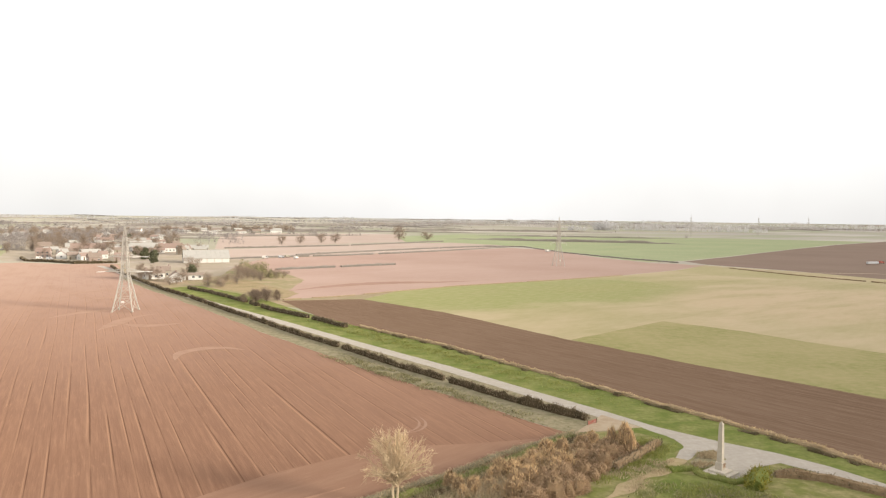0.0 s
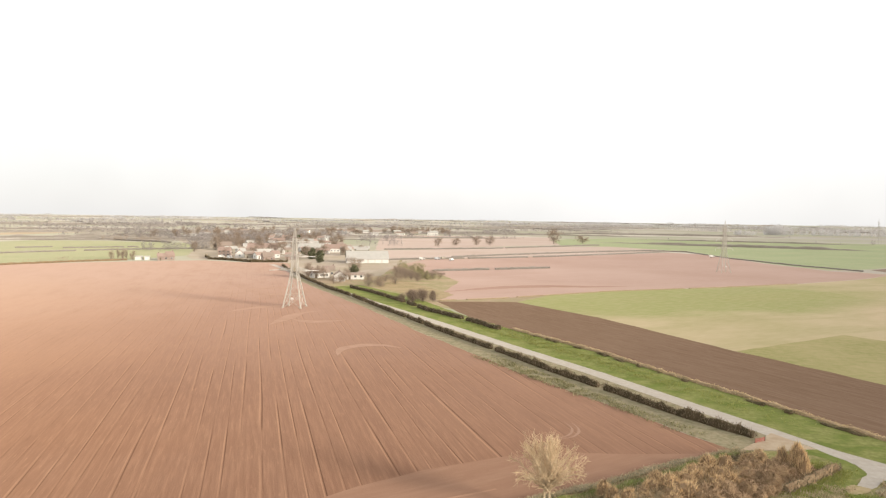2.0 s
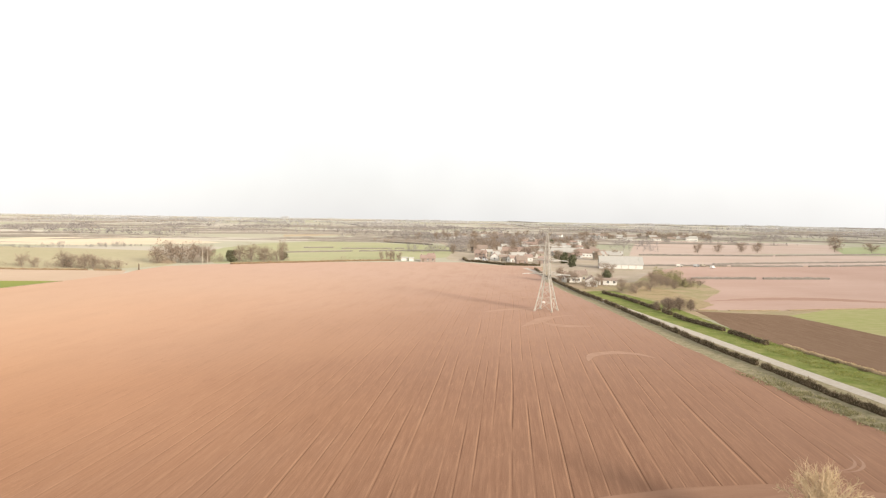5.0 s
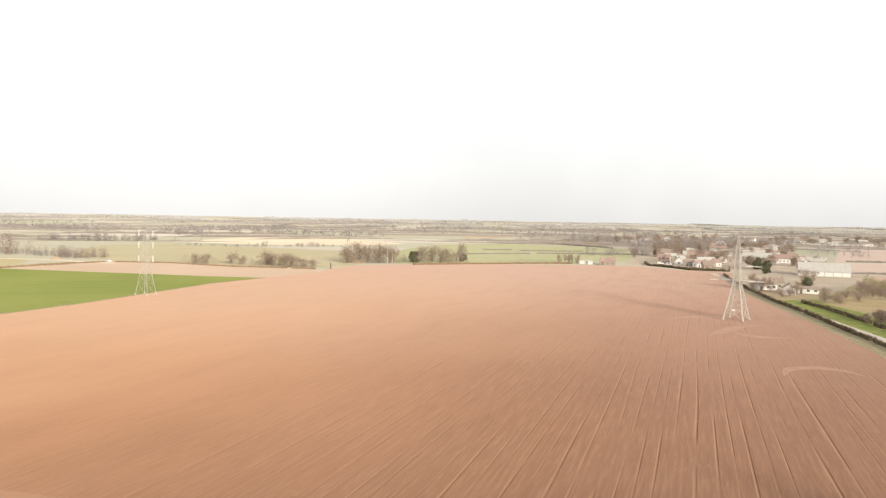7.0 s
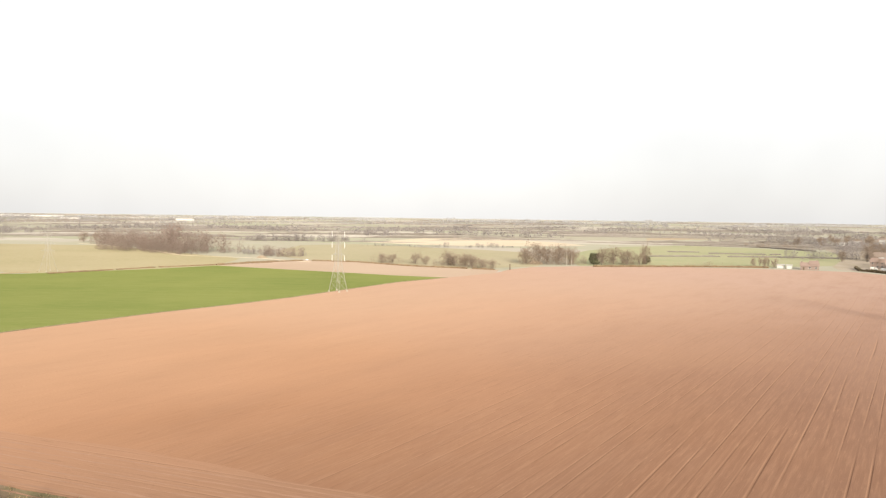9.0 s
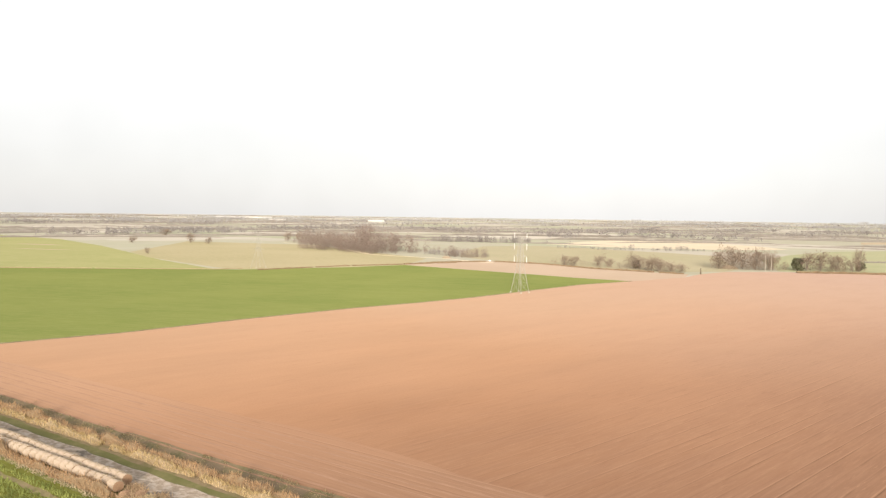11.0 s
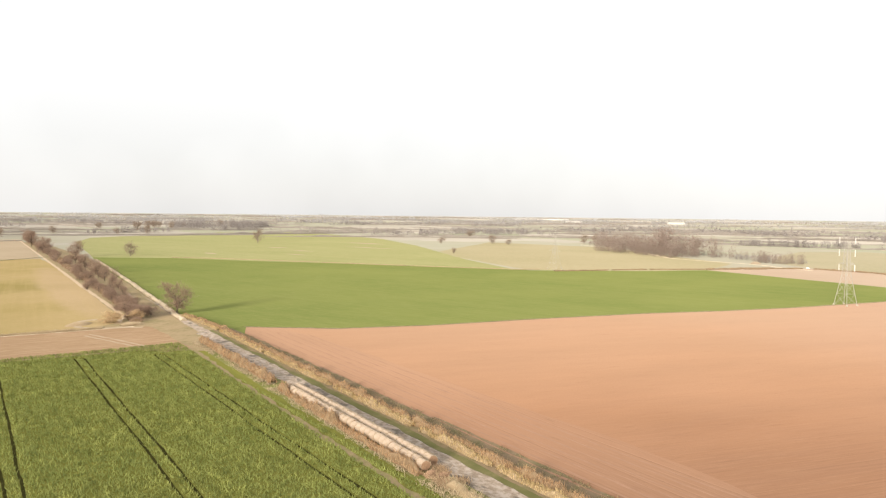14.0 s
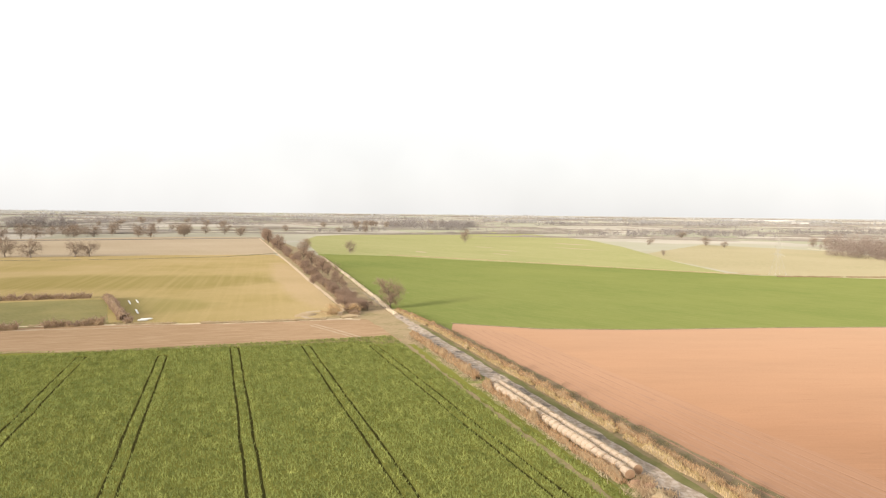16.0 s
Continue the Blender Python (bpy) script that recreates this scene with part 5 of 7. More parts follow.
tufts("grass_tufts", [P(26, 94), P(29.2, 89), P(27, 84.6), P(23, 82), P(14, 72), P(16, 78), P(23, 89)], 2600, GRASS_LEAF, "tufts of rough grass on the junction corner", 0.4, 0.10, 1)
tufts("grass_tufts", [P(28.4, 80.6), P(29, 83), P(31, 86), P(33, 87), P(33, 84.6), P(31, 82)], 700, REED_PALE, "dry tufts on the grassy mound", 0.4, 0.12, 2)
tufts("grass_tufts", [P(22, 75), P(28, 78), P(34, 73), P(40, 68), P(30, 62), P(18, 66)], 2000, GRASS_LEAF, "tufts of green grass below the monument", 0.32, 0.10, 3)
tufts("grass_tufts", [P(17.5, 96), P(-8, 130), P(-21, 148), P(-26, 146), P(-12, 128), P(13, 97)], 2400, OLIVE_LEAF, "dry tufts along the field margin", 0.35, 0.14, 4)
tufts("grass_tufts", [P(16, 92.5), P(-4, 72), P(-8, 66), P(4, 68), P(20, 86)], 3200, OLIVE_LEAF, "dry tufts on the ditch bank", 0.5, 0.14, 5)
tufts("grass_tufts", [P(26, 106), P(-18, 166), P(-40, 196), P(-33, 200), P(-8, 165), P(32, 106)], 3200, GRASS_LEAF, "uneven tufts of green grass on the roadside verge", 0.3, 0.13, 14)
tufts("straw_litter", [T(-67.5, -39.6), T(-61.5, -39.6), T(-61.5, -42.6), T(-67, -42.6)], 900, REED_LEAF, "loose straw strewn round the burst bales", 0.55, 0.09, 13)
tufts("grass_tufts", [T(-158, -38.2), T(-30, -38.2), T(-30, -40), T(-158, -40)], 3000, REED_PALE, "rough dry tufts beside the straw bales", 0.35, 0.12, 6)
tufts("grass_tufts", [T(-165, -49.6), T(-40, -49.8), T(-40, -53), T(-165, -51.2)], 1300, DRY_TUFT, "dry tufts along the ploughed field", 0.22, 0.14, 7)

tufts("grass_tufts", [P(14, 70), P(20, 78), P(28, 77), P(36, 72), P(46, 66), P(52, 60), P(40, 52), P(18, 58)], 7000, OLIVE_LEAF, "rough olive tussocks below the junction", 0.30, 0.10, 9)
tufts("grass_tufts", [P(20, 73), P(25.5, 80), P(27, 83.5), P(22, 84), P(17, 78)], 700, REED_PALE, "rough grass tufts on the junction bank", 0.28, 0.10, 10)
# ---- trees ----
def fan_tree(x, y, h, w):
    """A pale bare tree: two short stems, limbs that fan out from them, and fine twigs along each limb."""
    rnd = random.Random(12)
    ob = thing("tree", "pale leafless tree with fine fanned twigs beside the ploughed field", "tree", "trees by the track", at=Matrix.Translation(P(x, y)) @ Matrix.Diagonal((w / 2, w / 2, h, 1)))
    wood, twigs = Mesh(), Mesh()
    for s in (-1, 1):
        foot, knee, fork = Vector((0.035 * s, 0, 0)), Vector((0.06 * s, 0.02, 0.2)), Vector((0.05 * s, -0.02, 0.36))
        wood.rod(foot, knee, 0.034, 0.026, 7, caps=False).rod(knee, fork, 0.026, 0.02, 7, caps=False)
        for k in range(27):
            t, el = rnd.uniform(0, 6.28), rnd.uniform(-0.55, 1.5)
            a = knee.lerp(fork, rnd.uniform(0.3, 1.0))
            reach = rnd.uniform(0.75, 1.0)
            out = Vector((math.cos(t) * math.cos(el) * reach, math.sin(t) * math.cos(el) * reach, 0.64 + 0.36 * reach * math.sin(el))) - a
            pts = [a]
            for j in range(1, 7):
                f = j / 6
                pts.append(a + out * f * (1.0 - 0.12 * f) + Vector((0, 0, 0.07 * math.sin(f * 2.6))) + Vector((rnd.gauss(0, 1), rnd.gauss(0, 1), rnd.gauss(0, 0.6))) * 0.018)
                wood.rod(pts[-2], pts[-1], 0.0125 * (1.1 - 0.95 * (f - 1 / 6)), 0.0125 * (1.1 - 0.95 * f), 3, caps=False)
            for j in range(1, 7):
                for _ in range(4):
                    d = (pts[j] - pts[j - 1]).normalized()
                    side = (d * 0.8 + Vector((rnd.gauss(0, 0.6), rnd.gauss(0, 0.6), rnd.gauss(0.2, 0.35)))).normalized() * rnd.uniform(0.12, 0.28) * (1.1 - 0.07 * j)
                    p = pts[j - 1].lerp(pts[j], rnd.random())
                    twigs.strip(p, p + side, 0.011)
                    for _ in range(3):
                        q = p + side * rnd.uniform(0.3, 0.9)
                        twigs.strip(q, q + (side.normalized() + Vector((rnd.gauss(0, 0.7), rnd.gauss(0, 0.7), rnd.gauss(0.1, 0.5)))).normalized() * rnd.uniform(0.06, 0.14), 0.0075)
    part("trunk", wood, BARK_PALE, ob)
    part("crown", twigs, TWIG_PALE, ob)


fan_tree(-4.3, 69.6, 8.6, 10.0)
sheet("ditch_litter", [P(-4, 63), P(1.5, 71), P(7.5, 77.4), P(13, 83.4), P(19, 90), P(22.5, 88.4), P(19, 81.5), P(14, 75), P(9, 69), P(5, 61)], LITTER, "dark leaf litter under the scrub", "earth", amp=0.8, step=1.2)
tufts("scrub_stems", [P(-4, 65), P(2, 73), P(10, 81), P(19, 88.5), P(20, 86), P(12, 76), P(4, 67)], 1500, REED_PALE, "pale upright stems standing in the scrub", 1.7, 0.07, 12)


def scrub_bush(seed, mat, core, upright=0.5):
    """A dense leafless bush of unit size: a heart coloured dark for inner shade, and a coat of twigs fanning up and out
    of several stools.
    """
    rnd = random.Random(seed)
    heart, coat = Mesh(), Mesh()
    stools = [(rnd.gauss(0, 0.2), rnd.gauss(0, 0.2), rnd.uniform(0.55, 1.0)) for _ in range(5)]
    for x, y, tall in stools:
        n, rings = 9, 4
        k0 = len(heart.v)
        for k in range(rings):
            f = k / (rings - 1)
            for i in range(n):
                t = 6.2832 * i / n
                r = 0.24 * tall * math.cos(f * 1.35) * rnd.uniform(0.75, 1.25)
                heart.v.append((x + r * math.cos(t), y + r * math.sin(t), 0.66 * tall * math.sin(f * 1.5) * rnd.uniform(0.85, 1.1)))
            if k:
                heart.f += [(k0 + (k - 1) * n + i, k0 + (k - 1) * n + (i + 1) % n, k0 + k * n + (i + 1) % n, k0 + k * n + i) for i in range(n)]
        for _ in range(950):
            t, el = rnd.uniform(0, 6.28), math.asin(rnd.uniform(0.0, 1.0))
            d = Vector((math.cos(t) * math.cos(el), math.sin(t) * math.cos(el), math.sin(el)))
            if noise.noise(d * 2.4 + Vector((x * 9, y * 9, seed))) < -0.12:
                continue
            p = Vector((x, y, 0)) + Vector((d.x * 0.23, d.y * 0.23, d.z * 0.62)) * tall * rnd.uniform(0.75, 1.1)
            v = (d + Vector((rnd.gauss(0, 0.35), rnd.gauss(0, 0.35), upright + rnd.gauss(0, 0.5)))).normalized() * rnd.uniform(0.06, 0.17)
            coat.strip(p, p + v, rnd.uniform(0.012, 0.028))
    ob = thing("bush", "tan leafless scrub bush beside the ditch", "bush", "scrub bushes")
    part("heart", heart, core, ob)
    part("crown", coat, mat, ob)
    return ob


rb = random.Random(31)
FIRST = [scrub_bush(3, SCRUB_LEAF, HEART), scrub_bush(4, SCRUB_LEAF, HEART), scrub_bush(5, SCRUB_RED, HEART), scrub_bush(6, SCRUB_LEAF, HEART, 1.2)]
FIRST[0].matrix_basis = Matrix.Translation(P(11.2, 80.4)) @ Matrix.Diagonal((4.4, 4.4, 3.4, 1))
FIRST[1].matrix_basis = Matrix.Translation(P(7.6, 76.2)) @ Matrix.Diagonal((4.2, 4.2, 3.6, 1))
FIRST[2].matrix_basis = Matrix.Translation(P(14.4, 78.2)) @ Matrix.Diagonal((4.0, 4.0, 2.8, 1))
FIRST[3].matrix_basis = Matrix.Translation(P(22.0, 87.0)) @ Matrix.Diagonal((4.6, 4.6, 6.6, 1))
tagged(FIRST[3], "tall brown leafless bush with upright twigs by the hedge")


def bush_at(k, x, y, w, h, label):
    src = FIRST[k]
    old = src.matrix_basis.copy()
    src.matrix_basis = Matrix.Identity(4)
    ob = copy_thing(src, Matrix.Translation(P(x, y)) @ Matrix.Rotation(rb.uniform(0, 6.28), 4, "Z") @ Matrix.Diagonal((w, w, h, 1)))
    src.matrix_basis = old
    tagged(ob, label)


for k in range(44):
    f = rb.random()
    g = rb.uniform(-1, 1.0 + 1.2 * (1 - f))
    x, y = 3.6 + 15.6 * f + 2.0 * g, 70.6 + 17.2 * f - 2.2 * g
    hh = rb.choice((2.2, 3.0, 3.6, 4.6, 5.2)) * rb.uniform(0.85, 1.1) * (1.0 - 0.15 * f)
    low = g > 0.35
    bush_at(2 if low else rb.choice((0, 1)), x, y, hh * rb.uniform(1.05, 1.5), hh * (0.7 if low else 1.0), "reddish low leafless scrub bush beside the ditch" if low else "tan leafless scrub bush beside the ditch")
for x, y, w, h in ((22.3, 88.9, 5.4, 3.2), (19.4, 88.2, 4.4, 2.6)):
    bush_at(1, x, y, w, h, "brown leafless thorn bush at the field gateway")

for k in range(22):
    f = rb.random()
    x, y, hh = 14.5 + 9.0 * f + rb.uniform(-1.2, 0.8), 76.0 + 10.6 * f + rb.uniform(-0.8, 0.8), rb.uniform(0.8, 1.7)
    bush_at(2, x, y, hh * rb.uniform(1.3, 2.0), hh, "reddish low leafless scrub bush behind the clipped hedge")

for x, y, h, w in ((-188, -93.9, 10.5, 10), (-257.7, -153.4, 8.4, 4.0)):
    tree("red", x, y, h, w, "reddish bare tree beside the farm track", "trees along the track")
for x, y, h, w in ((-269.8, -164.4, 8, 7), (-283, -175.3, 8, 8), (-298, -186, 8.5, 9), (-316.8, -202.6, 10, 11), (-355.7, -232.8, 10, 11), (-407, -266, 12, 13), (-430, -303, 12, 13), (-470, -330, 12, 12), (-510, -369, 15, 16), (-547, -396, 13, 14), (-564.8, -410.9, 13, 13), (-597.6, -436.4, 14, 14), (-241.1, -141.9, 5, 5), (-225.7, -131.3, 4.5, 5), (-252.9, -151.1, 5, 5)):
    tree("red", x, y, h * 0.95, w * 0.95, "reddish bare tree in the avenue", "avenue trees")
ra = random.Random(44)
for k in range(80):
    f = ra.random() ** 1.6
    x, y = -178 - 330 * f + ra.uniform(-3, 3), -99.5 - 262 * f + ra.uniform(-2.5, 2.5)
    h = ra.uniform(2.2, 5.0) + 1.5 * f
    tree("red", x, y, h, h * ra.uniform(1.0, 1.5), "low reddish thorn bush in the avenue", "avenue bushes", "bush")
for x, y, h, w in ((-422.3, -240.5, 11, 10), (-624, -236.1, 15.5, 12), (-683.7, -79.4, 8, 10), (-514.5, -50.9, 5.5, 5), (-690.6, -32.4, 12, 10), (-667.7, -16.3, 7.5, 8.5), (-884.2, -67.8, 11, 19), (-732.4, 56.3, 12, 12), (-734, 66.7, 11, 9)):
    tree("far", x, y, h, w, "lone bare tree standing in the fields", "lone field trees")
for x, y, h, w in ((-304, -351.7, 11, 12), (-310, -347.2, 10, 11), (-287.3, -366.2, 11.5, 13), (-281.9, -379.4, 12.5, 13), (-271.1, -388.5, 12, 12)):
    tree("far", x, y, h * 1.15, w * 1.35, "spreading bare oak on the field boundary", "boundary oaks")
for x, y, h, w in ((-479.1, -602.6, 14.5, 20), (-456.5, -593.4, 15, 15), (-443.4, -601.8, 14, 16), (-503.9, -584.2, 15, 18), (-522.4, -579.2, 13, 17), (-551.9, -587.2, 16, 9), (-542.2, -542.8, 15.5, 16), (-547.7, -533.1, 14, 16), (-609.1, -552.2, 15.5, 15), (-619.7, -552.3, 14, 14), (-661.8, -537, 15, 17), (-632.4, -492.8, 12, 17)):
    tree("far", x, y, h * 1.1, w * 1.2, "spreading bare oak beyond the stubble field", "boundary oaks")

rt = random.Random(77)
for k in range(60):
    a, r = radians(rt.uniform(96, 142)), rt.uniform(760, 1500)
    x, y = -r * math.sin(a), r * math.cos(a)
    if x < -600 and y > -450:
        continue
    h = rt.uniform(10, 16)
    tree("far", x, y, h, h * rt.uniform(0.9, 1.3), "bare hedgerow oak far beyond the stubble field", "far hedgerow oaks")
for x, y, h, w in ((-378.4, 183.3, 8, 8), (-375, 188, 8, 9), (-368.3, 199.7, 9, 9.5), (-352, 211.1, 11, 11), (-345.7, 211.3, 9, 9), (-337.2, 213.4, 9, 9), (-330.9, 213.6, 9, 9), (-325.5, 217.1, 7, 8), (-325.3, 223.3, 6, 8), (-363.9, 203.3, 6, 7)):
    tree("far", x, y, h, w, "bare tree in the hedgerow behind the field", "hedgerow trees")
for x, y, h, w in ((-345.9, 261.2, 13, 11), (-344.5, 269.4, 15, 12), (-341.2, 273.1, 14, 11), (-337.8, 278.9, 15, 11), (-333.5, 283.5, 14.5, 11), (-336.4, 289.1, 12, 10), (-324.4, 301, 12.5, 11), (-321, 306.8, 14, 11), (-316.5, 313.5, 12, 9), (-316, 327.9, 17, 9), (-314.1, 321.5, 10, 8), (-275.4, 373.4, 8, 5), (-271.1, 377, 8, 5), (-266.7, 380.6, 7, 5)):
    tree("far", x, y, h, w, "tall bare tree in the copse beyond the ploughed field", "copse trees")
for x, y, h, w in ((-149.3, 679, 12, 13), (-136.9, 704.9, 11, 12), (-121.7, 733.8, 12.5, 14), (-109, 743.9, 12.5, 14), (-49.5, 828.7, 23, 21), (-18.2, 845.7, 12, 20)):
    tree("far", x, y, h, w, "bare tree standing in a pale field", "lone field trees")
for x, y, h, w in ((-59.2, 231.3, 5, 5), (-56.1, 233.1, 5.5, 5), (-53.1, 234.9, 4.5, 4.5), (-62.2, 228.4, 4, 4)):
    tree("oak", x, y, h, w, "low bare thorn tree by the dark hedge", "thorn trees")
for x, y, h, w in ((-91.2, 326, 7, 6), (-87.3, 321.5, 6, 6), (-84.3, 316, 7, 6), (-80.4, 311.4, 6, 6), (-76.4, 306.9, 4.5, 6), (-96.6, 300.6, 5, 6), (-110.5, 312.4, 6, 5), (-104.8, 287.9, 4, 4)):
    tree("far", x, y, h, w, "bare garden tree beside the cottages", "garden trees")



def birch(x, y, h):
    ob = thing("birch_tree", "slim white-stemmed birch in the copse", "tree", "copse birches", at=Matrix.Translation(P(x, y)))
    part("trunk", Mesh().rod((0, 0, 0), (0.1, 0, h * 0.5), 0.34, 0.26, 7, caps=False).rod((0.1, 0, h * 0.5), (0, 0, h), 0.26, 0.05, 7, caps=False), STONE, ob, "white bark")
    rnd, m = random.Random(int(h * 100)), Mesh()
    for _ in range(260):
        z, t = h * rnd.uniform(0.45, 1.0), rnd.uniform(0, 6.28)
        r = 2.2 * rnd.random() * (1.25 - z / h)
        p = Vector((r * math.cos(t), r * math.sin(t), z))
        m.strip(p, p + Vector((math.cos(t) * 0.6, math.sin(t) * 0.6, rnd.uniform(-0.5, 0.7))), 0.06)
    part("crown", m, TWIG_FAR, ob)


for x, y, h in ((-277, 381.5, 8), (-274.5, 383, 9), (-271.5, 381.5, 8)):
    tree("far", x, y, h, 2.6, "slim upright bare tree beside the farmstead", "farmstead trees")
tree("far", -289, 515, 16, 11, "tall pale bare tree at the edge of the village", "village trees")
birch(-331.5, 280, 12.0)
birch(-330.5, 283, 11.0)

# ---- pylons ----
def pylon(x, y, h, turn, arms=(3.4, 5.4, 6.0), base=3.2, strings=6, thin=1.0, levels=(0.82, 0.64, 0.465), label="tall lattice steel pylon in the ploughed field", tension=(), steel=None):
    ob = thing("pylon", label, "pylon", "pylons of the power line", at=Matrix.Translation(P(x, y)) @ Matrix.Rotation(radians(turn), 4, "Z"))
    waist, t = 0.42 * h, 0.0040 * h * thin

    def half(z):
        return base + (1.1 - base) * z / waist if z < waist else 1.1 + (0.55 - 1.1) * (z - waist) / (0.86 * h - waist)

    def corner(i, z):
        return Vector(((1, 1, -1, -1)[i] * half(z), (1, -1, -1, 1)[i] * half(z), z))

    stops = [0, 0.16 * h, 0.30 * h, 0.42 * h, 0.50 * h, 0.57 * h, 0.64 * h, 0.70 * h, 0.76 * h, 0.81 * h, 0.86 * h]
    for i in range(4):
        m = Mesh()
        ring = [corner(i, z) for z in stops]
        for z, c in zip(stops, ring):
            m.v += [tuple(c + Vector((dx * t * 1.6, dy * t * 1.6, 0))) for dx, dy in ((-1, -1), (1, -1), (1, 1), (-1, 1))]
        for k in range(len(stops) - 1):
            m.f += [(4 * k + q, 4 * k + (q + 1) % 4, 4 * k + 4 + (q + 1) % 4, 4 * k + 4 + q) for q in range(4)]
        leg = part("leg", m, steel or STEEL, ob)
        part("footing", Mesh().rod(corner(i, 0) - Vector((0, 0, 0.1)), corner(i, 0) + Vector((0, 0, 0.5)), 0.4, 0.32, 6), STONE, leg)
        m, j = Mesh(), (i + 1) % 4
        for a, b in zip(stops, stops[1:]):
            m.rod(corner(i, a), corner(j, b), t * 0.8, t * 0.8, 3)
            m.rod(corner(j, a), corner(i, b), t * 0.8, t * 0.8, 3)
            m.rod(corner(i, b), corner(j, b), t * 0.7, t * 0.7, 3)
        tagged(part("bracing", m, steel or STEEL, ob), kind="stuff")
    peak = Mesh()
    for i in range(4):
        peak.rod(corner(i, 0.86 * h), (0, 0, h), t * 1.2, t, 3)
    part("peak", peak, steel or STEEL, ob)
    for z, reach in zip([k * h for k in levels], arms):
        for s in (-1, 1):
            m, tip = Mesh(), Vector((s * reach, 0, z))
            for c in (-1, 1):
                lo = Vector((s * half(z), c * half(z), z))
                hi = Vector((s * half(z + 0.032 * h), c * half(z + 0.032 * h), z + 0.032 * h))
                m.rod(lo, tip, t * 1.3 * (1.5 if tension else 1), t * 1.1 * (1.5 if tension else 1), 4).rod(hi, tip, t * 1.0, t * 0.9, 4)
                for k in (0.33, 0.66):
                    m.rod(lo.lerp(tip, k), hi.lerp(tip, k), t * 0.7, t * 0.7, 3)
            arm = tagged(part("crossarm", m, steel or STEEL, ob), kind="stuff")
            for heading in tension:
                # strings pulled out level towards the next pylons
                way = Vector((math.cos(radians(heading)), math.sin(radians(heading)), -0.06))
                pull = Mesh()
                for k in range(9):
                    pull.rod(tip + way * (0.3 + 0.25 * k), tip + way * (0.5 + 0.25 * k), 0.15, 0.10, 6)
                pull.rod(tip, tip + way * 2.9, 0.05, 0.05, 4)
                part("insulator", pull, CERAMIC, arm, "pale level string of insulator discs")
            if tension:
                continue
            string = Mesh()
            for k in range(strings):
                string.rod(tip - Vector((0, 0, 0.2 + 0.22 * k)), tip - Vector((0, 0, 0.42 + 0.22 * k)), 0.02 * (strings - 2), 0.012 * (strings - 2), 6)
            part("insulator", string, CERAMIC, arm, "pale string of insulator discs")
    if steel:
        return ob
    m = Mesh()
    m.box(-0.5, -half(0.12 * h) - 0.06, 0.11 * h, 0.5, -half(0.12 * h) - 0.03, 0.11 * h + 0.6)
    part("sign_plate", m, WHITE, ob)
    return ob


pylon(-89.8, 206.9, 28.6, 5, (4.2, 5.2, 6.3), 3.3, strings=4, thin=0.85, tension=(49, 209))
pylon(-246.4, 101.7, 27.6, 30, (3.3, 3.3, 3.3), 2.8, 11, 0.36, (0.94, 0.77, 0.57), label="lattice steel pylon at the edge of the green field", steel=STEEL_DULL)
pylon(-380.6, 14.6, 24, 30, strings=3, thin=0.26, label="distant lattice steel pylon at the pasture's edge", steel=STEEL_DULL)
pylon(67.2, 423.6, 33.6, 20, thin=0.6, label="distant pale lattice pylon in the pink field")
for x, y, h in ((384.5, 1135, 42), (543.2, 1260, 42), (794.3, 1591, 44)):
    pylon(x, y, h, 30, (4, 5.5, 6.5), 3.5, 3, 0.32, (0.82, 0.64, 0.465), "far lattice pylon on the horizon", steel=STEEL_DULL)

# ---- monument ----
def monument():
    c = P(30.8, 79.3)
    ob = thing("monument", "pale stone obelisk on a square plinth by the road", "monument", at=Matrix.Translation(c) @ Matrix.Rotation(radians(42), 4, "Z"))

    def block(h0, h1, r0, r1):
        m = Mesh()
        b = 0.05
        rings = [(r0 - b, h0), (r0, h0 + b), (r1, h1 - b), (r1 - b, h1)]
        for r, z in rings:
            m.v += [(-r, -r, z), (r, -r, z), (r, r, z), (-r, r, z)]
        for k in range(3):
            m.f += [(4 * k + i, 4 * k + (i + 1) % 4, 4 * k + 4 + (i + 1) % 4, 4 * k + 4 + i) for i in range(4)]
        m.f += [(3, 2, 1, 0), (12, 13, 14, 15)]
        return m

    part("step", block(0, 0.35, 1.7, 1.7), STONE, ob)
    part("step", block(0.35, 0.65, 1.15, 1.1), STONE, ob)
    part("pedestal", block(0.65, 1.65, 0.50, 0.46), STONE, ob)
    part("shaft", block(1.65, 6.6, 0.35, 0.23), STONE, ob)
    cap = Mesh().add([(-0.23, -0.23, 6.6), (0.23, -0.23, 6.6), (0.23, 0.23, 6.6), (-0.23, 0.23, 6.6), (0, 0, 7.0)], [(0, 1, 4), (1, 2, 4), (2, 3, 4), (3, 0, 4), (3, 2, 1, 0)])
    part("cap", cap, STONE, ob)
    m = Mesh()
    for k in range(5):
        m.box(-0.33 + 0.05 * (k % 2), -0.575, 1.0 + 0.12 * k, 0.33 - 0.07 * (k % 3), -0.53, 1.05 + 0.12 * k)
    part("inscription", m, HAY_END, ob, "worn unreadable inscription")


monument()

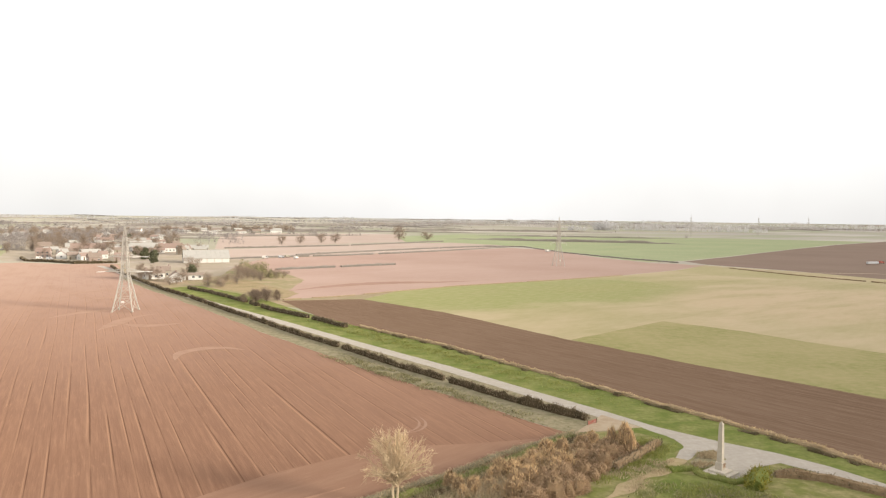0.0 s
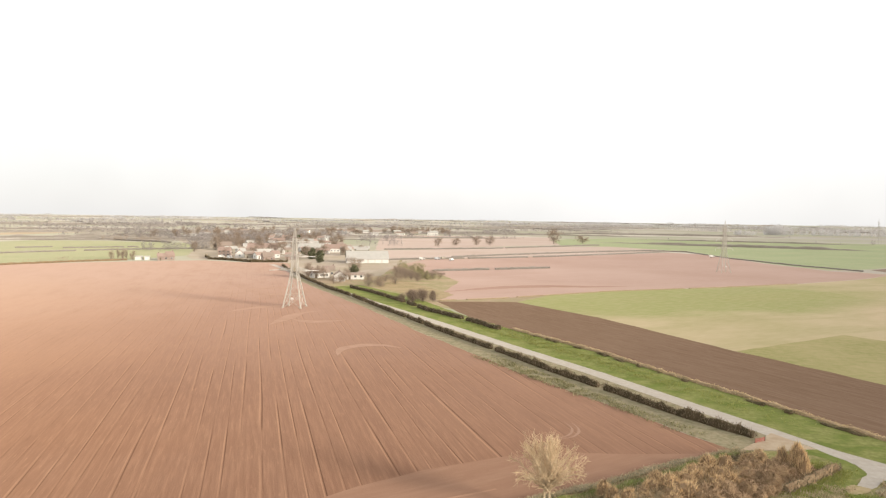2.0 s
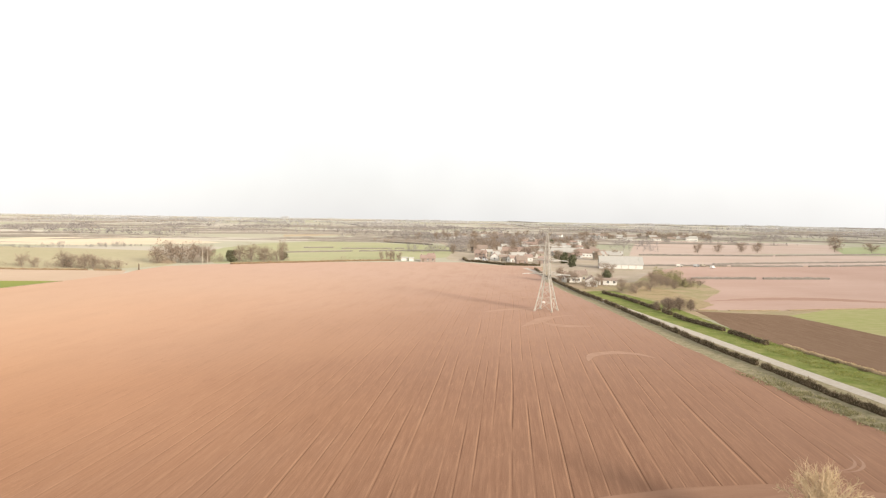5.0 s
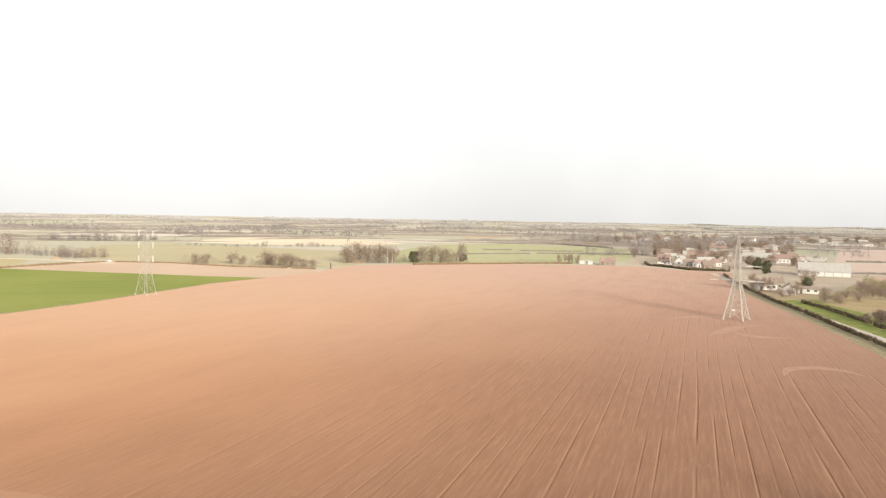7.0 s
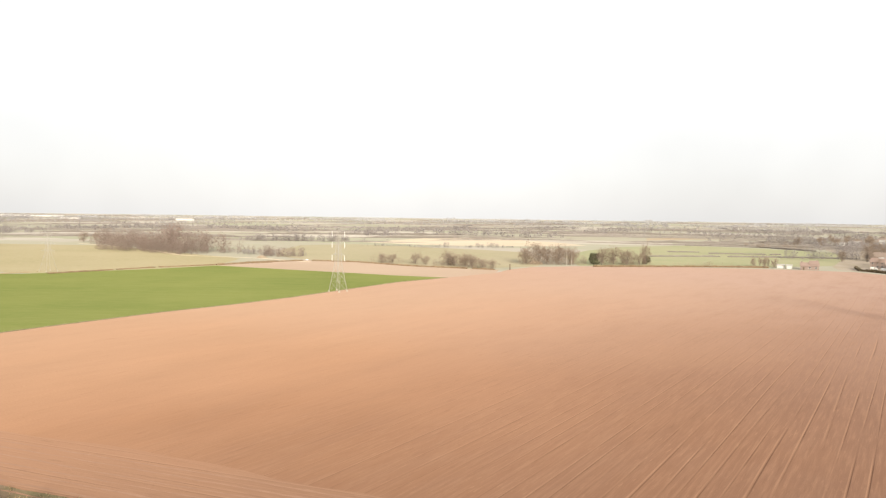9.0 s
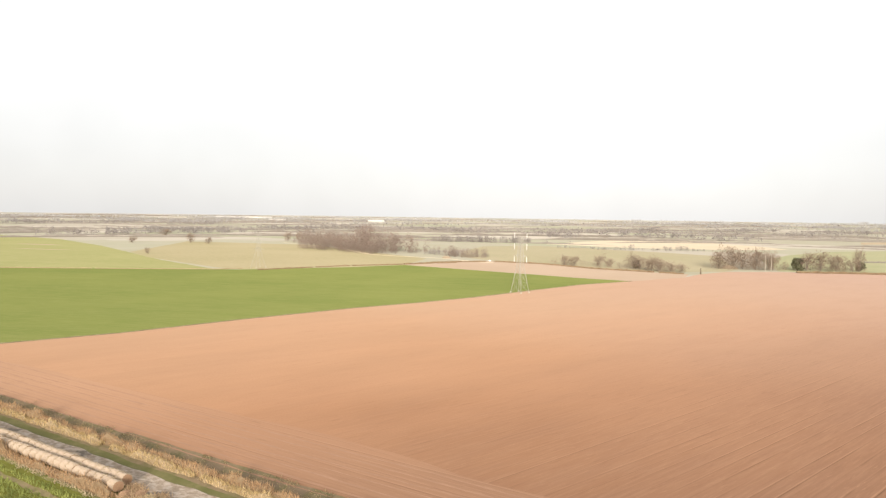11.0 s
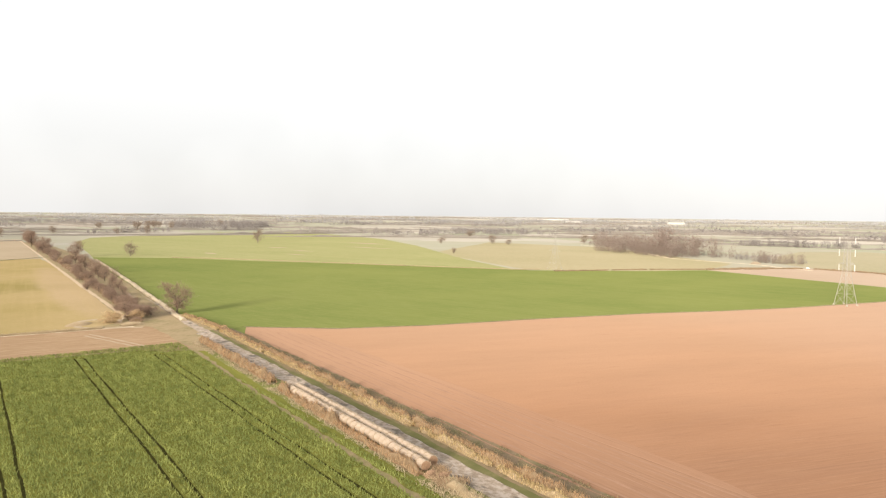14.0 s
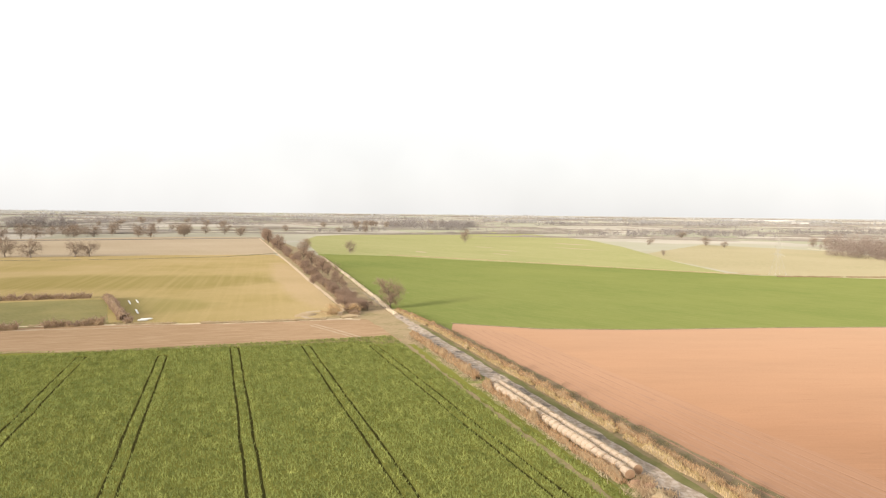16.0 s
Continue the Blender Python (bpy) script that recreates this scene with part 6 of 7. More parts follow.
# ---- straw bales ----
def heap(x, y, w, h, mat, label, seed):
    """A mound of earth or straw."""
    m, rings, n = Mesh(), 5, 14
    c = P(x, y)
    for k in range(rings):
        f = k / (rings - 1)
        for q in range(n):
            t = 6.2832 * q / n
            rr = w / 2 * (1 - f) * (1 + 0.3 * noise.noise(Vector((math.cos(t) * 1.5, math.sin(t) * 1.5, seed + f))))
            m.v.append((c.x + rr * math.cos(t), c.y + rr * math.sin(t) * 0.7, h * math.sin(f * 1.57) ** 0.7 * (1 + 0.25 * noise.noise(Vector((rr * math.cos(t) * 1.7, rr * math.sin(t) * 1.7, seed))))))
        if k:
            m.f += [((k - 1) * n + q, (k - 1) * n + (q + 1) % n, k * n + (q + 1) % n, k * n + q) for q in range(n)]
    single("mound", m, mat, label, "mound", "mounds at field edges", smooth=True)


def bales():
    """Two rows of round bales lying end to end beside the track."""
    r, length = 0.72, 1.5
    rnd = random.Random(4)

    def make(kind):
        ob = thing("straw_bale", "weathered round straw bale in a long row by the track", "bale", "row of straw bales")
        side, ends = Mesh(), Mesh()
        prof = ((0.0, 0.955), (0.02, 0.985), (0.10, 1.0), (0.5, 0.985), (0.90, 1.0), (0.98, 0.985), (1.0, 0.955))
        n = 20
        for k, (t, q) in enumerate(prof):
            for i in range(n):
                a = 6.2832 * i / n
                rr = r * q * (1 + 0.11 * noise.noise(Vector((math.cos(a) * 1.3 + 9 * kind, math.sin(a) * 1.3, t * 1.6))) + 0.03 * noise.noise(Vector((math.cos(a) * 5, math.sin(a) * 5 + 4 * kind, t * 7))))
                side.v.append(((t - 0.5) * length * 0.998, rr * math.cos(a), r * 0.96 + rr * math.sin(a) * (0.93 if math.sin(a) > 0 else 0.94)))
            if k:
                side.f += [((k - 1) * n + i, (k - 1) * n + (i + 1) % n, k * n + (i + 1) % n, k * n + i) for i in range(n)]
        for k in (0, len(prof) - 1):
            ring = side.v[k * n:(k + 1) * n]
            x = ring[0][0] + (0.05 if k else -0.05)
            ends.add(ring + [(x, 0, r * 0.96)], [(i, (i + 1) % n, n) for i in range(n)])
        roll = part("straw_roll", side, HAY, ob, smooth=True)
        loose = Mesh()
        for _ in range(170):
            a, x = rnd.uniform(-0.3, 3.44), length * rnd.choice((rnd.uniform(-0.5, 0.5), rnd.choice((-0.49, 0.49))))
            q = Vector((x, r * 0.97 * math.cos(a), r * 0.96 + r * 0.91 * math.sin(a)))
            d = Vector((rnd.gauss(0, 0.08), 0.12 * math.cos(a) + rnd.gauss(0, 0.08), 0.10 * math.sin(a) + rnd.gauss(0, 0.06)))
            e = Vector((rnd.uniform(-1, 1), rnd.uniform(-1, 1), rnd.uniform(-1, 1))) * 0.03
            loose.add([tuple(q - e), tuple(q + e), tuple(q + d)], [(0, 1, 2)])
        tagged(part("loose_straw", loose, REED_PALE, roll, "loose straw sticking out of the bale"), kind="stuff")
        part("straw_end", ends, HAY_END, ob, "darker rolled end of the bale")
        return ob

    firsts = [make(k) for k in range(4)]
    used = set()
    ang = math.atan2(U.y, U.x)
    count = 33
    for row, nn in ((0, -40.6), (1, -42.0)):
        for i in range(count - (1 if row else 0)):
            p = T(-108.6 + (0.4 if row else 0) + (i + 0.5) * length / K, nn + rnd.uniform(-0.05, 0.05), 0.16)
            m = Matrix.Translation(p) @ Matrix.Rotation(ang + rnd.uniform(-0.04, 0.04), 4, "Z") @ Matrix.Diagonal((1, rnd.uniform(0.97, 1.04), rnd.uniform(0.92, 1.04), 1))
            first = firsts[rnd.randrange(4)]
            if first.name not in used:
                used.add(first.name)
                first.matrix_basis = m
            else:
                old = first.matrix_basis.copy()
                first.matrix_basis = Matrix.Identity(4)
                copy_thing(first, m)
                first.matrix_basis = old
    # the last bales have burst and slumped
    for s0, n0, w0, h0, sd in ((-65.6, -40.6, 2.9, 0.95, 7), (-65.0, -41.8, 2.4, 0.6, 8), (-63.6, -40.6, 2.6, 0.35, 9)):
        p = T(s0, n0)
        heap(p.x / K, p.y / K, w0, h0 * 0.55, HAY_END, "burst straw bale slumped into a reddish mound", sd)


bales()

# ---- buildings ----
def window_mesh(w, h):
    f = Mesh().box(-w / 2, -0.05, 0, w / 2, 0.05, h)
    g = Mesh()
    for k in (0, 1):
        x0 = -w / 2 + 0.08 + k * (w / 2 - 0.04)
        g.box(x0, -0.065, 0.08, x0 + w / 2 - 0.12, -0.045, h - 0.08)
    return f.data("window", WHITE), g.data("pane", GLASS)


WIN, PANE = window_mesh(1.2, 1.2)
DOOR = Mesh().box(-0.5, -0.05, 0, 0.5, 0.05, 2.05).data("door", WOOD)


def house(x, y, turn, w, d, eaves, rise, wall, roof, label, name="house", chimney=1, group="village houses", windows=True):
    """A gabled house: w along its ridge, d across, in metres; its long front faces -y before the turn."""
    ob = thing(name, label, "house" if name == "house" else name.replace("_", " "), group, at=Matrix.Translation(P(x, y)) @ Matrix.Rotation(radians(turn), 4, "Z"))
    a, b = w / 2, d / 2
    m = Mesh().add([(-a, -b, 0), (a, -b, 0), (a, b, 0), (-a, b, 0), (-a, -b, eaves), (a, -b, eaves), (a, b, eaves), (-a, b, eaves), (-a, 0, eaves + rise), (a, 0, eaves + rise)],
                   [(0, 1, 5, 4), (1, 2, 6, 9, 5), (2, 3, 7, 6), (3, 0, 4, 8, 7)])
    part("wall", m, wall, ob)
    m = Mesh()
    o, t, s = 0.35, 0.18, rise / b
    for k in (-1, 1):
        y0, z0 = k * (b + o), eaves - o * s
        v = [(-a - o, y0, z0), (a + o, y0, z0), (a + o, 0, eaves + rise + 0.02), (-a - o, 0, eaves + rise + 0.02)]
        m.add(v + [(p[0], p[1], p[2] + t) for p in v], [(0, 1, 2, 3), (7, 6, 5, 4), (0, 4, 5, 1), (1, 5, 6, 2), (2, 6, 7, 3), (3, 7, 4, 0)])
    part("roof", m, roof, ob)
    for k in range(chimney):
        cx = (-1) ** k * (a - 0.7)
        m = Mesh().box(cx - 0.35, -0.3, eaves + rise - 0.6, cx + 0.35, 0.3, eaves + rise + 1.0).box(cx - 0.42, -0.37, eaves + rise + 0.85, cx + 0.42, 0.37, eaves + rise + 0.98)
        part("chimney", m, BRICK, ob)
    if windows:
        storeys = [0.95] + ([3.3] if eaves > 4.4 else [])
        for side, yy, tt in ((0, -b - 0.03, 0), (1, b + 0.03, 180)):
            for k in range(max(2, int(w / 2.8))):
                cx = -a + (k + 0.5) * w / max(2, int(w / 2.8))
                for z in storeys:
                    if side == 0 and k == 0 and z < 1:
                        part("door", DOOR, None, ob, at=pose(cx, yy, 0, 0, 0, tt))
                    else:
                        win = part("window", WIN, None, ob, at=pose(cx, yy, z, 0, 0, tt))
                        part("pane", PANE, None, win)
        for xx, tt in ((a + 0.03, 90), (-a - 0.03, -90)):
            win = part("window", WIN, None, ob, at=pose(xx, 0, storeys[-1], 0, 0, tt))
            part("pane", PANE, None, win)
    return ob


house(-108.7, 297.6, -66, 6.5, 5.6, 3.0, 1.9, WHITE, TILE_BROWN, "small white gabled cottage by the road", "cottage", 1, "roadside cottages")
house(-105.2, 308.5, 20, 9.0, 5.0, 2.4, 0.9, WHITE, TILE_BROWN, "low white bungalow with a shallow roof", "bungalow", 0, "roadside cottages")
house(-122.7, 310.4, 40, 9.0, 6.0, 3.0, 1.9, WHITE, TILE_BROWN, "white roadside house with a brown roof", "house", 2, "roadside cottages")
house(-122.5, 320.8, 25, 6.5, 6.0, 3.4, 2.0, CREAM, TILE_BROWN, "cream cottage with a brown tiled roof", "house", 1, "roadside cottages")
house(-251.1, 390.1, 35, 11.0, 6.5, 2.8, 2.0, BRICK, TILE_RED, "red brick farmhouse at the field's edge", "house", 2, "farmstead")
house(-249.6, 391.5, 35, 5.0, 5.5, 3.8, 2.2, CREAM, TILE_RED, "pale gabled wing of the farmhouse", "house", 1, "farmstead")
house(-267, 386.9, 38, 5.0, 3.5, 2.2, 0.5, WHITE, TILE_GREY, "small white shed by the farmhouse", "shed", 0, "farmstead", False)
house(-262, 387.6, 38, 3.4, 3.5, 2.2, 0.5, WHITE, TILE_GREY, "small white shed by the farmhouse", "shed", 0, "farmstead", False)


def barn():
    w, d, eaves, rise = 29.0, 20.0, 3.2, 5.0
    ob = thing("barn", "long low farm barn with white wall panels and grey roof", "barn", at=Matrix.Translation(P(-136, 420.1)) @ Matrix.Rotation(radians(22), 4, "Z"))
    a, b = w / 2, d / 2
    m = Mesh().add([(-a, -b, 0), (a, -b, 0), (a, b, 0), (-a, b, 0), (-a, -b, eaves), (a, -b, eaves), (a, b, eaves), (-a, b, eaves), (-a, 0, eaves + rise), (a, 0, eaves + rise)],
                   [(0, 1, 5, 4), (1, 2, 6, 9, 5), (2, 3, 7, 6), (3, 0, 4, 8, 7)])
    part("wall", m, CREAM, ob)
    for k in range(6):
        x0 = -a + k * w / 6
        part("wall_panel", Mesh().box(x0 + 0.15, -b - 0.12, 0.3, x0 + w / 6 - 0.15, -b - 0.02, eaves - 0.1), WHITE, ob)
    for k in range(4):
        part("wall_panel", Mesh().box(-a - 0.12, -b + 0.2 + k * d / 4, 0.3, -a - 0.02, -b - 0.2 + (k + 1) * d / 4, eaves - 0.1), WHITE, ob)
    for s in (-1, 1):
        for k in range(10):
            x0, x1 = -a - 0.4 + k * (w + 0.8) / 10, -a - 0.4 + (k + 1) * (w + 0.8) / 10 - 0.04
            v = [(x0, s * (b + 0.5), eaves - 0.2), (x1, s * (b + 0.5), eaves - 0.2), (x1, 0, eaves + rise + 0.03), (x0, 0, eaves + rise + 0.03)]
            part("roof_sheet", Mesh().add(v + [(p[0], p[1], p[2] + 0.12 + 0.02 * (k % 2)) for p in v], [(0, 1, 2, 3), (7, 6, 5, 4), (0, 4, 5, 1), (1, 5, 6, 2), (2, 6, 7, 3), (3, 7, 4, 0)]), TILE_GREY, ob)


barn()
rv = random.Random(21)
for x, y, turn, w, d, eaves, rise, wall, roof, lab in (
        (-228, 437, -62, 8, 6.5, 3.0, 2.6, WHITE, TILE_RED, "white gabled cottage with a red roof"), (-221, 440, 25, 9, 6, 2.8, 1.8, WHITE, TILE_GREY, "white cottage with a grey roof"),
        (-214, 441, 30, 6, 5, 2.4, 1.6, WHITE, TILE_GREY, "low white outhouse"), (-224, 491, -66, 8, 7, 3.2, 2.8, WHITE, TILE_BROWN, "white gabled house"),
        (-250, 516, 24, 26, 10, 3.4, 3.6, BRICK, TILE_RED, "long brick farm range with a red roof"), (-214, 524, 18, 22, 14, 3.6, 4.0, CREAM, TILE_GREY, "broad grey-roofed farm shed"),
        (-197, 529, 20, 20, 8, 3.6, 3.4, WHITE, TILE_RED, "long white house with a red roof"), (-264, 633, 20, 16, 8, 4.0, 3.4, WHITE, TILE_GREY, "white house with a steep gable"),
        (-274, 544, 28, 14, 7, 3.0, 2.4, WHITE, TILE_GREY, "white bungalow with a grey roof"), (-355, 753, -58, 12, 9, 4.6, 3.4, WHITE, TILE_RED, "tall white gabled house"),
        (-282, 516, 30, 12, 8, 4.4, 3.2, BRICK, TILE_BROWN, "brick house among garden trees")):
    house(x, y, turn, w, d, eaves, rise, wall, roof, lab + " in the village", "house", 1)
for x, y, w, e, wall, roof, lab in (
        (-241.6, 442.8, 9, 4.6, BRICK, TILE_RED, "red brick house"), (-233.3, 449.1, 6, 4.0, WHITE, TILE_GREY, "white gabled house"), (-217.5, 429.9, 7, 3.2, CREAM, TILE_BROWN, "cream cottage"),
        (-209.4, 428, 8, 3.0, WHITE, TILE_RED, "white cottage"), (-223.7, 464.4, 14, 3.0, CREAM, TILE_GREY, "long low outbuilding"), (-206, 443, 6, 3.2, WHITE, TILE_RED, "white cottage"),
        (-197.5, 414.4, 8, 3.0, BRICK, TILE_BROWN, "brick cottage"), (-187.1, 426.6, 9, 3.4, BRICK, TILE_RED, "red brick cottage"), (-199.7, 540.8, 14, 3.4, WHITE, TILE_GREY, "long white building"),
        (-231.1, 532.4, 30, 3.4, BRICK, TILE_GREY, "long brick farm building"), (-251, 620, 10, 3.2, WHITE, TILE_GREY, "white gabled house"), (-297.6, 644.8, 16, 4.2, BRICK, TILE_RED, "red brick terrace"),
        (-307.5, 714.4, 14, 4.2, BRICK, TILE_RED, "red brick terrace"), (-342.4, 724.9, 8, 4.4, WHITE, TILE_RED, "white house"), (-314.6, 1003, 14, 3.4, WHITE, TILE_GREY, "far white building"),
        (-293.8, 1069, 15, 3.4, WHITE, TILE_BROWN, "far white building"), (-277.6, 1089, 15, 3.4, CREAM, TILE_BROWN, "far pale building"), (-246.8, 1083, 19, 4.4, WHITE, TILE_GREY, "far white barn"),
        (-184.6, 548, 20, 2.8, CREAM, TILE_GREY, "low grey-roofed shed")):
    house(x, y, rv.uniform(10, 55), w, min(w, rv.uniform(6.0, 7.5)), e, rv.uniform(1.8, 2.8), wall, roof, lab + " in the village", "house", rv.choice((0, 1, 1, 2)))
for k in range(46):
    far = rv.random()
    x, y = -197 - 162 * far + rv.uniform(-45, 55), 452 + 350 * far + rv.uniform(-25, 45)
    wall, roof = rv.choice(((BRICK, TILE_RED), (BRICK, TILE_BROWN), (WHITE, TILE_GREY), (CREAM, TILE_GREY), (WHITE, TILE_RED), (CREAM, TILE_BROWN)))
    house(x, y, rv.uniform(0, 90), rv.uniform(6.5, 10), rv.uniform(5, 6.2), rv.choice((2.6, 3.0, 4.5)), rv.uniform(1.6, 2.3), wall, roof,
          {BRICK: "red brick", WHITE: "white rendered", CREAM: "cream rendered"}[wall] + " house with " + {TILE_RED: "red", TILE_BROWN: "brown", TILE_GREY: "grey"}[roof] + " roof in the village", "house", rv.choice((0, 1, 1, 2)))
for k in range(95):
    far = rv.random()
    x, y = -202 - 180 * far + rv.uniform(-60, 60), 425 + 393 * far + rv.uniform(-25, 60)
    tree("far", x, y, rv.uniform(6, 13), rv.uniform(6, 11), "bare garden tree among the village houses", "village trees")

for k in range(22):
    f = rv.random()
    a, b = ((-458.3, 1044.2), (-261.3, 1153.1)) if k % 3 else ((-427.7, 707.0), (-521.6, 974.3))
    x, y = a[0] + (b[0] - a[0]) * f + rv.uniform(-20, 20), a[1] + (b[1] - a[1]) * f + rv.uniform(-30, 60)
    wall, roof = rv.choice(((WHITE, TILE_GREY), (WHITE, TILE_BROWN), (CREAM, TILE_GREY), (BRICK, TILE_BROWN)))
    house(x, y, rv.uniform(0, 50), rv.uniform(10, 17), rv.uniform(7, 8.5), rv.choice((3.0, 4.6)), rv.uniform(2, 3), wall, roof,
          {BRICK: "brick", WHITE: "white", CREAM: "cream"}[wall] + " house on the far side of the village", "house", 1)
    for _ in range(3):
        tree("far", x + rv.uniform(-40, 40), y + rv.uniform(-20, 60), rv.uniform(9, 15), rv.uniform(9, 15), "bare garden tree among the village houses", "village trees")
for x, y, h, w in ((-125, 303, 8, 5), (-121.5, 304.5, 7.5, 4.5), (-118.4, 304, 7, 4.5), (-127.5, 308, 8.5, 5), (-118.5, 347, 7, 9), (-89.5, 279, 5, 6), (-86.5, 281.5, 5, 6), (-84, 277, 4, 5), (-59.5, 234, 5, 6), (-57, 236.5, 5.5, 6), (-61.5, 237, 4.5, 5)):
    tree("far", x, y, h, w, "brown bare tree beside the cottages", "garden trees")
puffs(wood_clumps(-104, 378, -72, 314, 9, 6.5, 90, 61), OLIVE_LEAF, "thicket", "dense olive-brown thicket on the scrubby ground", "thicket", tris=90, seed=61, size=0.11)
for x, y in ((-90.5, 331.7), (-86.0, 329.2), (-81.6, 326.7), (-77.2, 324.3), (-72.9, 321.9), (-70.6, 328.3), (-136.0, 392.5), (-134.6, 402.0), (-88.2, 297.8), (-81.7, 291.2), (-105.8, 295.5), (-105.9, 283.3)):
    h = rv.uniform(3.5, 6.5)
    tree("far", x, y, h, h * 1.4, "bushy bare thicket on the scrubby ground", "garden trees", "bush")

puffs(wood_clumps(-300, 560, -430, 800, 90, 12, 150, 71) + wood_clumps(-240, 560, -330, 800, 80, 9, 110, 72) + wood_clumps(-430, 700, -330, 980, 60, 13, 150, 73) + wood_clumps(-330, 470, -300, 560, 30, 9, 60, 74) + wood_clumps(-200, 640, -300, 1000, 60, 8, 110, 75), TWIG_HAZE, "village_thicket", "grey-brown bare trees filling the gardens behind the village", "woodland", tris=110, seed=71, size=0.09)

# ---- distance ----
def ridge(m, a, b, width, height, step):
    """A far hedgerow or wood: a long lumpy mound of crowns that follows the land."""
    k = max(3, int((b - a).length / step))
    d = (b - a).normalized()
    e = Vector((-d.y, d.x, 0))
    prof = ((-0.5, -0.2), (-0.42, 0.6), (-0.2, 0.95), (0.05, 1.0), (0.25, 0.9), (0.43, 0.55), (0.5, -0.2))
    n = len(m.v)
    for i in range(k + 1):
        p = a.lerp(b, i / k)
        far = max(0.0, (p.length - 1500) / 3400)
        ends = 0.02 + 0.98 * min(1.0, 4 * min(i, k - i) / k)
        for c, s in prof:
            q = p + e * width * c
            up = height * s * ends * (0.85 + 0.55 * noise.noise(q / (2.6 * height + 8)) + 0.4 * noise.noise(q / (0.9 * height + 4)))
            m.v.append((q.x, q.y, far * far * 14 + (up if s > 0 else -1.0)))
    for i in range(k):
        m.f += [(n + 7 * i + c, n + 7 * i + c + 1, n + 7 * i + c + 8, n + 7 * i + c + 7) for c in range(6)]


rd = random.Random(8)
rows, bits, woods = Mesh(), [], []


def crowns(p, q, depth, h, gap, out):
    """Tree crowns along a far line, as centres and sizes for puffs."""
    k = max(2, int((q - p).length / gap))
    e = (q - p).normalized()
    e = Vector((-e.y, e.x, 0)) * depth
    for i in range(k):
        t = p.lerp(q, (i + rd.random()) / k) + e * rd.uniform(-0.5, 0.5)
        far = max(0.0, (t.length - 1500) / 3400)
        hh = h * rd.uniform(0.6, 1.15) * (0.8 + 0.5 * noise.noise(t * 0.012))
        out.append((t.x, t.y, hh * 0.52 + far * far * 14, hh * 0.55, hh * 0.5))


for k in range(620):
    r = 560 + 3900 * rd.random() ** 1.35
    a = rd.uniform(-40, 165)
    x, y = -r * math.sin(radians(a)), r * math.cos(radians(a))
    if r < 930 or (r < 1000 and (a < 32 or a > 92)) or (a < -4 and r < 2300):
        continue
    b = radians(rd.choice((42, 132, 42, 132, 90)) + rd.uniform(-8, 8)) if r > 1700 else radians(a + rd.gauss(0, 14))
    p = Vector((x, y, 0))
    q = p + Vector((math.cos(b), math.sin(b), 0)) * rd.uniform(90, 330) * (1 + r / 2500)
    low = rd.choice((1.4, 1.8, 2.2, 3.0)) * (1 + r / 5000)
    ridge(rows, p, q, 2.5 + r / 900, low, 5 + r / 260)
    if rd.random() < 0.45:
        crowns(p, q, 4, rd.uniform(4.5, 9), rd.choice((9, 14, 26, 50)), bits)
for k in range(300):
    r = rd.uniform(1100, 4700) if k < 190 else rd.uniform(2800, 4700)
    a = radians(rd.uniform(-36, 160))
    p = Vector((-r * math.sin(a), r * math.cos(a), 0))
    if (a < 0.1 and r < 2300) or (r < 1500 and (a < 0.55 or a > 1.7)):
        continue
    q = p + Vector((rd.uniform(-1, 1), rd.uniform(-1, 1), 0)).normalized() * rd.uniform(90, 380)
    crowns(p, q, rd.uniform(20, 90), rd.uniform(8, 13), 4.5, woods)
for k in range(330):
    r = rd.uniform(1350, 4600)
    a = radians(rd.uniform(-34, 148))
    if (a < 0.1 and r < 2500) or (r < 1800 and (a < 0.6 or a > 1.6)):
        continue
    p = Vector((-r * math.sin(a), r * math.cos(a), 0))
    b = a + rd.gauss(0, 0.35)
    q = p + Vector((math.cos(b), math.sin(b), 0)) * rd.uniform(120, 420)
    crowns(p, q, rd.uniform(12, 60), rd.uniform(6, 11), 7.0, woods)
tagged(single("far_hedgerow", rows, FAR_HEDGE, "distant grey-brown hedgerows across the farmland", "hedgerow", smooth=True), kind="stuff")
# distance bands: each takes a hazier twig colour than the one before
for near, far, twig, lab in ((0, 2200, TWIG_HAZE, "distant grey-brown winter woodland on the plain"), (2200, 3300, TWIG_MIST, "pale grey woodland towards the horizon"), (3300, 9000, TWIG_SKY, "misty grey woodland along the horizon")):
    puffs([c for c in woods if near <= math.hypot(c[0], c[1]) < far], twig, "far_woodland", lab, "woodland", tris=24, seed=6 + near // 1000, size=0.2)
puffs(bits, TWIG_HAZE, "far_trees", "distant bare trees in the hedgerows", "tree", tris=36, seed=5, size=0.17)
puffs(wood_clumps(-600, 70, -505, 118, 60, 19, 190, 2) + wood_clumps(-720, 76, -610, 84, 40, 15, 90, 20) + wood_clumps(-470, 140, -452, 162, 16, 10, 40, 19) + wood_clumps(-684.6, 59.5, -652.9, 115.8, 30, 11, 40, 3) + wood_clumps(-537, 139.2, -499.5, 164, 20, 7, 40, 4), TWIG_WOOD, "woodland", "reddish-brown bare wood beyond the pasture", "woodland", tris=110, seed=7, size=0.075)
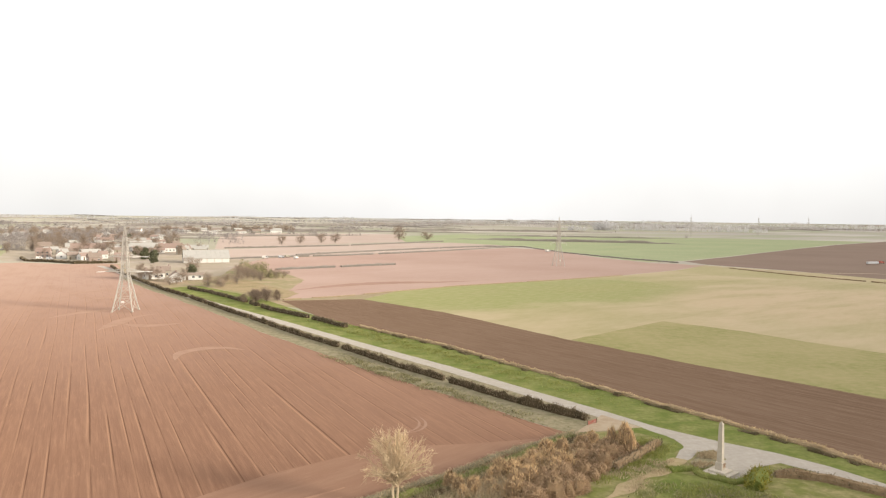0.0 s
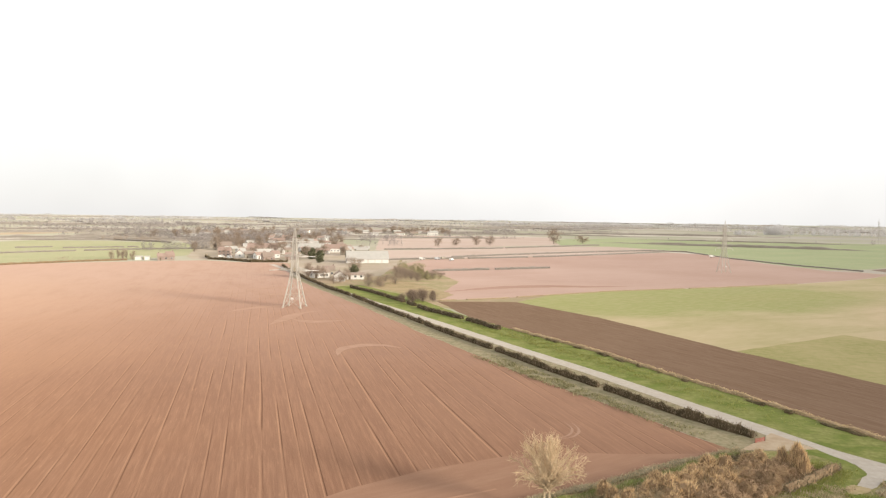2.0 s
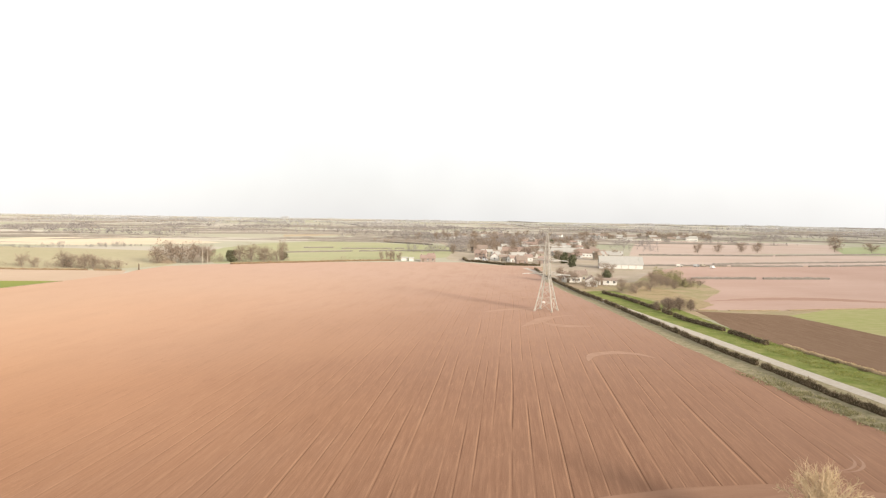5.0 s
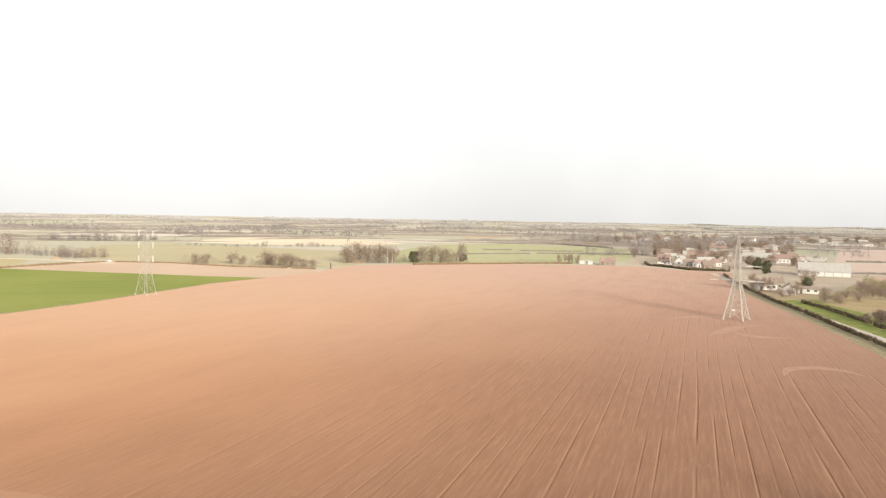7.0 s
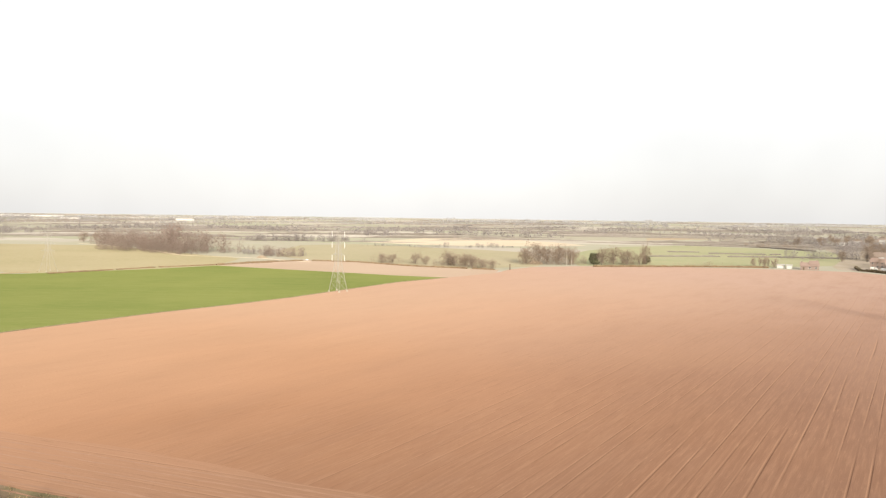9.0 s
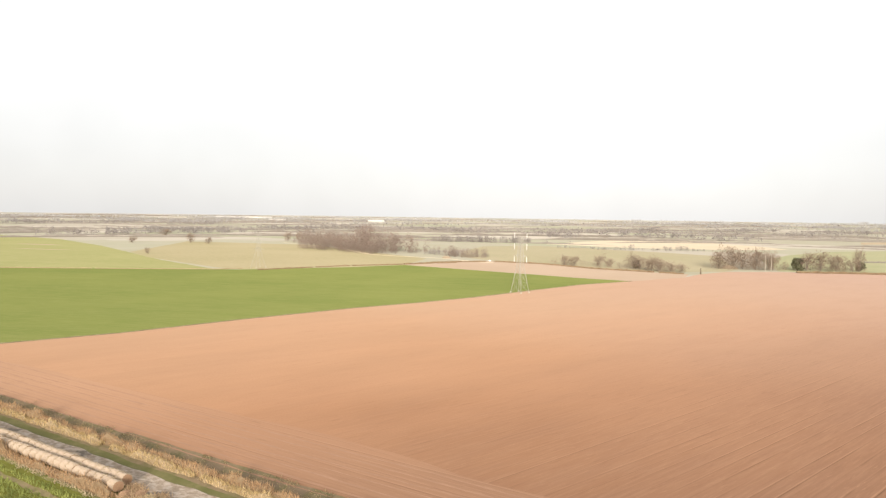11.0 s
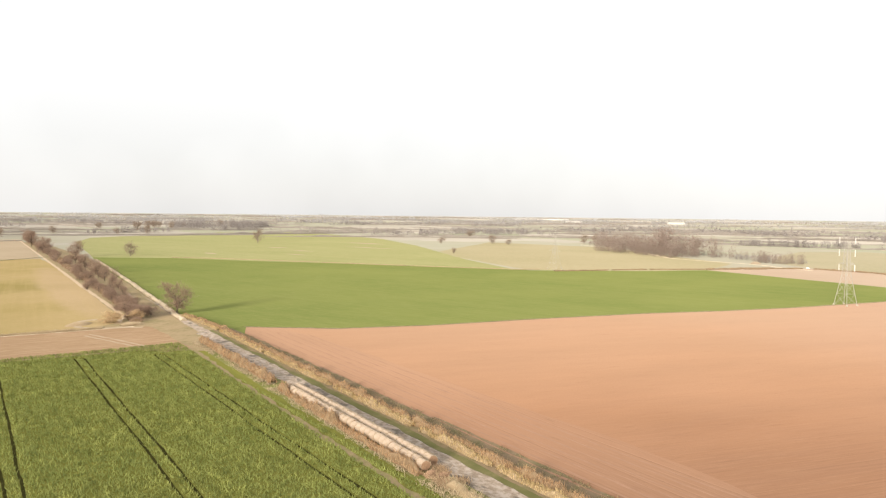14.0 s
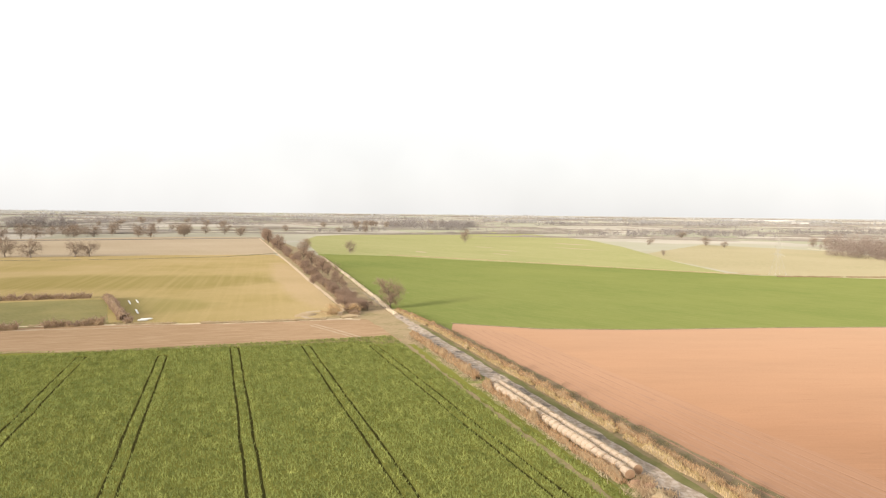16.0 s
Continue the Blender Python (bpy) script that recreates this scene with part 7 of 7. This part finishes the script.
puffs(wood_clumps(-739.2, 204.2, -705.7, 304.9, 50, 11, 120, 5) + wood_clumps(-605.3, 270, -577.8, 318.9, 8, 2.6, 70, 6) + wood_clumps(-563, 296.2, -532.8, 390.7, 14, 4.5, 90, 7) + wood_clumps(-504.2, 134.4, -465.2, 169, 14, 5, 50, 8), TWIG_HAZE, "woodland", "grey-brown bare thickets behind the pasture", "woodland", tris=90, seed=8, size=0.11)
puffs(wood_clumps(-498.7, 705.2, -550.4, 845.7, 60, 14, 90, 9) + wood_clumps(-445, 672.3, -364.5, 887.7, 60, 11, 120, 10) + wood_clumps(-283.2, 942.4, -109.1, 999.6, 40, 8, 90, 11), TWIG_HAZE, "woodland", "grey-brown bare trees behind the village", "woodland", tris=80, seed=9, size=0.11)
puffs(wood_clumps(352.2, 1685, 394.3, 1659, 60, 30, 60, 12) + wood_clumps(278.9, 1649, 319.7, 1625, 30, 15, 50, 13) + wood_clumps(425.8, 1739, 701.2, 1580, 60, 22, 160, 14) + wood_clumps(1092, 2223, 1501, 1949, 60, 20, 160, 15), TWIG_SKY, "woodland", "woods on the skyline, paled by painted haze", "woodland", tris=80, seed=10, size=0.11)
puffs(wood_clumps(-492, 650, -395, 622, 10, 8, 70, 91) + wood_clumps(-350, 258, -330, 294, 18, 14, 60, 21) + wood_clumps(-329, 297, -318, 334, 9, 12, 50, 22) + wood_clumps(-364, 200, -323, 222, 12, 9, 70, 23) + wood_clumps(-388, 178, -376, 204, 9, 7, 30, 24) + wood_clumps(-312, 345, -276, 374, 4, 3, 40, 25), TWIG_FAR, "thicket", "brown leafless thickets behind the ploughed field", "thicket", tris=70, seed=12, size=0.07)
puffs(wood_clumps(-1107, -552, -1327, -600, 60, 19, 120, 81) + wood_clumps(-1183, -482, -1304, -490, 60, 17, 90, 82) + wood_clumps(-800, -510, -930, -470, 20, 10, 80, 83) + wood_clumps(-1010, -492, -1362, -515, 40, 12, 110, 84) + wood_clumps(-689.8, -924.5, -757.6, -871.6, 50, 22, 110, 16) + wood_clumps(-998.8, -444.9, -1057, -391.5, 30, 12, 70, 17), TWIG_HAZE, "woodland", "dark grey bare wood beyond the stubble", "woodland", tris=80, seed=11, size=0.11)


# ---- small things ----
def gate():
    """A red field gate standing open between two posts."""
    ob = thing("field_gate", "red metal field gate standing open at the field corner", "gate", at=Matrix.Translation(P(20.6, 98.3)) @ Matrix.Rotation(radians(40), 4, "Z") @ Matrix.Scale(0.52, 4))
    for k in range(5):
        part("rail", Mesh().rod((-1.9, 0, 0.25 + 0.24 * k), (1.9, 0, 0.25 + 0.24 * k), 0.06, 0.06, 6), RED_PAINT, ob)
    for x in (-1.9, 0, 1.9):
        part("stile", Mesh().rod((x, 0, 0.15), (x, 0, 1.3), 0.07, 0.07, 6), RED_PAINT, ob)
    part("brace", Mesh().rod((-1.9, 0.04, 0.25), (1.9, 0.04, 1.2), 0.06, 0.06, 6), RED_PAINT, ob)
    for x in (-2.15, 2.15):
        part("post", Mesh().rod((x, 0, 0), (x, 0, 1.6), 0.14, 0.12, 8), WOOD, ob)


gate()


def vehicle(x, y, turn, length, body, label, name="van", cab=True):
    """A parked vehicle: body, cab glass and four wheels."""
    ob = thing(name, label, "vehicle", at=Matrix.Translation(P(x, y)) @ Matrix.Rotation(radians(turn), 4, "Z"))
    a = length / 2
    pts = [(-a, 0.45), (a, 0.45), (a, 1.0), (a - 0.6, 1.15), (a - 1.3, 1.95), (-a + 0.1, 2.0), (-a, 1.8)] if cab else [(-a, 0.7), (a, 0.7), (a, 2.2), (-a, 2.2)]
    m, n = Mesh(), len(pts)
    m.v = [(px, w, pz) for w in (-0.9, 0.9) for px, pz in pts]
    m.f = [tuple(range(n)), tuple(range(2 * n - 1, n - 1, -1))] + [(i, n + i, n + (i + 1) % n, (i + 1) % n) for i in range(n)]
    part("body", m, body, ob)
    for sx in (-a + 0.8, a - 0.9):
        for sy in (-0.8, 0.8):
            part("wheel", Mesh().rod((sx, sy - 0.12, 0.35), (sx, sy + 0.12, 0.35), 0.35, 0.35, 12), BLACK, ob)
    if cab:
        for sy in (-0.915, 0.915):
            part("window", Mesh().box(a - 1.9, min(sy, sy * 0.99), 1.2, a - 1.15, max(sy, sy * 0.99), 1.75), GLASS, ob)
    return ob


vehicle(86, 597, 30, 4.8, WHITE, "white van parked on the lane beside the field")
vehicle(279, 474, 20, 11.0, SILVER, "long silver farm trailer standing in the dark field", "trailer", False)
vehicle(292, 486, 20, 4.2, RED_PAINT, "red tractor standing beside the trailer", "tractor")
vehicle(-236, 428, 25, 4.2, WHITE, "white van parked by the village", "van")
vehicle(-228, 424, 15, 4.0, SILVER, "silver car parked by the village", "car")
for k in range(4):
    vehicle(-112 + 5.5 * k + 3 * (k % 2), 462 + 7 * (k % 3), 20 + 17 * k, 4.4, (WHITE, SILVER, CREAM)[k % 3], ("white", "silver", "cream")[k % 3] + " vehicle parked in the yard beside the barn", "car")


def wrap(x0, y0, x1, y1, r):
    """A low roll of white plastic silage wrap lying on the grass."""
    a, b = P(x0, y0, r * 0.8), P(x1, y1, r * 0.8)
    m, n, k = Mesh(), 10, 9
    d = (b - a).normalized()
    e = Vector((-d.y, d.x, 0))
    for i in range(k):
        f = i / (k - 1)
        rr = r * (0.35 if i in (0, k - 1) else 1) * (1 + 0.25 * noise.noise(Vector((x0, y0, f * 6))))
        for q in range(n):
            t = 6.2832 * q / n
            m.v.append(tuple(a.lerp(b, f) + e * rr * math.cos(t) * 1.4 + Vector((0, 0, max(-r * 0.78, rr * math.sin(t))))))
        if i:
            m.f += [((i - 1) * n + q, (i - 1) * n + (q + 1) % n, i * n + (q + 1) % n, i * n + q) for q in range(n)]
    m.f += [tuple(range(n - 1, -1, -1)), tuple(range((k - 1) * n, k * n))]
    single("silage_wrap", m, WRAP, "white plastic-wrapped silage roll on the grass", "silage", "wrapped silage", smooth=True)


wrap(-167.5, -172, -161, -164.5, 0.18)
wrap(-169.5, -171, -164.5, -165, 0.16)
wrap(-153.5, -155, -147.4, -148.0, 0.18)
wrap(-139.5, -139.5, -141.8, -137.6, 0.28)
wrap(-138.2, -139, -139.8, -137.2, 0.25)


heap(-455, 136, 10.4, 1.6, SOIL_DRY, "pale spoil mound at the pasture's edge", 1)
heap(-422, 154, 2.8, 0.8, WRAP, "small white mound at the field edge", 2)
heap(-347, 269, 14, 2.3, SOIL_DRY, "pale earth mound below the copse", 3)
heap(-166, -108, 9, 0.7, HEDGE_PALE, "low mound of pale dead growth at the track corner", 4)
heap(-169, -96, 8, 0.6, HEDGE_PALE, "low mound of pale dead growth at the track corner", 5)
tree("scrub", -170, -102, 3.6, 9.0, "low rust-brown thicket at the track corner", "scrub bushes", "bush")
tree("scrub", -176, -99, 3.2, 6.0, "low rust-brown thicket at the track corner", "scrub bushes", "bush")
single("gatepost", Mesh().rod((0, 0, 0), (0, 0, 3.6), 0.45, 0.3, 8), WOOD, "dark weathered post at the edge of the ploughed field", "post", at=Matrix.Translation(P(-313, 226)))
for x, y, h, w in ((-178, 437, 9, 7), (-174, 441, 7, 7), (-160, 405, 5.5, 6), (-112, 326, 6, 6.5), (-196, 470, 8, 8), (-300, 700, 9, 9), (-330, 300, 8, 10), (-321, 334, 6, 7), (-352, 213, 6, 5)):
    m = []
    rc = random.Random(int(h * 10 + x))
    for k in range(26):
        z = rc.random()
        t = rc.uniform(0, 6.28)
        rr = w * 0.36 * math.sqrt(max(0.05, 1 - z * z)) * rc.random() ** 0.5
        m.append((K * x + rr * math.cos(t), K * y + rr * math.sin(t), h * (0.10 + 0.78 * z), w * 0.20, h * 0.12))
    ob = thing("evergreen_tree", "dark evergreen tree in a garden", "tree", "evergreen trees")
    part("trunk", Mesh().rod((K * x, K * y, 0), (K * x, K * y, h * 0.8), 0.22, 0.06, 6), BARK, ob)
    crown = puffs(m, EVERGREEN, "crown", "", "", tris=60, seed=int(h), size=0.32)
    crown.parent = ob


def warehouse(x, y, turn, w, d, h, label):
    ob = thing("warehouse", label, "warehouse", "far warehouses", at=Matrix.Translation(P(x, y, 2.0)) @ Matrix.Rotation(radians(turn), 4, "Z"))
    part("wall", Mesh().box(-w / 2, -d / 2, -9, w / 2, d / 2, h), WHITE, ob)
    part("roof", Mesh().box(-w / 2 - 0.5, -d / 2 - 0.5, h, w / 2 + 0.5, d / 2 + 0.5, h + 0.8), TILE_GREY, ob)
    for k in range(8):
        part("loading_door", Mesh().box(-w / 2 + (k + 0.3) * w / 8, -d / 2 - 0.2, -2, -w / 2 + (k + 0.7) * w / 8, -d / 2, 4), TILE_GREY, ob)


warehouse(-3100, 62, 92, 260, 60, 11, "long white warehouse far off on the plain")
warehouse(-2380, 150, 80, 60, 30, 8, "white warehouse far off on the plain")
warehouse(-2330, 460, 70, 60, 30, 8, "white warehouse far off on the plain")
for pts, h, lab, sd in (([P(-83, 367), P(-55, 391), P(-27, 416)], 1.6, "brown cut hedge line across the pink field", 41), ([P(-175, 588), P(-93, 657), P(0, 806)], 1.8, "brown hedge line behind the pale field", 42),
                        ([P(-100, 500), P(-60, 560), P(0, 640), P(40, 684), P(78, 681)], 1.6, "brown hedge line beyond the pink field", 43), ([P(77, 681), P(97, 581), P(125, 509), P(150, 465)], 1.1, "brown hedge beside the lane", 44),
                        ([P(165, 419), P(179, 373), P(201, 328), P(240, 290)], 0.7, "low brown hedge along the lane", 45), ([P(-396, 94), P(-412, 123), P(-416, 153), P(-393, 175), P(-354, 188), P(-329, 206), P(-314, 217)], 1.1, "thin dark hedge behind the dirt strip", 46),
                        ([P(-384, 402), P(-366, 451), P(-342, 494), P(-308, 536)], 1.5, "thin brown hedge across the meadow", 47), ([P(-430, 472), P(-418, 496)], 1.3, "short brown hedge in the meadow", 48), ([P(-400, 486), P(-365, 532)], 1.4, "thin brown hedge across the meadow", 54), ([P(-528, 605), P(-490, 648), P(-458, 645), P(-395, 622)], 2.0, "brown hedge at the far side of the meadow", 55), ([P(-314, 285), P(-300, 320), P(-285, 355), P(-270, 380)], 1.4, "thin dark hedge behind the ploughed field", 49),
                        ([P(-138, 443), P(-111, 473), P(-71, 502), P(-35, 541), P(8, 597), P(61, 677)], 1.5, "brown hedge line across the harrowed fields", 51), ([P(-52, 239), P(-35, 250.5), P(-17, 269.5), P(4, 291.5), P(56, 330.5), P(88, 357.5)], 0.4, "pale grass line between the harrowed field and the thin crop", 52),
                        ([P(-408, 128), P(-399, 100), P(-388, 60), P(-376, 36), P(-366, 14)], 0.8, "low brown hedge between the pasture and the green crop", 53),
                        ([P(-378, 10), P(-372, -5), P(-383, -60), P(-398, -120), P(-410, -170), P(-415, -210)], 0.5, "thin pale grass line between the green fields", 50)):
    pale = "pale" in lab and "grass" in lab
    near = "dark" in lab or "low" in lab
    hedge("hedge", pts, 1.6, h, HEDGE_PALE if pale else HEDGE_TAN if near else FAR_HEDGE, REED_PALE if pale else TWIG if near else TWIG_HAZE, lab, "field hedges", gaps=0.02, per=20, bw=0.2, seed=sd)
